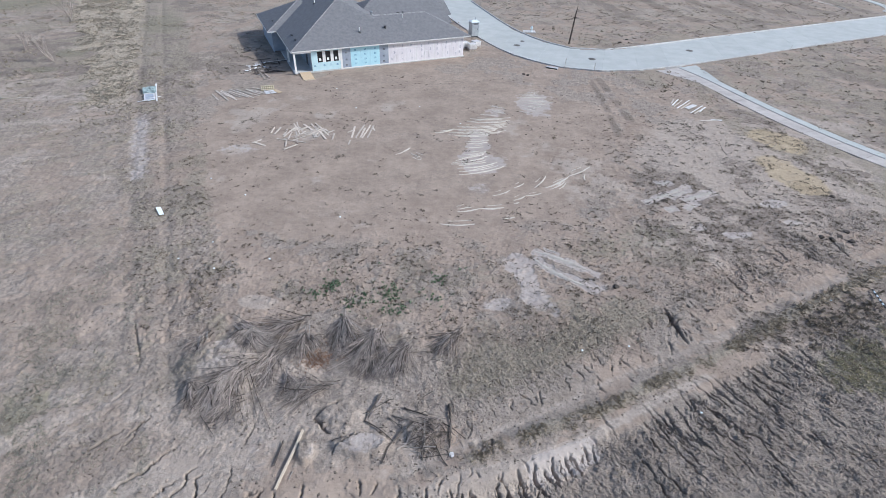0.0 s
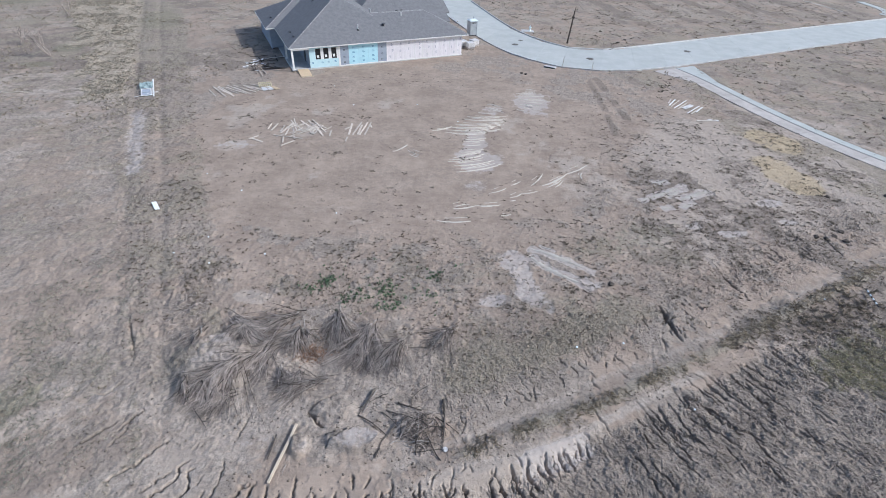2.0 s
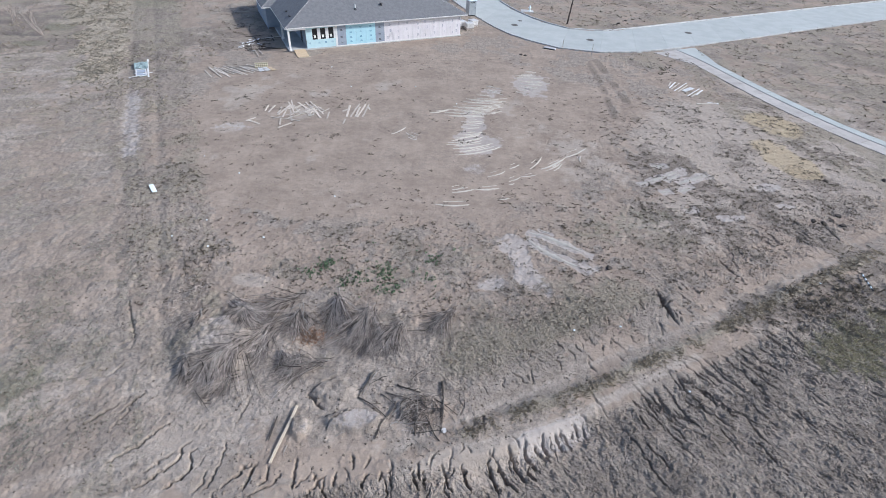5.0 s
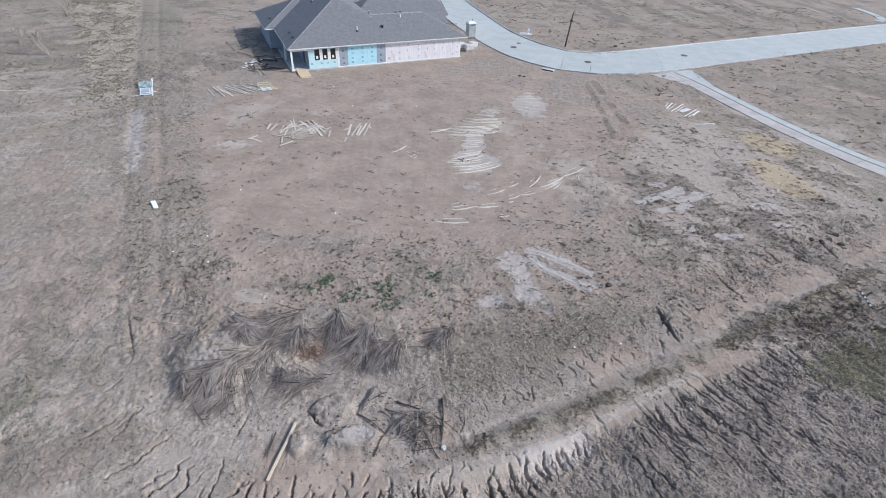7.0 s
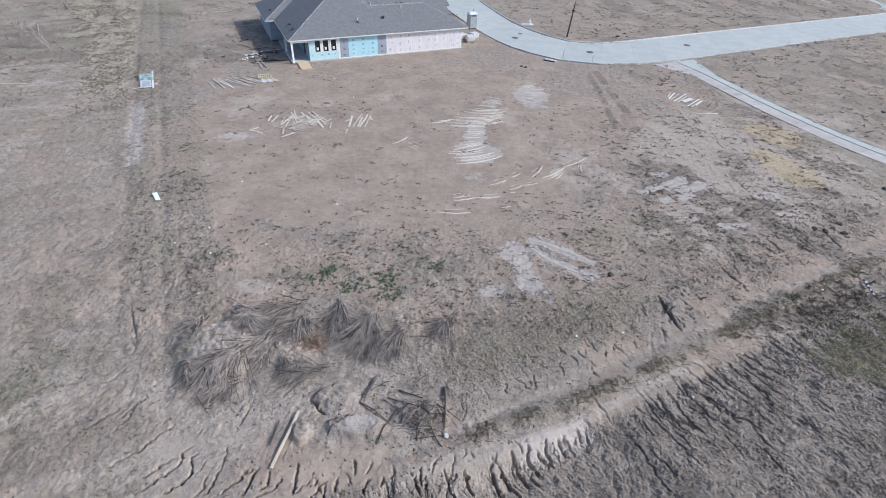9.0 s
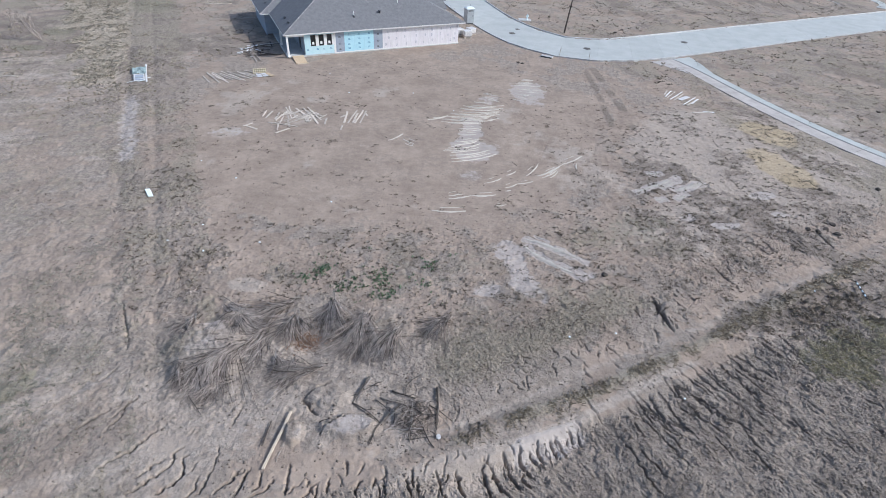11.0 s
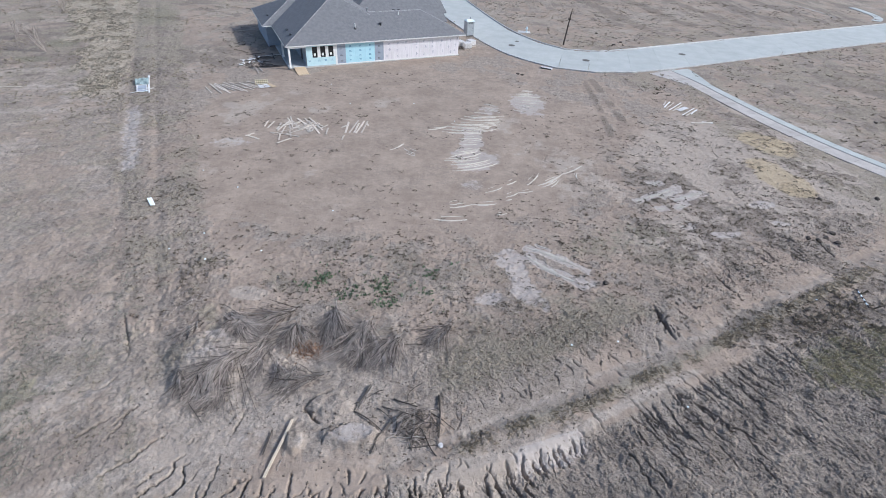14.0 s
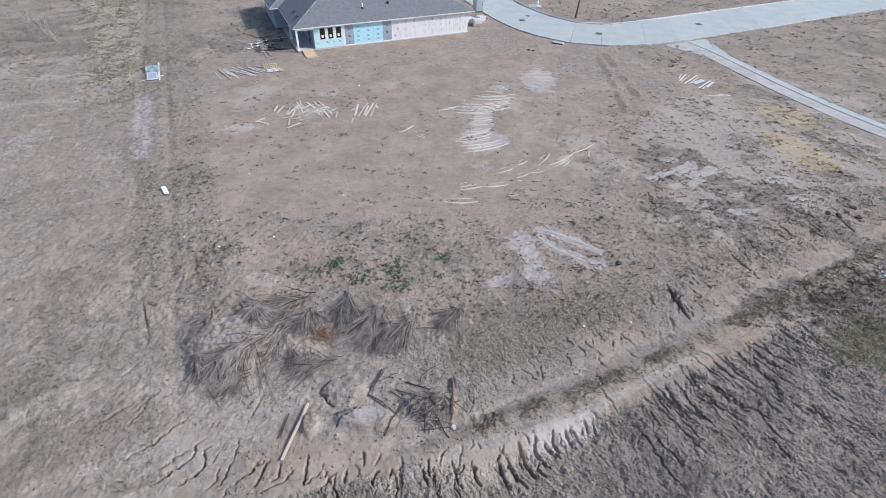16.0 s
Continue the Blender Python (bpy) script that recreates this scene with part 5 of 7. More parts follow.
# ---- street things ----
def portable_toilet(x, y, turn):
    t = thing("portable_toilet", None, None, "grey plastic portable toilet with a white roof beside the street", "portable toilet", m=pose(x, y, 0.02, 0, 0, turn))
    part("skid", box(bmesh.new(), -0.6, -0.6, 0.0, 0.6, 0.6, 0.12, 0.02), M_BLACK, t)
    for a in (-0.56, 0.5):
        part("side_panel", box(bmesh.new(), a, -0.56, 0.12, a + 0.06, 0.56, 2.05, 0.01), M_PLASTIC_GREY, t)
    part("back_panel", box(bmesh.new(), -0.5, 0.5, 0.12, 0.5, 0.56, 2.05, 0.01), M_PLASTIC_GREY, t)
    d = part("door", box(bmesh.new(), -0.49, -0.55, 0.14, 0.49, -0.5, 2.03, 0.01), M_PLASTIC_GREY, t)
    for k in range(3):
        part("vent_louvre", box(bmesh.new(), -0.38, -0.565, 1.75 + k * 0.08, 0.38, -0.555, 1.79 + k * 0.08), M_BLACK, d)
    part("handle", box(bmesh.new(), 0.34, -0.59, 1.0, 0.42, -0.55, 1.2, 0.008), M_BLACK, d)
    bm = bmesh.new()
    solid(bm, [(-0.64, -0.64, 2.05), (0.64, -0.64, 2.05), (0.64, 0.64, 2.05), (-0.64, 0.64, 2.05), (-0.64, -0.64, 2.12), (0.64, -0.64, 2.12), (0.64, 0.64, 2.12), (-0.64, 0.64, 2.12), (-0.4, 0, 2.32), (0.4, 0, 2.32)],
          [(0, 1, 2, 3), (0, 1, 5, 4), (1, 2, 6, 5), (2, 3, 7, 6), (3, 0, 4, 7), (4, 5, 9, 8), (5, 6, 9), (6, 7, 8, 9), (7, 4, 8)])
    part("roof", bm, M_PLASTIC_WHITE, t, "white translucent roof")
    part("vent_pipe", tube(bmesh.new(), [(0.35, 0.35, 2.1), (0.35, 0.35, 2.55)], [0.05, 0.05], 8), M_PLASTIC_GREY, t)


portable_toilet(3.4, 80.6, 25)


def bundle(x, y, turn, k):
    t = thing("brick_bundle", None, None, "film-wrapped bundle of pale bricks on a pallet by the house", "brick bundle", "brick bundles by the house", m=pose(x, y, on_ground(x, y), 0, 0, turn))
    for a in (-0.4, 0.0, 0.4):
        part("pallet_runner", box(bmesh.new(), a - 0.05, -0.5, 0.0, a + 0.05, 0.5, 0.1), M_WOOD, t)
    part("pallet_deck", box(bmesh.new(), -0.55, -0.5, 0.1, 0.55, 0.5, 0.125), M_WOOD, t)
    bm = bmesh.new()
    for layer in range(4):
        for c in range(4):
            box(bm, -0.5 + c * 0.25, -0.45, 0.13 + layer * 0.18, -0.5 + c * 0.25 + 0.235, 0.45, 0.13 + layer * 0.18 + 0.17, 0.01)
    part("bricks", bm, M_BRICK, t)
    bm = bmesh.new()
    box(bm, -0.56, -0.5, 0.28, 0.56, 0.5, 0.9, 0.06)
    for v_ in bm.verts:
        v_.co += Vector((noise.noise(v_.co * 3 + Vector((k, 0, 0))), noise.noise(v_.co * 3 + Vector((0, k, 0))), noise.noise(v_.co * 3 + Vector((0, 0, k))))) * 0.05
    part("film", bm, M_FILM, t, "crumpled white plastic film")


for k, (u_, v_, turn) in enumerate(((21.7, 4.9, 20), (21.9, 3.4, 33), (22.6, 2.3, 22), (23.7, 3.3, 40), (21.6, 6.3, 15))):
    bundle(*house_place(u_, v_), turn, k)

# dark utility pole, leaning a little
pole = thing("utility_pole", None, None, "slim dark pole leaning slightly at the kerb, with a short arm", "pole", m=pose(17.4, 78.3, 0.0, 0.0, 4.0, 0))
part("shaft", tube(bmesh.new(), [(0, 0, -0.3), (0, 0, 2.6), (0, 0, 4.5)], [0.12, 0.10, 0.07], 8), M_DARKWOOD, pole)
part("bracket", box(bmesh.new(), -0.22, -0.1, 3.5, 0.2, 0.1, 3.72, 0.02), M_DARKWOOD, pole)
part("tip", tube(bmesh.new(), [(0, 0, 4.5), (0.05, 0, 5.0)], [0.05, 0.03], 6), M_DARKWOOD, pole)


def hydrant(x, y):
    t = thing("fire_hydrant", None, None, "white fire hydrant on a bare pad behind the kerb", "hydrant", m=pose(x, y, on_ground(x, y)))
    part("barrel", tube(bmesh.new(), [(0, 0, -0.1), (0, 0, 0.08), (0, 0, 0.1), (0, 0, 0.62), (0, 0, 0.78), (0, 0, 0.86)], [0.19, 0.19, 0.12, 0.12, 0.10, 0.03], 12), M_PLASTIC_WHITE, t)
    part("bonnet", tube(bmesh.new(), [(0, 0, 0.6), (0, 0, 0.66)], [0.16, 0.15], 12), M_PLASTIC_WHITE, t)
    for d in ((1, 0), (-1, 0), (0, -1)):
        part("nozzle", tube(bmesh.new(), [(d[0] * 0.08, d[1] * 0.08, 0.5), (d[0] * 0.22, d[1] * 0.22, 0.5)], [0.07, 0.07], 10), M_PLASTIC_WHITE, t)
    part("pad", box(bmesh.new(), -1.3, -0.7, -0.1, 0.6, 0.6, 0.06, 0.03), M_SLAB, t, "pale concrete pad")


hydrant(12.6, 84.4)


def stake(x, y, tall, lean, label="thin grey survey stake by the kerb"):
    t = thing("survey_stake", None, None, label, "stake", "survey stakes", m=pose(x, y, on_ground(x, y), lean, lean * 0.7, 0))
    part("stick", box(bmesh.new(), -0.025, -0.012, -0.2, 0.025, 0.012, tall, 0.004), M_WOOD, t)
    part("ribbon", box(bmesh.new(), -0.04, -0.018, tall - 0.2, 0.04, 0.018, tall - 0.08, 0.004), M_FILM, t)


stake(14.6, 66.0, 1.5, 3)
stake(18.0, 64.3, 1.5, -2)
stake(49.0, 77.2, 1.2, 6)


def inlet_box(x, y, turn, w=1.0):
    t = thing("storm_inlet", None, None, "low dark storm inlet box at the kerb", "storm inlet", m=pose(x, y, on_ground(x, y), 0, 0, turn))
    part("box", box(bmesh.new(), -w / 2, -0.3, -0.2, w / 2, 0.3, 0.16, 0.02), M_KERB, t)
    # black plate on the solid box: the shade in the inlet's mouth as colour
    part("mouth_shade", box(bmesh.new(), -w / 2 + 0.06, -0.31, 0.0, w / 2 - 0.06, -0.28, 0.12), M_BLACK, t)


inlet_box(13.2, 66.6, -25, 1.5)


# ---- loose things on the lot ----
def board(x, y, size, turn, width=0.14, thick=0.04, material=None, label="weathered pale board lying on the bare soil", group="boards on the lot", lift=0.0, tip=0.0):
    bm = box(bmesh.new(), -size / 2, -width / 2, 0, size / 2, width / 2, thick, 0.006)
    bmesh.ops.subdivide_edges(bm, edges=[e for e in bm.edges if abs(e.verts[0].co.x - e.verts[1].co.x) > size * 0.5], cuts=3)
    k = (x * 3.7 + y * 1.3) % 1
    for v_ in bm.verts:
        v_.co.z += 0.02 * math.sin(2.2 * v_.co.x + 6 * k) * (0.5 + k)
        v_.co.y += 0.015 * math.sin(1.3 * v_.co.x + 9 * k)
    return thing("board", bm, material or M_WOOD, label, "board", group, m=pose(x, y, on_ground(x, y) + 0.015 + lift, 0, tip, turn))


r = random.Random(21)
# the tangle of boards on the far side of the bare oval: middle, length, turn
TANGLE = [(-16.5, 45.0, 1.5, 94), (-16.0, 44.8, 1.6, 82), (-14.8, 44.7, 2.4, 78), (-14.5, 45.2, 1.1, 47), (-13.7, 44.3, 1.4, 63), (-13.7, 45.0, 2.0, -59), (-13.2, 45.7, 2.1, -47), (-12.7, 44.9, 2.2, 68), (-12.6, 45.7, 2.4, -57), (-12.1, 45.7, 2.9, -57),
          (-11.7, 45.2, 2.4, -56), (-11.4, 45.2, 0.9, -33), (-15.2, 44.6, 1.5, -91)]
TANGLE += [(-14.2, 42.8, 2.9, -12), (-13.9, 41.5, 1.5, 54), (-14.5, 42.2, 1.4, -78), (-14.0, 43.9, 3.4, 40), (-13.0, 44.0, 3.0, 44), (-12.4, 44.4, 1.8, -66), (-11.6, 44.2, 1.9, -60), (-16.8, 41.9, 1.4, -25), (-17.2, 42.4, 1.0, 55)]
for k, (x, y, size, turn) in enumerate(TANGLE):
    board(x, y, size, turn, r.uniform(0.12, 0.20), thick=0.03, lift=0.012 * (k % 4))
for k in range(18):
    board(-13.0 + r.gauss(0, 1.2), 44.9 + r.gauss(0, 0.6), r.uniform(1.0, 2.0), r.choice((60, 84, -55, -62)) + r.uniform(-9, 9), r.uniform(0.11, 0.17), thick=0.03, lift=0.01 * (k % 4))
for k, (x, y, size, turn) in enumerate(((-8.9, 45.1, 2.6, 92), (-8.3, 45.4, 3.1, 83), (-7.7, 45.4, 3.0, 83), (-7.3, 45.4, 2.9, 85), (-9.2, 45.3, 0.7, 50), (-7.1, 46.1, 0.8, -67), (-8.0, 45.1, 2.2, 86))):
    board(x, y, size, turn, r.uniform(0.13, 0.21), 0.03)
board(-8.9, 42.9, 1.0, 89, 0.14)
# boards near the alley
for k, (x, y, size, turn) in enumerate(((25.1, 56.1, 1.5, 61), (25.3, 55.8, 2.3, 55), (25.5, 55.5, 2.6, 52), (25.95, 55.2, 3.4, 48), (26.2, 55.0, 2.8, 50), (27.0, 53.95, 3.1, 46), (27.2, 53.65, 2.8, 48), (27.6, 53.9, 2.0, 50))):
    board(x, y, size, turn, r.uniform(0.11, 0.16), 0.04, M_FASCIA if k % 2 else M_TREAD, label="pale sawn board beside its neighbours near the alley", group="boards near the alley")
board(26.6, 54.6, 1.8, 41, 0.55, 0.02, M_FILM, "pale translucent sheet among boards near the alley", "", 0.05)
board(27.2, 50.9, 2.2, 11, 0.22, material=M_TREAD)
board(28.0, 51.1, 1.1, -8, 0.3, material=M_FILM)
# slats by the house
for k in range(15):
    board(-24.9 + 0.32 * k, 53.2 + 0.11 * k + r.uniform(-0.5, 0.5), r.uniform(2.0, 3.6), -48 + 1.7 * k + r.uniform(-6, 6), r.uniform(0.12, 0.19), lift=0.02 * (k % 3), label="weathered slat in the row of offcuts near the house", group="offcuts near the house")
for k in range(16):
    board(-22.6 + r.uniform(-1.8, 2.4), 62.6 + r.uniform(-2.0, 3.4), r.uniform(1.0, 2.8), r.choice((20, 35, 120)) + r.uniform(-14, 14), r.uniform(0.1, 0.2), lift=0.04 * (k % 3), label="lumber offcut on the ground in the shade of the house", group="lumber beside the house", material=M_WOOD if k % 3 == 0 else M_DARKWOOD)
for k, (x, y, size, turn) in enumerate(((-22.3, 60.4, 4.2, -62), (-21.9, 60.6, 3.0, -58), (-21.4, 65.6, 3.4, 28), (-21.8, 65.1, 3.0, 24), (-22.4, 64.2, 2.4, 12), (-20.6, 61.5, 2.6, -8), (-22.9, 61.0, 1.8, -70))):
    board(x, y, size, turn, r.uniform(0.1, 0.22), 0.03, M_WOOD if k in (0, 1, 2) else M_DARKWOOD, "long board on the rubbish heap beside the house", "lumber beside the house", 0.05 + 0.02 * k)
for k in range(26):
    board(-23.6 + r.gauss(0, 0.7), 63.0 + r.gauss(0, 1.0), r.uniform(0.2, 0.7), r.uniform(0, 180), r.uniform(0.1, 0.3), 0.02, M_FILM if k % 3 else M_WHITE, "scrap of white wrapping on the rubbish heap", "scraps beside the house", 0.008 * k)
# the long plank at the near end of the lot, and a stick beside it
board(-6.2, 11.85, 2.75, 80, 0.12, 0.045, M_PINE, "long pale plank tipped against a soil bank", "", 0.10, -2)
board(-6.75, 12.1, 1.2, 86, 0.05, 0.04, M_DARKWOOD, "thin dark stick beside the plank", "", 0.06)


def pallet(x, y, turn, material, label):
    t = thing("pallet", None, None, label, "pallet", m=pose(x, y, on_ground(x, y) + 0.03, 3, 2, turn))
    for a in (-0.55, 0.0, 0.55):
        part("runner", box(bmesh.new(), -0.7, a - 0.05, 0, 0.7, a + 0.05, 0.1), material, t)
    for k in range(7):
        part("slat", box(bmesh.new(), -0.7 + k * 0.215, -0.62, 0.1, -0.7 + k * 0.215 + 0.11, 0.62, 0.122), material, t)


pallet(-20.2, 55.8, 20, M_YELLOW, "yellowish wooden pallet lying among offcuts")
for k in range(3):
    board(-19.9 + 0.5 * k, 54.6 + 0.2 * k, 1.3, 120 + 9 * k, 0.5, 0.02, M_FILM if k < 2 else M_PLY, "grey sheet scrap beside the pallet", "scraps near the pallet", 0.04)

# white sheet on the grass strip
bm = box(bmesh.new(), -0.56, -0.16, 0, 0.56, 0.16, 0.04, 0.012)
bmesh.ops.subdivide_edges(bm, edges=bm.edges[:], cuts=2)
for v_ in bm.verts:
    v_.co.z += 0.05 * max(0.0, v_.co.x) + 0.02 * math.sin(5 * v_.co.y)
thing("foam_sheet", bm, M_PLASTIC_WHITE, "small white foam sheet lying on the grass strip", "foam sheet", m=pose(-20.45, 30.5, on_ground(-20.45, 30.5) + 0.07, 4, 0, 127))

# heap of rubbish with a blue tarp on the strip
hx, hy = -32.5, 54.0
bm = bmesh.new()
bmesh.ops.create_grid(bm, x_segments=14, y_segments=14, size=1.0)
for v_ in bm.verts:
    v_.co.x *= 0.65
    v_.co.z = 0.30 - 0.2 * v_.co.y ** 2 + 0.16 * noise.noise(v_.co * 2.2) + 0.09 * noise.noise(v_.co * 6)
bmesh.ops.solidify(bm, geom=bm.faces[:], thickness=0.02)
thing("tarp", bm, M_TARP, "crumpled grey-green tarp over scrap on the strip", "tarp", m=pose(hx, hy, on_ground(hx, hy) + 0.02, 0, 0, 26))
board(-31.55, 53.5, 5.6, 116, 0.16, 0.05, M_FASCIA, "long white trim board beside the tarp", "", 0.04)


def window_unit(x, y, lift, tip, turn, w, d, label):
    """A loose window frame: four rails, a cross bar and a dark pane."""
    t = thing("window_unit", None, None, label, "window frame", "scrapped window frames", m=pose(x, y, on_ground(x, y) + lift, tip, 4, turn))
    for x0, y0, x1, y1 in ((-w, -d, w, -d + 0.11), (-w, d - 0.11, w, d), (-w, -d + 0.112, -w + 0.11, d - 0.112), (w - 0.11, -d + 0.112, w, d - 0.112)):
        part("rail", box(bmesh.new(), x0, y0, 0, x1, y1, 0.07, 0.008), M_FILM, t)
    part("cross_bar", box(bmesh.new(), -w + 0.112, -0.04, 0.005, w - 0.112, 0.04, 0.06, 0.006), M_PLASTIC_GREY, t)
    part("pane", box(bmesh.new(), -w + 0.11, -d + 0.11, 0.01, w - 0.11, d - 0.11, 0.03), M_GREY_SHADE, t, "dull grey pane")


window_unit(-31.5, 51.9, 0.08, 6, 26, 0.5, 0.8, "white-framed window unit lying on the strip")
for k in range(4):
    board(-31.1 + r.uniform(-0.9, 0.5), 50.8 + r.uniform(-0.9, 1.6), r.uniform(0.7, 1.7), r.choice((26, 40, 116)) + r.uniform(-9, 9), r.uniform(0.08, 0.14), 0.03, (M_FASCIA, M_PLASTIC_WHITE, M_FILM)[k % 3], "strip of white trim in the scrap by the tarp", "scraps by the tarp", 0.05 + 0.03 * k)

# log and pale sticks in the far left grass
for x, y, size, turn, rad in ((-44.6, 50.4, 2.9, 9, 0.07), (-34.8, 83.5, 3.8, 20, 0.07), (-28.6, 76.5, 3.0, 20, 0.07), (-27.6, 74.0, 1.4, 40, 0.05), (-12.5, 81.5, 2.6, 25, 0.06)):
    pts = [(size * (k / 5 - 0.5), 0.05 * math.sin(k * 2.1), 0.03 * math.cos(k * 1.7)) for k in range(6)]
    thing("log", tube(bmesh.new(), pts, [rad * (1 - 0.07 * k) for k in range(6)], 7), M_WOOD, "bleached fallen log in dry grass", "log", "bleached logs", m=pose(x, y, on_ground(x, y) + rad * 0.7, 0, 0, turn), smooth=True)

# white bucket lid near the brush
lid = thing("bucket_lid", None, None, "round white plastic bucket lid on the soil", "lid", m=pose(0.7, 12.35, on_ground(0.7, 12.35) + 0.05, 22, 0, 0))
part("disc", tube(bmesh.new(), [(0, 0, 0), (0, 0, 0.02)], [0.105, 0.105], 20), M_PLASTIC_WHITE, lid)
part("rim", tube(bmesh.new(), [(0, 0, -0.02), (0, 0, 0.03), (0, 0, 0.032)], [0.115, 0.112, 0.09], 20), M_FILM, lid)

# striped marker pipe at the field's edge
pipe = thing("marker_pole", None, None, "black and white banded pole lying at the weedy field edge", "pole", m=pose(26.55, 23.5, on_ground(26.55, 23.5) + 0.24, 0, 3, 76))
for k in range(9):
    part("band", tube(bmesh.new(), [(0.2 * k - 0.9, 0, 0), (0.2 * k - 0.7, 0, 0)], [0.045, 0.045], 8), M_PLASTIC_WHITE if k % 2 else M_BLACK, pipe)

# small litter
for k, (x, y) in enumerate(((-7.5, 30.6), (-15.2, 33.2), (-18.7, 35.5), (-15.3, 27.0), (-16.8, 25.2), (-3.0, 52.0), (-9.6, 51.2), (1.3, 47.9), (7.6, 18.6), (10.2, 19.0), (-12.6, 56.5), (-14.2, 24.3), (12.6, 15.0), (17.8, 17.6), (23.6, 23.3), (-11.1, 25.5))):
    bm = bmesh.new()
    bmesh.ops.create_icosphere(bm, subdivisions=1, radius=0.07)
    for v_ in bm.verts:
        v_.co += v_.co * 0.7 * noise.noise(v_.co * 9 + Vector((k, 2 * k, 0)))
        v_.co.z *= 0.5
    thing("paper_scrap", bm, M_PLASTIC_WHITE, "crumpled white scrap of litter on the soil", "litter", "litter on the lot", m=pose(x, y, on_ground(x, y) + 0.02, 0, 0, 40 * k))


# ---- marks pressed into the clay ----
def clay_ridge(verts, faces, x, y, turn, size, width, bend, seed, tall=0.045):
    """A low ridge of dry clay left by a machine's track."""
    n = max(5, int(size / 0.25))
    rr = random.Random(seed)
    c, s = math.cos(radians(turn)), math.sin(radians(turn))
    pts = []
    for k in range(n + 1):
        q = (k / n - 0.5) * size
        off = bend * (4 * (k / n - 0.5) ** 2 - 0.5) + 0.02 * rr.uniform(-1, 1)
        wd = width * (0.35 + 0.65 * math.sin(math.pi * min(1, max(0.06, k / n)))) * rr.uniform(0.7, 1.2)
        for e in (-1, -0.35, 0.35, 1):
            o = off + e * wd / 2
            pts.append((x + c * q - s * o, y + s * q + c * o, tall if abs(e) < 0.5 else -0.03))
    a = np.array(pts)
    a[:, 2] += height(a[:, 0], a[:, 1])
    base = sum(len(v_) for v_ in verts)
    verts.append(a)
    for k in range(n):
        for e in range(3):
            p = base + 4 * k + e
            faces.append((p, p + 4, p + 5, p + 1))


def clay_marks(name, label, rows, material=None, tall=0.03, broken=True):
    """Many ridges in one mesh; broken: each falls into two to four fragments of uneven width."""
    verts, faces = [], []
    rr = random.Random(len(rows))
    for n, (x, y, turn, size, width, bend) in enumerate(rows):
        pieces = rr.choice((1, 1, 2, 2, 3)) if broken else 1
        at = -size / 2
        for k in range(pieces):
            ln = size / pieces * rr.uniform(0.7, 1.0)
            q = at + ln / 2
            off = bend * (4 * (q / size) ** 2 - 0.5) + rr.gauss(0, 0.03) * broken
            c, s = math.cos(radians(turn)), math.sin(radians(turn))
            slope = math.degrees(math.atan(8 * bend * q / size**2))
            clay_ridge(verts, faces, x + c * q - s * off, y + s * q + c * off, turn + slope, ln, width * (rr.uniform(0.55, 1.15) if broken else 1), 0.0 if broken else bend, 31 * n + k, tall * rr.uniform(0.6, 1.2))
            at += size / pieces
    thing(name, array_mesh(name, np.concatenate(verts), np.array(faces), material or M_TREAD, True), None, label, "track marks", kind="stuff")


r = random.Random(4)
CLEATS = [(4.5, 49.4, 7, 4.5), (4.4, 48.7, 6, 4.9), (3.9, 47.8, 13, 6.0), (3.5, 47.1, 13, 6.1), (3.3, 46.4, 14, 6.4), (3.1, 45.8, 13, 6.1), (-0.1, 46.1, 30, 2.5), (4.3, 50.3, -6, 1.9), (5.0, 51.6, -18, 1.7), (5.3, 52.5, -19, 1.8), (5.4, 51.1, -28, 1.8)]
CLEATS += [(2.4, 40.5, 27, 4.1), (2.4, 40.0, 21, 4.2), (2.8, 39.3, 22, 3.9), (3.0, 38.8, 23, 4.1), (3.1, 38.4, 25, 4.3), (2.5, 41.1, 24, 2.5), (2.6, 41.6, 21, 2.2), (2.7, 42.8, 10, 2.0), (2.9, 43.7, 15, 2.3), (2.8, 44.1, 12, 2.3), (2.4, 45.2, 6, 3.3)]
CLEATS += [(9.5, 56.6, 5, 3.3), (9.6, 55.8, 1, 3.3), (9.8, 54.6, -3, 3.4), (9.5, 52.9, -14, 3.4), (9.7, 57.5, 11, 1.6), (9.6, 53.9, -4, 2.7), (8.3, 51.3, -29, 1.8), (8.7, 52.2, -29, 1.8)]
rows = []
for x, y, turn, size in CLEATS:
    rows.append((x, y, turn, size, 0.19, 0.06 * size if y < 50 else 0.0))
    if 45.5 < y < 50:
        rows.append((x + 0.3, y + 0.33, turn - 1, 0.8 * size, 0.1, 0.05 * size))
    if y < 45 or y > 52:
        rows.append((x + r.uniform(-0.4, 0.4), y + r.uniform(0.22, 0.45), turn + r.uniform(-7, 7), size * r.uniform(0.4, 0.8), 0.13, 0.0))
clay_marks("cleat_marks", "pale dried cleat marks of a tracked machine in clay", rows, None, 0.05, False)
WHEELED = [(1.9, 32.2, 21, 2.0), (3.7, 32.6, 10, 2.1), (1.5, 32.5, 27, 1.2), (1.4, 30.3, 6, 3.3), (4.8, 31.3, 18, 0.8), (5.5, 33.4, 21, 0.5), (5.9, 34.2, 38, 1.5), (7.1, 34.8, 19, 1.6), (7.8, 36.9, 60, 2.5), (9.3, 37.0, 44, 3.4)]
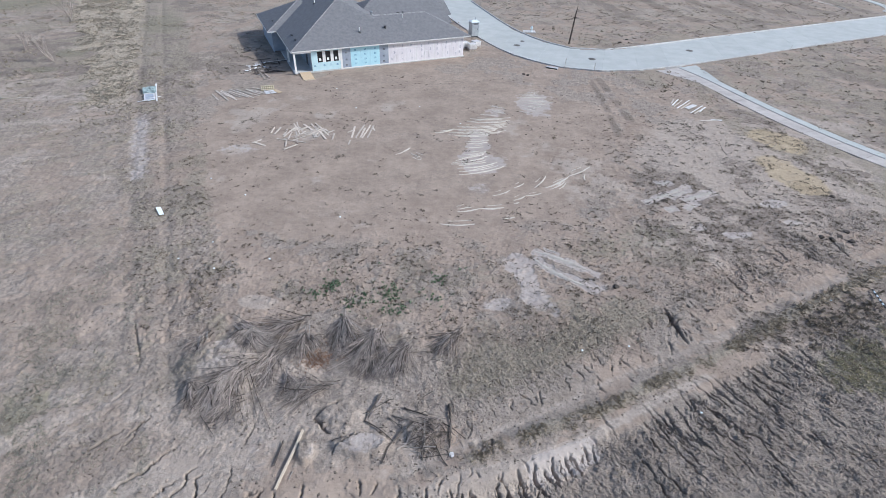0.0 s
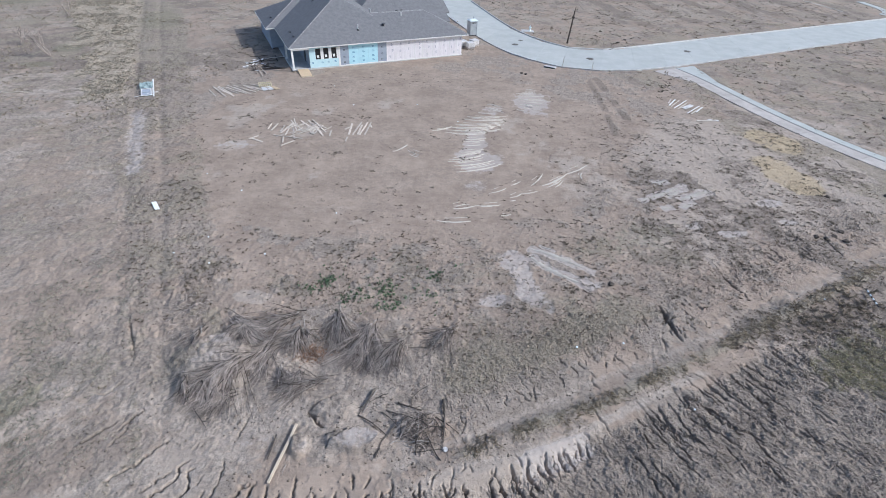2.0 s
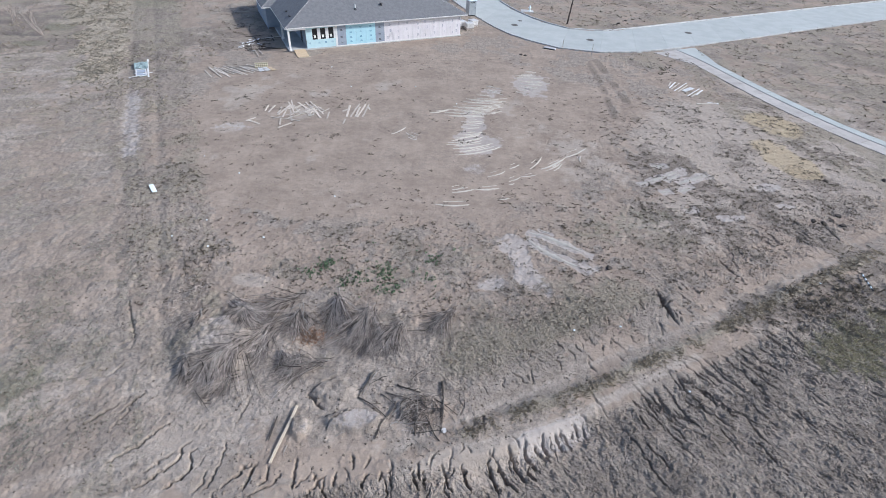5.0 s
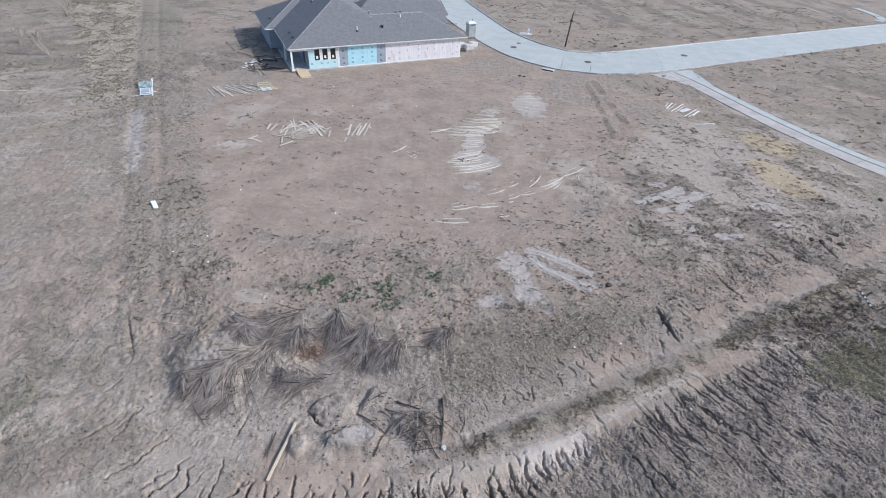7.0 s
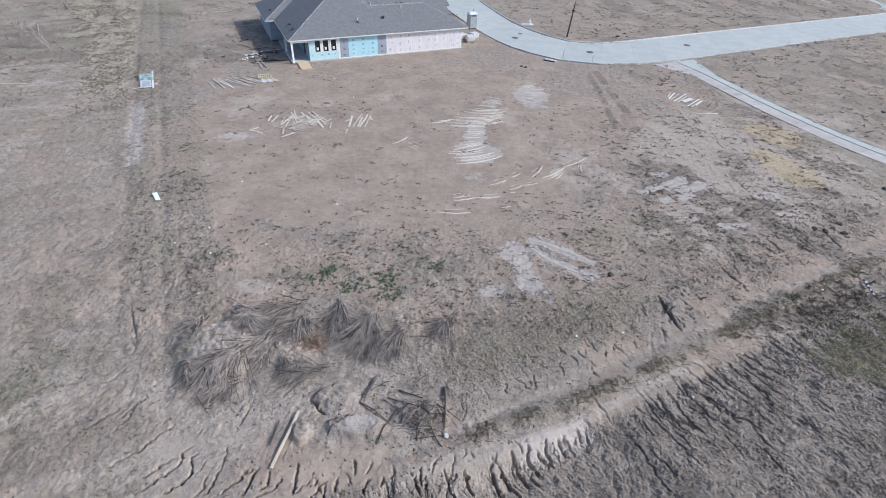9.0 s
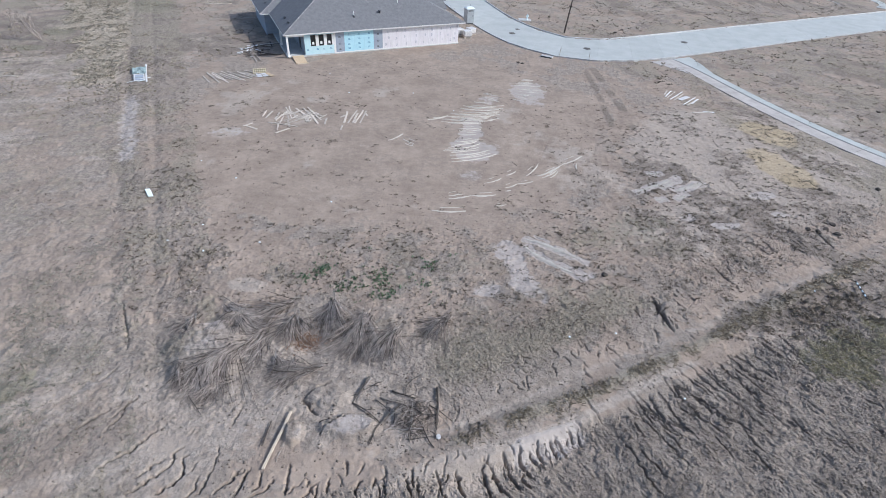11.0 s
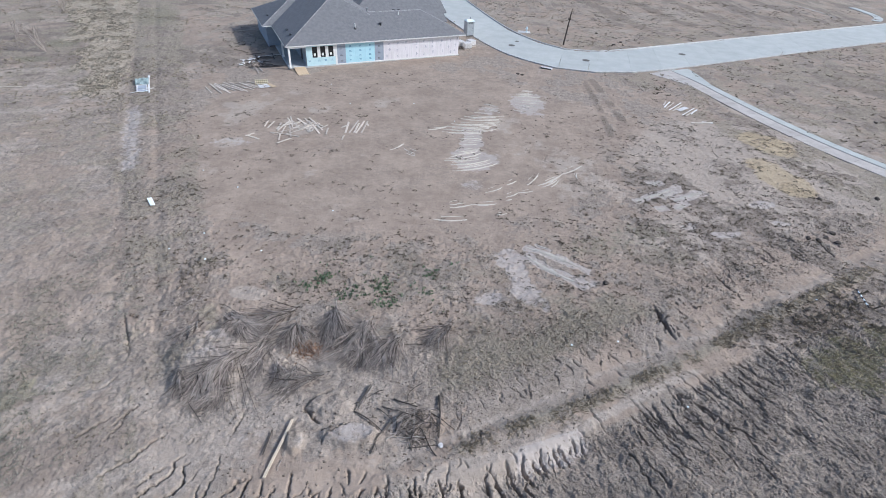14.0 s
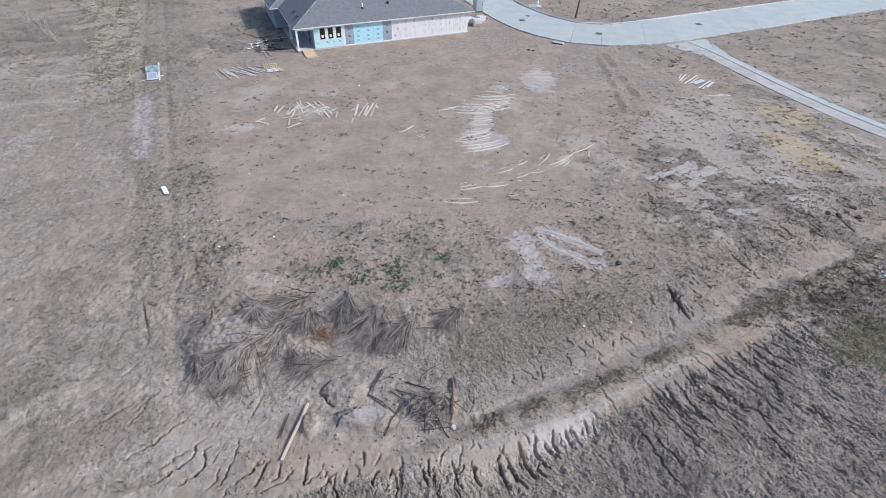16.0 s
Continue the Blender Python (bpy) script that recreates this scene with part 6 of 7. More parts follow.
WHEELED += [(11.4, 38.9, 40, 2.7), (9.2, 36.4, 45, 2.2), (9.5, 36.3, 56, 1.5), (6.0, 36.1, 42, 1.2), (4.6, 34.9, 35, 2.2), (11.6, 37.7, -97, 1.2), (-3.8, 41.6, 52, 2.1), (-2.5, 40.7, -37, 1.7), (-2.4, 40.1, -25, 1.2)]
rows = []
for n, (x, y, turn, size) in enumerate(WHEELED):
    rows.append((x, y, turn, size, 0.32 if n in (0, 1, 3, 9, 10) else 0.22, 0.05 * size))
    rows.append((x + r.uniform(-0.3, 0.3), y + r.uniform(0.2, 0.4), turn + r.uniform(-5, 5), size * r.uniform(0.3, 0.7), 0.1, 0.0))
clay_marks("wheel_marks", "pale curved wheel marks pressed into the soil", rows, None, 0.03, False)
TYRES = [(30.6, 45.6, 48, 2.4), (31.0, 45.2, 46, 2.9), (30.4, 42.4, -24, 1.1), (32.8, 43.6, 42, 4.2), (32.9, 44.4, 41, 3.5), (32.5, 41.7, 32, 2.0), (34.2, 45.9, 26, 2.2), (31.5, 47.4, 23, 1.7), (31.7, 46.4, 38, 3.5), (23.8, 60.8, -85, 3.1), (26.2, 61.3, -71, 3.3), (27.2, 61.8, -77, 3.3)]
TYRES += [(25.2, 62.9, -34, 1.5), (28.7, 60.3, -101, 2.7), (31.6, 50.6, -18, 1.9), (33.2, 50.3, -32, 1.2), (25.1, 46.8, -56, 1.4), (27.5, 51.0, 20, 2.3), (35.8, 42.5, -96, 1.8), (35.8, 41.4, -67, 1.0), (31.0, 53.8, 164, 1.1), (25.7, 43.7, -94, 1.6)]
clay_marks("tyre_marks", "dark ribs of turned clay left by tyres near the alley", [(x, y, turn, size, 0.14, 0.05 * size) for x, y, turn, size in TYRES], M_GROUND_CLOD, 0.03)
clay_marks("trench_spoil", "pale ridge of spoil across the lot beyond the street", [(75.6, 116.5, 105, 14.0, 0.5, 0.3)], None, 0.12, False)
rows = []
for x, y, turn, size, wd, bend in RUTS:
    rows.append((x, y, turn, 0.9 * size, 0.7 * wd, bend))
clay_marks("rut_silt", "broad pale silt streaks left in wheel ruts", rows, M_SILT, 0.03, False)


# ---- brush ----
def stems(name, pts, radii, material, label, parent):
    """Thin three-sided stems: pts (n, m, 3), radii (n, m)."""
    n, m, _ = pts.shape
    way = np.gradient(pts, axis=1)
    way /= np.linalg.norm(way, axis=2, keepdims=True) + 1e-9
    a = np.cross(way, np.array([0.31, 0.17, 0.93]))
    a /= np.linalg.norm(a, axis=2, keepdims=True) + 1e-9
    b = np.cross(way, a)
    ring = np.stack([pts + (a * math.cos(k) + b * math.sin(k)) * radii[..., None] for k in (0.0, 2.094, 4.189)], 2)
    base = (np.arange(n)[:, None] * m + np.arange(m - 1)).reshape(-1, 1) * 3
    quads = np.concatenate([base + np.array([[k, (k + 1) % 3, 3 + (k + 1) % 3, 3 + k]]) for k in range(3)])
    return part(name, array_mesh(name, ring.reshape(-1, 3), quads, material), None, parent, label)


def sheaf_stems(g, butt, tip, wide, tall, n, thick, low=0.0, high=1.0, reach=1.08, tail=0.2, loose=1.0):
    """Stems of a cut sheaf: bound narrow at the butt, domed, fanned out and drooping at the tip, many of them askew."""
    butt, tip = np.array(butt), np.array(tip)
    size = np.linalg.norm(tip - butt)
    d = (tip - butt) / size
    o = np.array([-d[1], d[0]])
    m = 6
    u = np.clip(g.normal(0, 0.55, n), -1.4, 1.4)
    s0 = g.uniform(-tail, 0.7, n)
    s1 = np.minimum(s0 + g.uniform(0.35, 0.9, n), reach * g.uniform(0.75, 1.1, n))
    s = s0[:, None] + (s1 - s0)[:, None] * np.linspace(0, 1, m)
    askew = np.where(g.random(n) < 0.2, np.clip(g.normal(0, 0.9, n), -1.2, 1.2), g.normal(0, 0.22, n)) * loose
    bend = g.normal(0, 0.16, n) * loose
    f = np.linspace(0, 1, m)[None]
    across = u[:, None] * wide * (0.5 + 0.5 * smooth(s, 0.0, 0.9)) + ((askew[:, None] * f + bend[:, None] * f**2) * np.abs(s1 - s0)[:, None] * size) + np.cumsum(g.normal(0, 0.03, (n, m)), 1)
    x = butt[0] + d[0] * s * size + o[0] * across
    y = butt[1] + d[1] * s * size + o[1] * across
    dome = np.clip(1 - 0.5 * u**2, 0.1, 1)[:, None] * (0.55 + 0.45 * smooth(s, -0.2, 0.3)) * (1 - 0.9 * smooth(s, 0.3, 1.1))
    z = height(x, y) + 0.015 + tall * dome * (low + (high - low) * g.random(n) ** 0.7)[:, None] + np.abs(g.normal(0, 0.02, (n, m)))
    z[:, 0] += tall * 0.35 * g.random(n) * (s0 < 0.1)
    rad = thick * g.uniform(0.5, 1.3, n)[:, None] * np.linspace(1.0, 0.4, m)
    return np.stack([x, y, z], -1), rad


def brush_pile(butt, tip, wide, tall, n, seed, branches=5, label="sheaf of dead grey brush lying on churned soil"):
    """A sheaf of cut brush: inner twigs coloured dark as shade, a dense coat of thin twigs and some thicker branches.
    """
    g = np.random.default_rng(seed)
    t = thing("brush_pile", None, None, label, "brush pile", "dead brush piles")
    tall = 0.65 * tall
    stems("undergrowth", *sheaf_stems(g, butt, tip, wide * 0.85, tall * 0.7, n // 2, 0.015, 0.0, 0.6, 0.9), M_BRUSHSHADE, "dark shaded twigs inside the sheaf", t)
    stems("twig_coat", *sheaf_stems(g, butt, tip, wide, tall, int(0.8 * n), 0.015, 0.25, 1.0, 1.1), M_TWIG, "coat of thin grey twigs", t)
    for k in range(branches + 4):
        pts, rad = sheaf_stems(g, butt, tip, wide * 0.9, tall * 1.2, 1, 0.024, 0.7, 1.15, 0.95, 0.45, 0.9)
        stems("branch", pts, rad, M_BRANCH if k % 2 else M_PALETWIG, "", t)


# a darker copy of the twigs that paints the shade between stems
M_BRUSHSHADE = surface("painted_brush_shade", (0.06, 0.052, 0.046), (0.15, 0.13, 0.116), 2, 30, 0.9, 0.3, vary=0.4, island=True)
M_PALETWIG = surface("bleached_twig", (0.26, 0.235, 0.215), (0.42, 0.385, 0.35), 2, 30, 0.9, 0.3, vary=0.3, island=True)
PILES = [
    ((-5.3, 20.1), (-4.95, 17.9), 0.62, 0.50, 330, 7), ((-3.5, 19.1), (-4.1, 16.7), 0.85, 0.50, 420, 9), ((-1.85, 18.3), (-2.85, 16.6), 0.75, 0.42, 330, 8), ((-2.8, 18.1), (-4.5, 17.1), 0.55, 0.40, 200, 4),
    ((0.9, 19.4), (-0.3, 18.1), 0.42, 0.42, 190, 6), ((-7.3, 18.9), (-7.5, 17.3), 0.48, 0.45, 220, 5), ((-6.9, 18.9), (-6.2, 18.3), 0.30, 0.30, 80, 3), ((-7.9, 20.0), (-9.7, 18.8), 0.50, 0.35, 220, 6)]
PILES += [
    ((-10.8, 19.5), (-8.8, 17.9), 0.70, 0.28, 260, 4), ((-10.2, 19.1), (-10.8, 18.2), 0.50, 0.38, 160, 5), ((-12.5, 18.6), (-12.9, 17.4), 0.42, 0.24, 100, 4), ((-8.6, 17.7), (-9.3, 15.6), 0.85, 0.12, 220, 2),
    ((-9.75, 16.2), (-10.75, 13.8), 0.78, 0.34, 480, 6), ((-10.4, 15.7), (-10.95, 13.9), 0.50, 0.36, 220, 4), ((-9.6, 14.6), (-10.9, 13.7), 0.45, 0.22, 140, 3), ((-5.6, 15.6), (-7.6, 15.0), 0.42, 0.42, 190, 9)]
PILES += [((-6.5, 16.1), (-6.95, 14.6), 0.45, 0.40, 140, 5), ((-7.4, 16.2), (-6.6, 15.2), 0.40, 0.36, 110, 3), ((-11.7, 15.2), (-11.3, 13.9), 0.30, 0.20, 70, 3)]
for k, (butt, tip, wide, tall, n, br) in enumerate(PILES):
    brush_pile(butt, tip, wide, tall, n, 100 + k, br)
brush_pile((-22.2, 62.2), (-23.9, 61.2), 0.6, 0.3, 90, 140, 5, "low tangle of dead brush in the shade of the house")
brush_pile((-23.0, 60.6), (-21.8, 61.8), 0.5, 0.3, 70, 141, 4, "low tangle of dead brush in the shade of the house")


def crossing(g, x, y, rx, ry, tall, n, ln, thick):
    """Sticks that lie across one another in a low dome."""
    q, a = np.sqrt(g.random(n)), g.uniform(0, 2 * np.pi, n)
    cx, cy = x + rx * q * np.cos(a), y + ry * q * np.sin(a)
    turn = g.uniform(0, np.pi, n)[:, None] + np.cumsum(g.normal(0, 0.22, (n, 5)), 1)
    s = np.linspace(-0.5, 0.5, 5) * (ln * g.uniform(0.4, 1.3, n))[:, None]
    px, py = cx[:, None] + s * np.cos(turn), cy[:, None] + s * np.sin(turn)
    ground_z = height(px, py)
    z = ground_z + 0.02 + tall * ((1 - q**2) * g.random(n))[:, None] * (1 - 1.2 * np.abs(s)).clip(0.1) + g.normal(0, 0.12, n)[:, None] * s
    return np.stack([px, py, np.maximum(z, ground_z + 0.012)], -1), thick * g.uniform(0.6, 1.3, (n, 1)) * np.linspace(1, 0.5, 5)


def tangle(x, y, rx, ry, tall, n, seed):
    """A loose heap of crossing sticks."""
    g = np.random.default_rng(seed)
    t = thing("stick_heap", None, None, "loose heap of dark dead sticks above the path", "brush pile", "dead brush piles")
    stems("twig_coat", *crossing(g, x, y, rx, ry, tall, n, 0.85, 0.014), M_TWIG, "loose thin grey twigs", t)
    # the lower twigs carry the heap's inner shade in their colour
    stems("undergrowth", *crossing(g, x, y, rx * 0.8, ry * 0.8, tall, n, 0.8, 0.012), M_BRUSHSHADE, "dark twigs deep in the heap", t)
    for k in range(n // 6):
        stems("branch", *crossing(g, x, y, rx, ry, tall, 1, 1.5, 0.028), M_BRANCH if k % 3 else M_PALETWIG, "", t)


tangle(-0.3, 13.2, 1.15, 1.0, 0.34, 85, 150)
g = np.random.default_rng(152)
litter = [crossing(g, *row) for row in ((-6.0, 17.8, 5.6, 2.0, 0.02, 420, 0.4, 0.008), (-10.6, 17.0, 2.4, 2.6, 0.03, 420, 0.4, 0.009), (-0.5, 13.4, 3.0, 1.8, 0.02, 160, 0.4, 0.009), (-8.6, 15.4, 3.2, 2.0, 0.02, 200, 0.35, 0.008), (2.3, 12.75, 0.35, 0.2, 0.1, 12, 0.4, 0.012), (-21.7, 31.1, 0.9, 0.9, 0.02, 70, 0.4, 0.012), (-21.2, 28.2, 1.3, 1.0, 0.02, 60, 0.4, 0.012), (-13.6, 19.9, 1.2, 1.8, 0.03, 160, 0.5, 0.011))]
mat = thing("twig_litter", None, None, "loose grey twigs strewn between the brush piles", "twigs", kind="stuff")
stems("twigs", np.concatenate([p for p, _ in litter]), np.concatenate([q for _, q in litter]), M_TWIG, "", mat)


def dead_limb(x0, y0, x1, y1, rad, seed, material, rise=0.06):
    r = random.Random(seed)
    size, turn = math.hypot(x1 - x0, y1 - y0), math.degrees(math.atan2(y1 - y0, x1 - x0))
    pale = material is M_PALETWIG
    t = thing("fallen_branch", None, None, ("bleached" if pale else "dark") + " dead branch lying across the churned soil", "branch", "fallen branches")
    n = 7
    c, s = math.cos(radians(turn)), math.sin(radians(turn))
    pts, bend = [], r.uniform(-0.05, 0.05) * size
    for k in range(n + 1):
        q, o = size * k / n, bend * math.sin(math.pi * k / n) + 0.02 * size * r.uniform(-0.5, 0.5)
        px, py = x0 + c * q - s * o, y0 + s * q + c * o
        pts.append((px, py, on_ground(px, py) + rad + rise * math.sin(math.pi * (k + 0.5) / (n + 1))))
    part("limb", tube(bmesh.new(), pts, [rad * (1 - 0.07 * k) for k in range(n + 1)], 6), material, t)
    for k in ((3, 5) if size > 1.2 else (4,)):
        q = Vector(pts[k])
        side = r.choice((-1, 1))
        e1, e2 = Vector((c * 0.10 - s * 0.08 * side, s * 0.10 + c * 0.08 * side, 0.03)) * size, Vector((c * 0.18 - s * 0.16 * side, s * 0.18 + c * 0.16 * side, 0.02)) * size
        part("side_shoot", tube(bmesh.new(), [tuple(q), tuple(q + e1), tuple(q + e2)], [rad * 0.5, rad * 0.35, rad * 0.15], 5), material, t)


BRANCHES = [(-2.74, 15.37, -3.29, 13.93, 0.05), (-2.09, 15.11, -2.88, 14.61, 0.022), (-3.32, 13.87, -1.85, 12.8, 0.042), (-1.59, 13.37, -2.29, 11.77, 0.045), (-0.26, 15.62, -0.9, 14.99, 0.022), (-0.9, 14.99, -0.91, 14.48, 0.018), (0.57, 14.89, 0.64, 13.85, 0.06), (0.64, 13.85, 0.6, 12.65, 0.05),
         (-1.57, 14.62, -0.43, 14.23, 0.05), (-2.04, 14.2, -0.95, 13.77, 0.045), (-10.73, 15.94, -11.26, 15.03, 0.03), (-2.26, 14.08, -1.46, 13.33, 0.026)]
BRANCHES += [(0.23, 13.83, 1.31, 13.15, 0.03), (-0.21, 11.54, 0.05, 11.37, 0.018), (-10.1, 16.43, -11.28, 14.26, 0.028), (-0.4, 18.15, -1.75, 18.0, 0.018), (-4.6, 12.75, -4.2, 12.95, 0.02), (-10.9, 13.9, -9.9, 12.9, 0.028)]
for k, row in enumerate(BRANCHES):
    dead_limb(*row, 300 + k, M_BRANCH)
for k, row in enumerate(((-2.62, 15.3, -3.14, 14.0, 0.03), (-0.56, 14.11, -0.52, 12.56, 0.03), (0.7, 12.82, 1.23, 13.14, 0.02), (-10.15, 16.5, -11.2, 14.6, 0.02), (-4.0, 11.85, -3.6, 12.05, 0.016), (-5.6, 15.7, -4.9, 15.95, 0.022), (-5.7, 15.5, -5.0, 15.55, 0.02), (-5.96, 11.34, -6.0, 10.85, 0.018), (-2.5, 19.6, -3.2, 18.3, 0.018), (-1.9, 19.0, -1.5, 18.1, 0.018), (7.2, 18.9, 7.25, 18.2, 0.016), (4.2, 12.3, 4.4, 12.2, 0.012))):
    dead_limb(*row, 340 + k, M_PALETWIG)


def bare_tree(x, y, tall, seed, label, lean=(0.15, 0.1)):
    """A leafless sapling: tapered stems that fork three times."""
    r = random.Random(seed)
    t = thing("bare_sapling", None, None, label, "sapling", "bare saplings", m=pose(x, y, on_ground(x, y) - 0.03))

    def fork(p, way, ln, rad, depth, bm):
        q = p + way * ln
        midp = p + way * ln * 0.5 + Vector((r.gauss(0, 0.04), r.gauss(0, 0.04), 0)) * ln
        tube(bm, [tuple(p), tuple(midp), tuple(q)], [rad, rad * 0.85, rad * 0.65], 5, False)
        if depth:
            for _ in range(3 if depth > 1 else 4):
                w_ = (way + Vector((r.gauss(0, 0.45), r.gauss(0, 0.45), r.gauss(0.1, 0.25)))).normalized()
                fork(q, w_, ln * r.uniform(0.5, 0.8), rad * 0.55, depth - 1, bm)

    for k in range(4):
        bm = bmesh.new()
        fork(Vector((0, 0, 0)), Vector((r.gauss(lean[0], 0.35), r.gauss(lean[1], 0.3), 1)).normalized(), tall * 0.36, 0.055, 3, bm)
        part("stem", bm, M_TWIG if seed % 2 else M_BRANCH, t)


bare_tree(-48.2, 62.4, 3.8, 41, "bare grey sapling in dry grass casting a long shadow", (-0.3, 0.1))
bare_tree(-57.7, 81.5, 4.2, 43, "taller bare grey sapling in dry grass", (-0.3, 0.1))
bare_tree(-64.0, 70.0, 3.2, 45, "bare grey sapling at the grass edge")
bare_tree(-54.5, 66.5, 2.6, 47, "low bare grey sapling in dry grass")


# ---- growth and clods, past counting ----
def scatter(n, x0, x1, y0, y1, chance, seed, near=0.0):
    """Random places in a box, kept with the chance that the land gives; near: how much denser towards small y."""
    g = np.random.default_rng(seed)
    x, y = g.uniform(x0, x1, n), y0 + (y1 - y0) * g.random(n) ** (1 + near)
    keep = g.random(n) < chance(x, y)
    return x[keep], y[keep], g


def tufts(name, label, material, x, y, g, blades, size, wide, flop=0.7, lie=1.0):
    """Clumps of thin blades, each a bent pair of triangles."""
    k = len(x)
    z = height(x, y)
    cx, cy, cz = (np.repeat(a, blades) for a in (x, y, z))
    s = np.repeat(g.uniform(0.5, 1.3, k), blades) * size * g.uniform(0.6, 1.2, k * blades)
    a = g.uniform(0, 2 * np.pi, k * blades)
    out = s * flop * g.uniform(0.3, 1.2, k * blades)
    bx, by = cx + g.normal(0, 0.35, k * blades) * s, cy + g.normal(0, 0.35, k * blades) * s
    ox, oy = np.cos(a), np.sin(a)
    w2 = s * wide * 0.5
    p0 = np.stack([bx - oy * w2, by + ox * w2, cz - 0.02], -1)
    p1 = np.stack([bx + oy * w2, by - ox * w2, cz - 0.02], -1)
    p2 = np.stack([bx + ox * out * 0.5 - oy * w2 * 0.7, by + oy * out * 0.5 + ox * w2 * 0.7, cz + 0.01 + s * 0.6 * lie], -1)
    p3 = np.stack([bx + ox * out, by + oy * out, cz + 0.01 + s * 0.75 * lie * g.uniform(0.4, 1, k * blades)], -1)
    verts = np.stack([p0, p1, p2, p3], 1).reshape(-1, 3)
    b = np.arange(k * blades)[:, None] * 4
    faces = np.concatenate([b + np.array([[0, 1, 2]]), b + np.array([[1, 3, 2]])], 0)
    return thing(name, array_mesh(name, verts, faces, material), None, label, "plants", kind="stuff")


def lumps(name, label, x, y, g, size, material=None):
    """Angular clods: squashed, jittered octahedra."""
    k = len(x)
    z = height(x, y)
    tpl = np.array([(1, 0, 0), (0, 1, 0), (-1, 0, 0), (0, -1, 0), (0, 0, 0.8), (0, 0, -0.5)], float)
    s = size * g.uniform(0.35, 1.0, k) ** 2 * 1.6
    a = g.uniform(0, 2 * np.pi, k)
    v_ = tpl[None] * (1 + g.normal(0, 0.28, (k, 6, 3))) * s[:, None, None] * np.stack([np.ones(k), g.uniform(0.5, 1, k), g.uniform(0.5, 1, k)], -1)[:, None]
    c, s_ = np.cos(a)[:, None], np.sin(a)[:, None]
    v_ = np.stack([v_[..., 0] * c - v_[..., 1] * s_ + x[:, None], v_[..., 0] * s_ + v_[..., 1] * c + y[:, None], v_[..., 2] + z[:, None]], -1)
    f = np.array([(0, 1, 4), (1, 2, 4), (2, 3, 4), (3, 0, 4), (1, 0, 5), (2, 1, 5), (3, 2, 5), (0, 3, 5)])
    faces = (np.arange(k)[:, None, None] * 6 + f[None]).reshape(-1, 3)
    return thing(name, array_mesh(name, v_.reshape(-1, 3), faces, material or M_CLOD), None, label, "clods", kind="stuff")


def thin(x, y, known=None):
    """Little grows on silt and on packed bare soil."""
    a, b, k = known or covers(x, y)
    return (1 - 0.9 * smooth(b[:, 1], 0.2, 0.5)) * (1 - 0.7 * smooth(k[:, 0], 0.3, 0.8) * (y < 36))


def chance_of(channel, group=0, low=0.15, high=0.7, most=1.0):
    def chance(x, y):
        all_three = covers(x, y)
        c = all_three[group][:, channel]
        return most * smooth(c, low, high) * thin(x, y, all_three) * (1 - road_mask(x, y)) * clear_of_house(x, y)
    return chance


def clear_of_house(x, y):
    hu, hv = (x + 16.48) * U[0] + (y - 61.74) * U[1], (x + 16.48) * V[0] + (y - 61.74) * V[1]
    return 1 - 1.0 * ((hu > -3.2) & (hu < 20.4) & (hv > -0.3) & (hv < 19.3))


def clumped(most, scale, low, high, shift):
    def chance(x, y):
        return most * smooth(fbm(x, y, scale, 4, shift), low, high) * thin(x, y) * (1 - road_mask(x, y)) * clear_of_house(x, y)
    return chance


x, y, g = scatter(150000, -40, 36, 9, 62, chance_of(0, 0, 0.25, 0.9, 0.5), 1, 0.35)
tufts("dry_grass", "dry straw-coloured grass tufts on the strip and field", M_DRYGRASS, x, y, g, 4, 0.10, 0.2)
x, y, g = scatter(90000, -38, 36, 9, 60, chance_of(2, 0, 0.2, 0.9, 0.4), 2, 0.35)
tufts("dark_weeds", "dark dead weeds scattered over the moist dark soil", M_WEED, x, y, g, 4, 0.09, 0.28, 0.9)
def rosettes(name, label, material, x, y, g, arms, size, rise=0.35):
    """Dead weeds pressed flat: thin arms that spread from one root."""
    k = len(x)
    z = height(x, y)
    cx, cy, cz = (np.repeat(v_, arms) for v_ in (x, y, z))
    s = np.repeat(size * g.uniform(0.45, 1.25, k), arms) * g.uniform(0.45, 1.1, k * arms)
    a = g.uniform(0, 2 * np.pi, k * arms)
    ox, oy, w2 = np.cos(a), np.sin(a), s * g.uniform(0.09, 0.16, k * arms)
    up = s * rise * g.uniform(0.4, 1.3, k * arms)
    p0 = np.stack([cx - oy * w2 * 0.4, cy + ox * w2 * 0.4, cz + 0.005], -1)
    p1 = np.stack([cx + oy * w2 * 0.4, cy - ox * w2 * 0.4, cz + 0.005], -1)
    p2 = np.stack([cx + ox * s * 0.6 - oy * w2, cy + oy * s * 0.6 + ox * w2, cz + up], -1)
    p3 = np.stack([cx + ox * s, cy + oy * s, cz + up * 0.7], -1)
    verts = np.stack([p0, p1, p2, p3], 1).reshape(-1, 3)
    b = np.arange(k * arms)[:, None] * 4
    faces = np.concatenate([b + np.array([[0, 1, 2]]), b + np.array([[1, 3, 2]])], 0)
    return thing(name, array_mesh(name, verts, faces, material), None, label, "plants", kind="stuff")


M_DEADWEED = surface("dead_weeds", (0.10, 0.08, 0.064), (0.20, 0.165, 0.133), 1, 9, 0.9, 0.1, vary=0.4, island=True, thin=0.3)


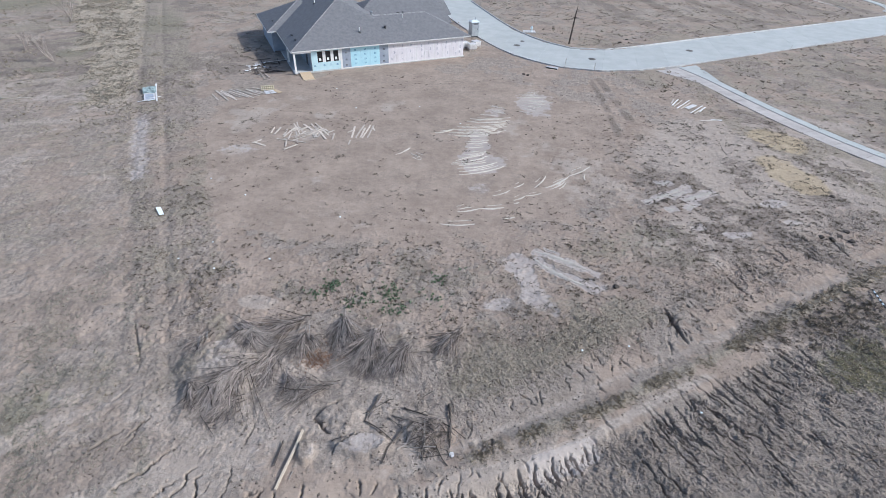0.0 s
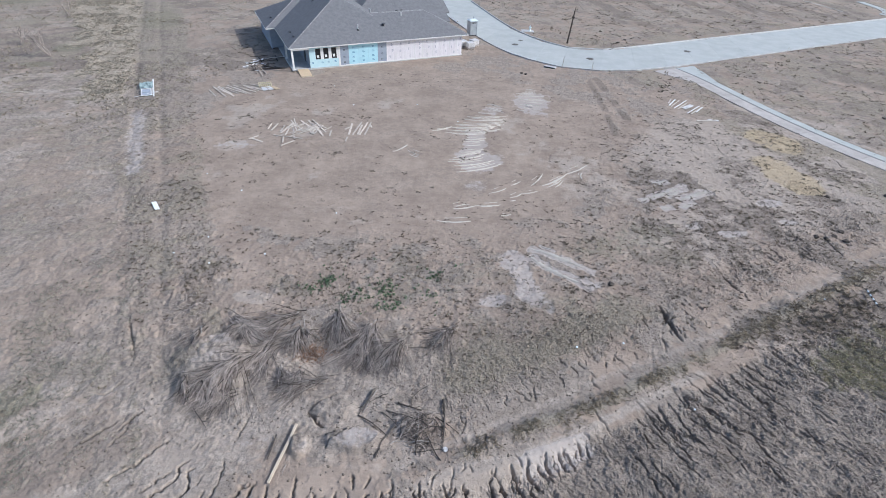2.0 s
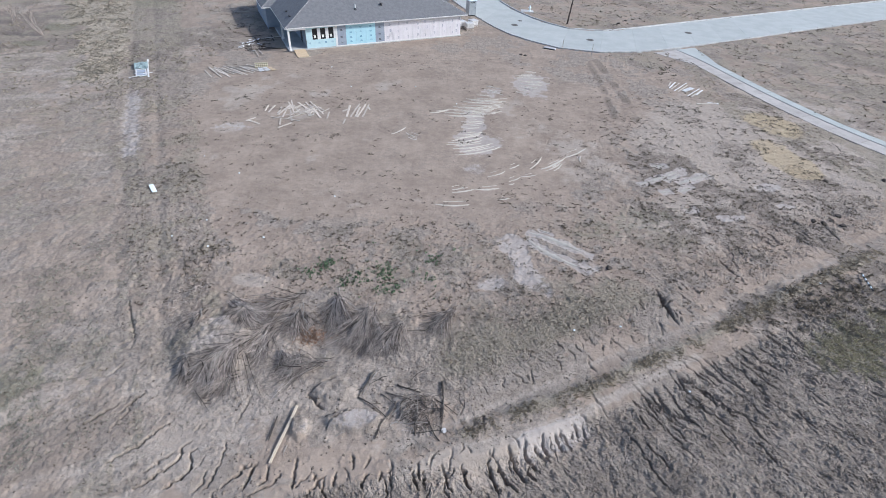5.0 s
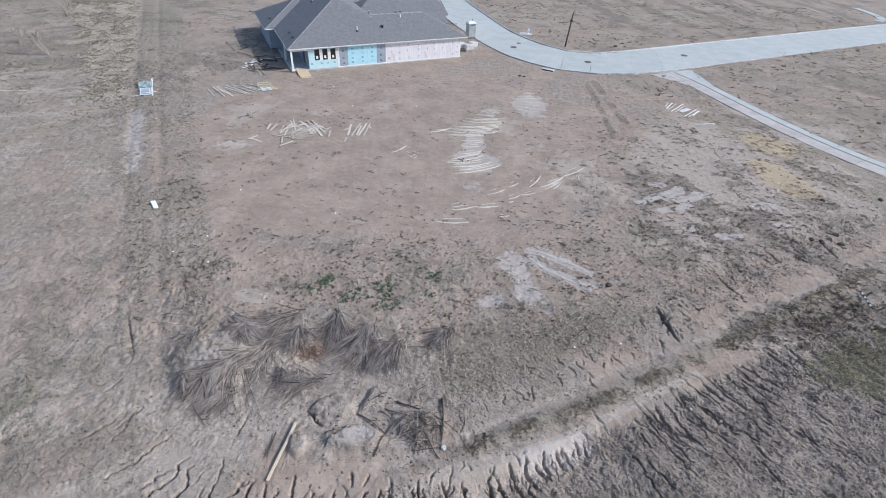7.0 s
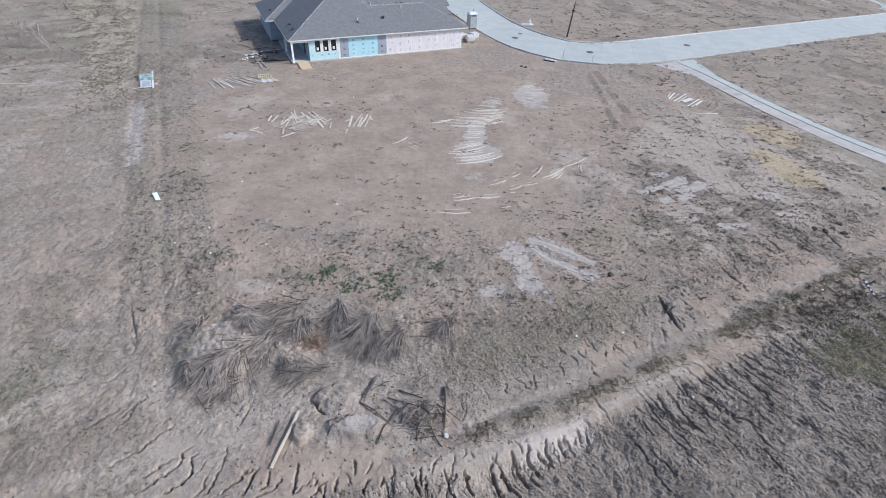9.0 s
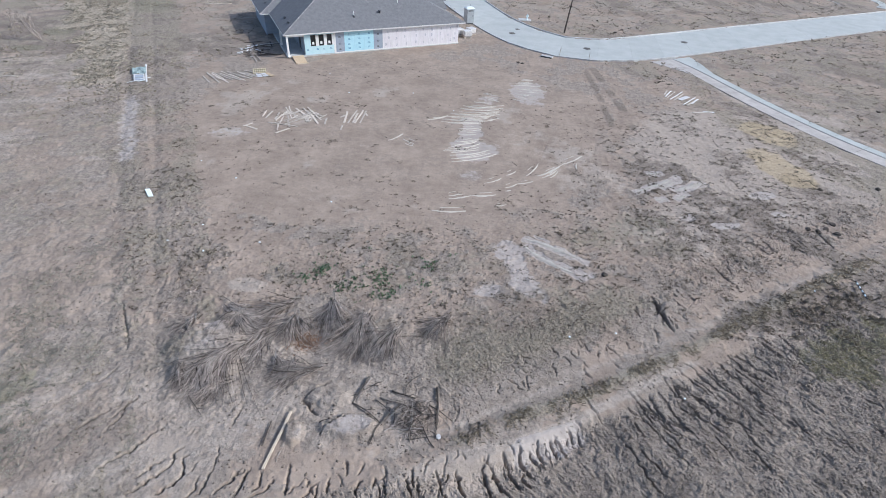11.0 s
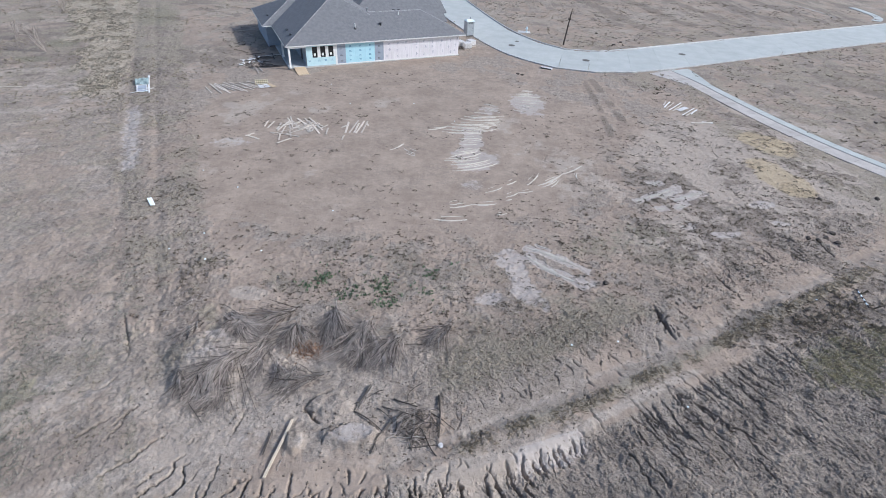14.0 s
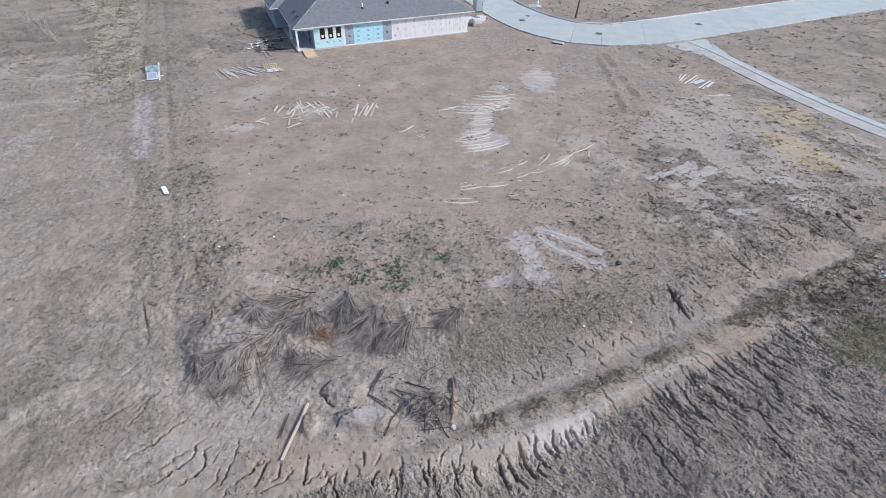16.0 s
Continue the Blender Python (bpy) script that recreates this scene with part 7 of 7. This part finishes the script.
def weed_land(x, y):
    """Where the dead weeds stand: thick below and beside the bare oval, few on it."""
    s, w, signed, along, field, strip, leftland, lot, d = regions(x, y)
    band = blob(x, y, 1.5, 26.0, 18.0, 6.0, 12, 0.4, 0.5, 0.25, 4)
    side = smooth(x + 0.25 * y, 19, 27) * (1 - smooth(y, 44, 56))
    oval = blob(x, y, -5.0, 38.0, 9.0, 8.0, 10, 0.25, 0.35, 0.25, 17)
    c = (0.16 + 0.42 * band + 0.5 * side + 0.35 * strip) * (0.25 + 1.1 * smooth(fbm(x, y, 0.35, 4, 61), 0.40, 0.62))
    return np.clip(c, 0, 1) * (1 - 0.8 * oval) * (1 - field) * (1 - 0.8 * leftland) * (1 - 0.9 * smooth(covers(x, y)[1][:, 1] + 0.8 * covers(x, y)[1][:, 0], 0.4, 0.8)) * (1 - road_mask(x, y)) * clear_of_house(x, y) * (1 - 0.9 * np.exp(-((signed - 0.1) / 0.5) ** 2))


x, y, g = scatter(16000, -26, 36, 19, 62, weed_land, 3, 0.5)
rosettes("lot_weeds", "small dark dead weeds dotted over the bare lot", M_DEADWEED, x, y, g, 7, 0.19)
GREEN_SPOTS = [(-6.7, 23.2, 0.5), (-3.3, 22.9, 0.5), (-2.9, 22.2, 0.45), (-2.4, 21.3, 0.4), (-0.2, 24.1, 0.4), (-4.6, 22.0, 0.45), (-5.4, 21.7, 0.35), (-3.1, 21.1, 0.35), (-7.4, 22.3, 0.3), (-0.4, 22.3, 0.3)]


def green_spots(x, y):
    return sum(np.exp(-(np.hypot(x - a, y - b) / c) ** 2) for a, b, c in GREEN_SPOTS) * 0.42 + 0.008


x, y, g = scatter(7000, -8.5, 1.5, 20.4, 25.5, green_spots, 4)
tufts("green_weeds", "fresh green weeds in small clumps near the brush", M_GREEN, x, y, g, 7, 0.11, 0.4, 0.9)
x, y, g = scatter(30000, 18, 30, 14, 24, chance_of(2, 1, 0.25, 0.9, 0.3), 5)
tufts("field_grass", "olive green grass at the weedy field edge", surface("olive_grass", (0.24, 0.22, 0.14), (0.40, 0.365, 0.25), 1, 9, 0.9, 0.1, vary=0.4, island=True, thin=0.5), x, y, g, 5, 0.15, 0.15, 1.1, 0.5)
x, y, g = scatter(52000, -22, 32, 9, 34, clumped(0.6, 0.6, 0.42, 0.66, 71), 6, 0.4)
lumps("clods", "loose grey-brown soil clods strewn over the ground", x, y, g, 0.05)
x, y, g = scatter(16000, 0, 30, 9.2, 24, lambda x, y: 0.8 * regions(x, y)[4] * smooth(fbm(x, y, 0.8, 4, 73), 0.36, 0.6), 21, 0.2)
lumps("field_clods", "broken dry clods of the eroded field", x, y, g, 0.05, M_GROUND_CLOD)
x, y, g = scatter(9000, -30, 90, 44, 118, lambda x, y: clumped(0.8, 0.35, 0.38, 0.62, 76)(x, y) * np.clip(smooth(-0.4226 * x + 0.906 * y, 62, 70) + smooth(0.906 * x + 0.4226 * y, 44, 47), 0, 1), 28)
rosettes("far_weeds", "dark dead tussocks on the lots beyond the street and alley", M_WEED, x, y, g, 8, 0.30, 0.5)
x, y, g = scatter(30000, -30, 80, 44, 112, lambda x, y: clumped(0.8, 0.5, 0.40, 0.62, 75)(x, y) * np.clip(smooth(-0.4226 * x + 0.906 * y, 62, 70) + smooth(0.906 * x + 0.4226 * y, 45, 48), 0, 1), 8)
tufts("far_grass", "coarse dry grass on the lots beyond the street", M_DRYGRASS, x, y, g, 4, 0.11, 0.3, 1.6)
x, y, g = scatter(26000, -75, -26, 42, 105, clumped(0.5, 0.25, 0.42, 0.64, 77), 9)
tufts("left_grass", "coarse dry grass along the far strip", M_DRYGRASS, x, y, g, 4, 0.15, 0.4, 0.9)
x, y, g = scatter(60000, -75, -24, 46, 100, lambda x, y: 0.8 * covers(x, y)[2][:, 2] * smooth(fbm(x, y, 0.6, 4, 79), 0.38, 0.58), 22)
tufts("strip_straw", "pale coarse straw tufts along the far strip", M_STRAW, x, y, g, 4, 0.22, 0.22, 1.6, 0.6)
x, y, g = scatter(11000, -8, 32, 9.2, 27, lambda x, y: 0.75 * regions(x, y)[4] * (1 - smooth(y, 20, 27) * 0.5), 12)
tufts("field_straw", "pale fallen straw matted over the dark field", M_STRAW, x, y, g, 3, 0.085, 0.18, 1.6, 0.35)
x, y, g = scatter(4000, -8, 32, 9.2, 27, lambda x, y: 0.7 * regions(x, y)[4] * smooth(fbm(x, y, 0.4, 4, 95), 0.42, 0.6), 13)
tufts("field_weeds", "dark dead stalks matted over the field", M_WEED, x, y, g, 4, 0.10, 0.16, 1.2)
x, y, g = scatter(26000, -36, -8, 12, 50, lambda x, y: 0.5 * smooth(fbm(x, y, 0.5, 4, 87), 0.42, 0.62), 14, 0.4)
tufts("left_straw", "sparse grey straw over the bare ground beside the strip", M_DRYGRASS, x, y, g, 3, 0.07, 0.16, 1.6, 0.4)
x, y, g = scatter(30000, -6, 24, 11, 27, lambda x, y: 0.42 * smooth(fbm(x, y, 0.5, 4, 89), 0.40, 0.6) * (1 - regions(x, y)[4]) * (1 - 0.85 * blob(x, y, -4.5, 15.0, 6.0, 4.0, 8, 0.3, 0.3, 0.5, 12)), 15, 0.3)
tufts("slope_straw", "short dead stalks over the slope above the swale", M_WEED, x, y, g, 3, 0.075, 0.2, 1.4, 0.45)
x, y, g = scatter(30000, 0, 17, 15, 25, lambda x, y: 0.6 * (blob(x, y, 4.4, 18.6, 4.6, 2.6, 30, 0.4, 0.4, 0.5, 64) + 0.7 * blob(x, y, 8.5, 19.8, 3.5, 1.5, 25, 0.5, 0.4, 0.6, 65) + 0.5 * blob(x, y, -0.8, 23.0, 1.6, 1.2, 0, 0.5, 0.4, 0.6, 66)), 26)
tufts("slope_grass", "short matted beige grass on the slope", M_STRAW, x, y, g, 4, 0.085, 0.16, 1.3, 0.3)
x, y, g = scatter(40000, -24, -10, 8.6, 28, lambda x, y: 0.75 * np.clip(blob(x, y, -18.6, 13.2, 3.4, 4.4, 10, 0.6, 0.4, 0.5, 67) + 0.6 * blob(x, y, -16.0, 10.0, 4.0, 1.8, 20, 0.7, 0.4, 0.5, 55) + 0.6 * blob(x, y, -19.5, 20.5, 3.5, 4.0, 20, 0.7, 0.4, 0.5, 56), 0, 1) * smooth(fbm(x, y, 1.1, 3, 46), 0.40, 0.60), 27)
tufts("grey_grass", "pale grey-green crumbly grass on the open ground", surface("grey_green_grass", (0.21, 0.21, 0.17), (0.40, 0.385, 0.325), 1, 9, 0.9, 0.1, vary=0.3, island=True, thin=0.5), x, y, g, 4, 0.085, 0.22, 1.4, 0.35)
x, y, g = scatter(3000, 17, 30, 17, 28, lambda x, y: 0.7 * blob(x, y, 22.3, 21.6, 3.2, 1.4, 28, 0.7, 0.6, 0.8, 97), 16)
tufts("edge_weeds", "rank dark weeds where the field meets the path", M_WEED, x, y, g, 5, 0.17, 0.14, 1.2, 0.6)
x, y, g = scatter(900, 18, 30, 18, 27, lambda x, y: 0.5 * blob(x, y, 22.6, 21.3, 2.6, 1.1, 28, 0.7, 0.6, 0.8, 97) + 0.25 * blob(x, y, 25.5, 22.0, 3.0, 2.4, 20, 0.7, 0.6, 0.8, 98), 29)
rosettes("edge_tussocks", "dark tussocks of dead grass at the field's weedy corner", M_WEED, x, y, g, 10, 0.34, 0.8)
x, y, g = scatter(60000, 0, 30, 10.5, 27, lambda x, y: np.exp(-((regions(x, y)[2] - band_of(regions(x, y)[3])) / 0.34) ** 2) * smooth(regions(x, y)[3], 16.5, 19) * 0.8 * smooth(fbm(x, y, 0.7, 3, 29), 0.36, 0.58), 17)
tufts("bank_grass", "tufted dry grass along the low bank of the path", M_DRYGRASS, x, y, g, 5, 0.15, 0.12, 1.5, 0.4)
g = np.random.default_rng(18)
cx, cy = g.uniform(-22, 34, 2300), g.uniform(21, 50, 2300)
keep = g.random(2300) < smooth(fbm(cx, cy, 0.38, 5, 45, 0.7), 0.44, 0.58) * (1 - regions(cx, cy)[4]) * (1 - 0.7 * regions(cx, cy)[7])
cx, cy = cx[keep], cy[keep]
x, y = np.repeat(cx, 7) + g.normal(0, 0.14, 7 * len(cx)), np.repeat(cy, 7) + g.normal(0, 0.12, 7 * len(cx))
tufts("weed_clumps", "low dark clumps of dead weeds around the bare lot", M_WEED, x, y, g, 4, 0.10, 0.25, 1.0)
g = np.random.default_rng(19)
x, y = g.normal(-6.4, 0.48, 520), g.normal(17.65, 0.34, 520)
tufts("rusty_leaves", "rust-coloured dead leaves in a hollow between brush", surface("rusty_leaf", (0.25, 0.15, 0.10), (0.38, 0.25, 0.17), 2, 15, 0.9, 0.1, vary=0.35, island=True), x, y, g, 4, 0.07, 0.5, 1.2)
# dark dug-up clods
r = random.Random(31)
for k, (x, y) in enumerate(((27.6, 29.9), (28.4, 30.3), (28.9, 29.7), (27.0, 30.2), (10.7, 23.9), (29.2, 30.9), (47.6, 53.6), (48.9, 52.2), (31.2, 36.0), (36.3, 36.5), (9.2, 63.7), (9.7, 63.5), (26.8, 81.6), (25.3, 79.9))):
    bm = bmesh.new()
    bmesh.ops.create_icosphere(bm, subdivisions=2, radius=0.2)
    for v_ in bm.verts:
        v_.co *= 1 + 0.8 * noise.noise(v_.co * 5 + Vector((k, 0, 3 * k)))
        v_.co.z *= 0.6
    thing("soil_lump", bm, M_DARKWOOD, "dark dug-up lump of wet soil", "soil lump", "dark soil lumps", m=pose(x, y, on_ground(x, y) + 0.04, 0, 0, 50 * k))
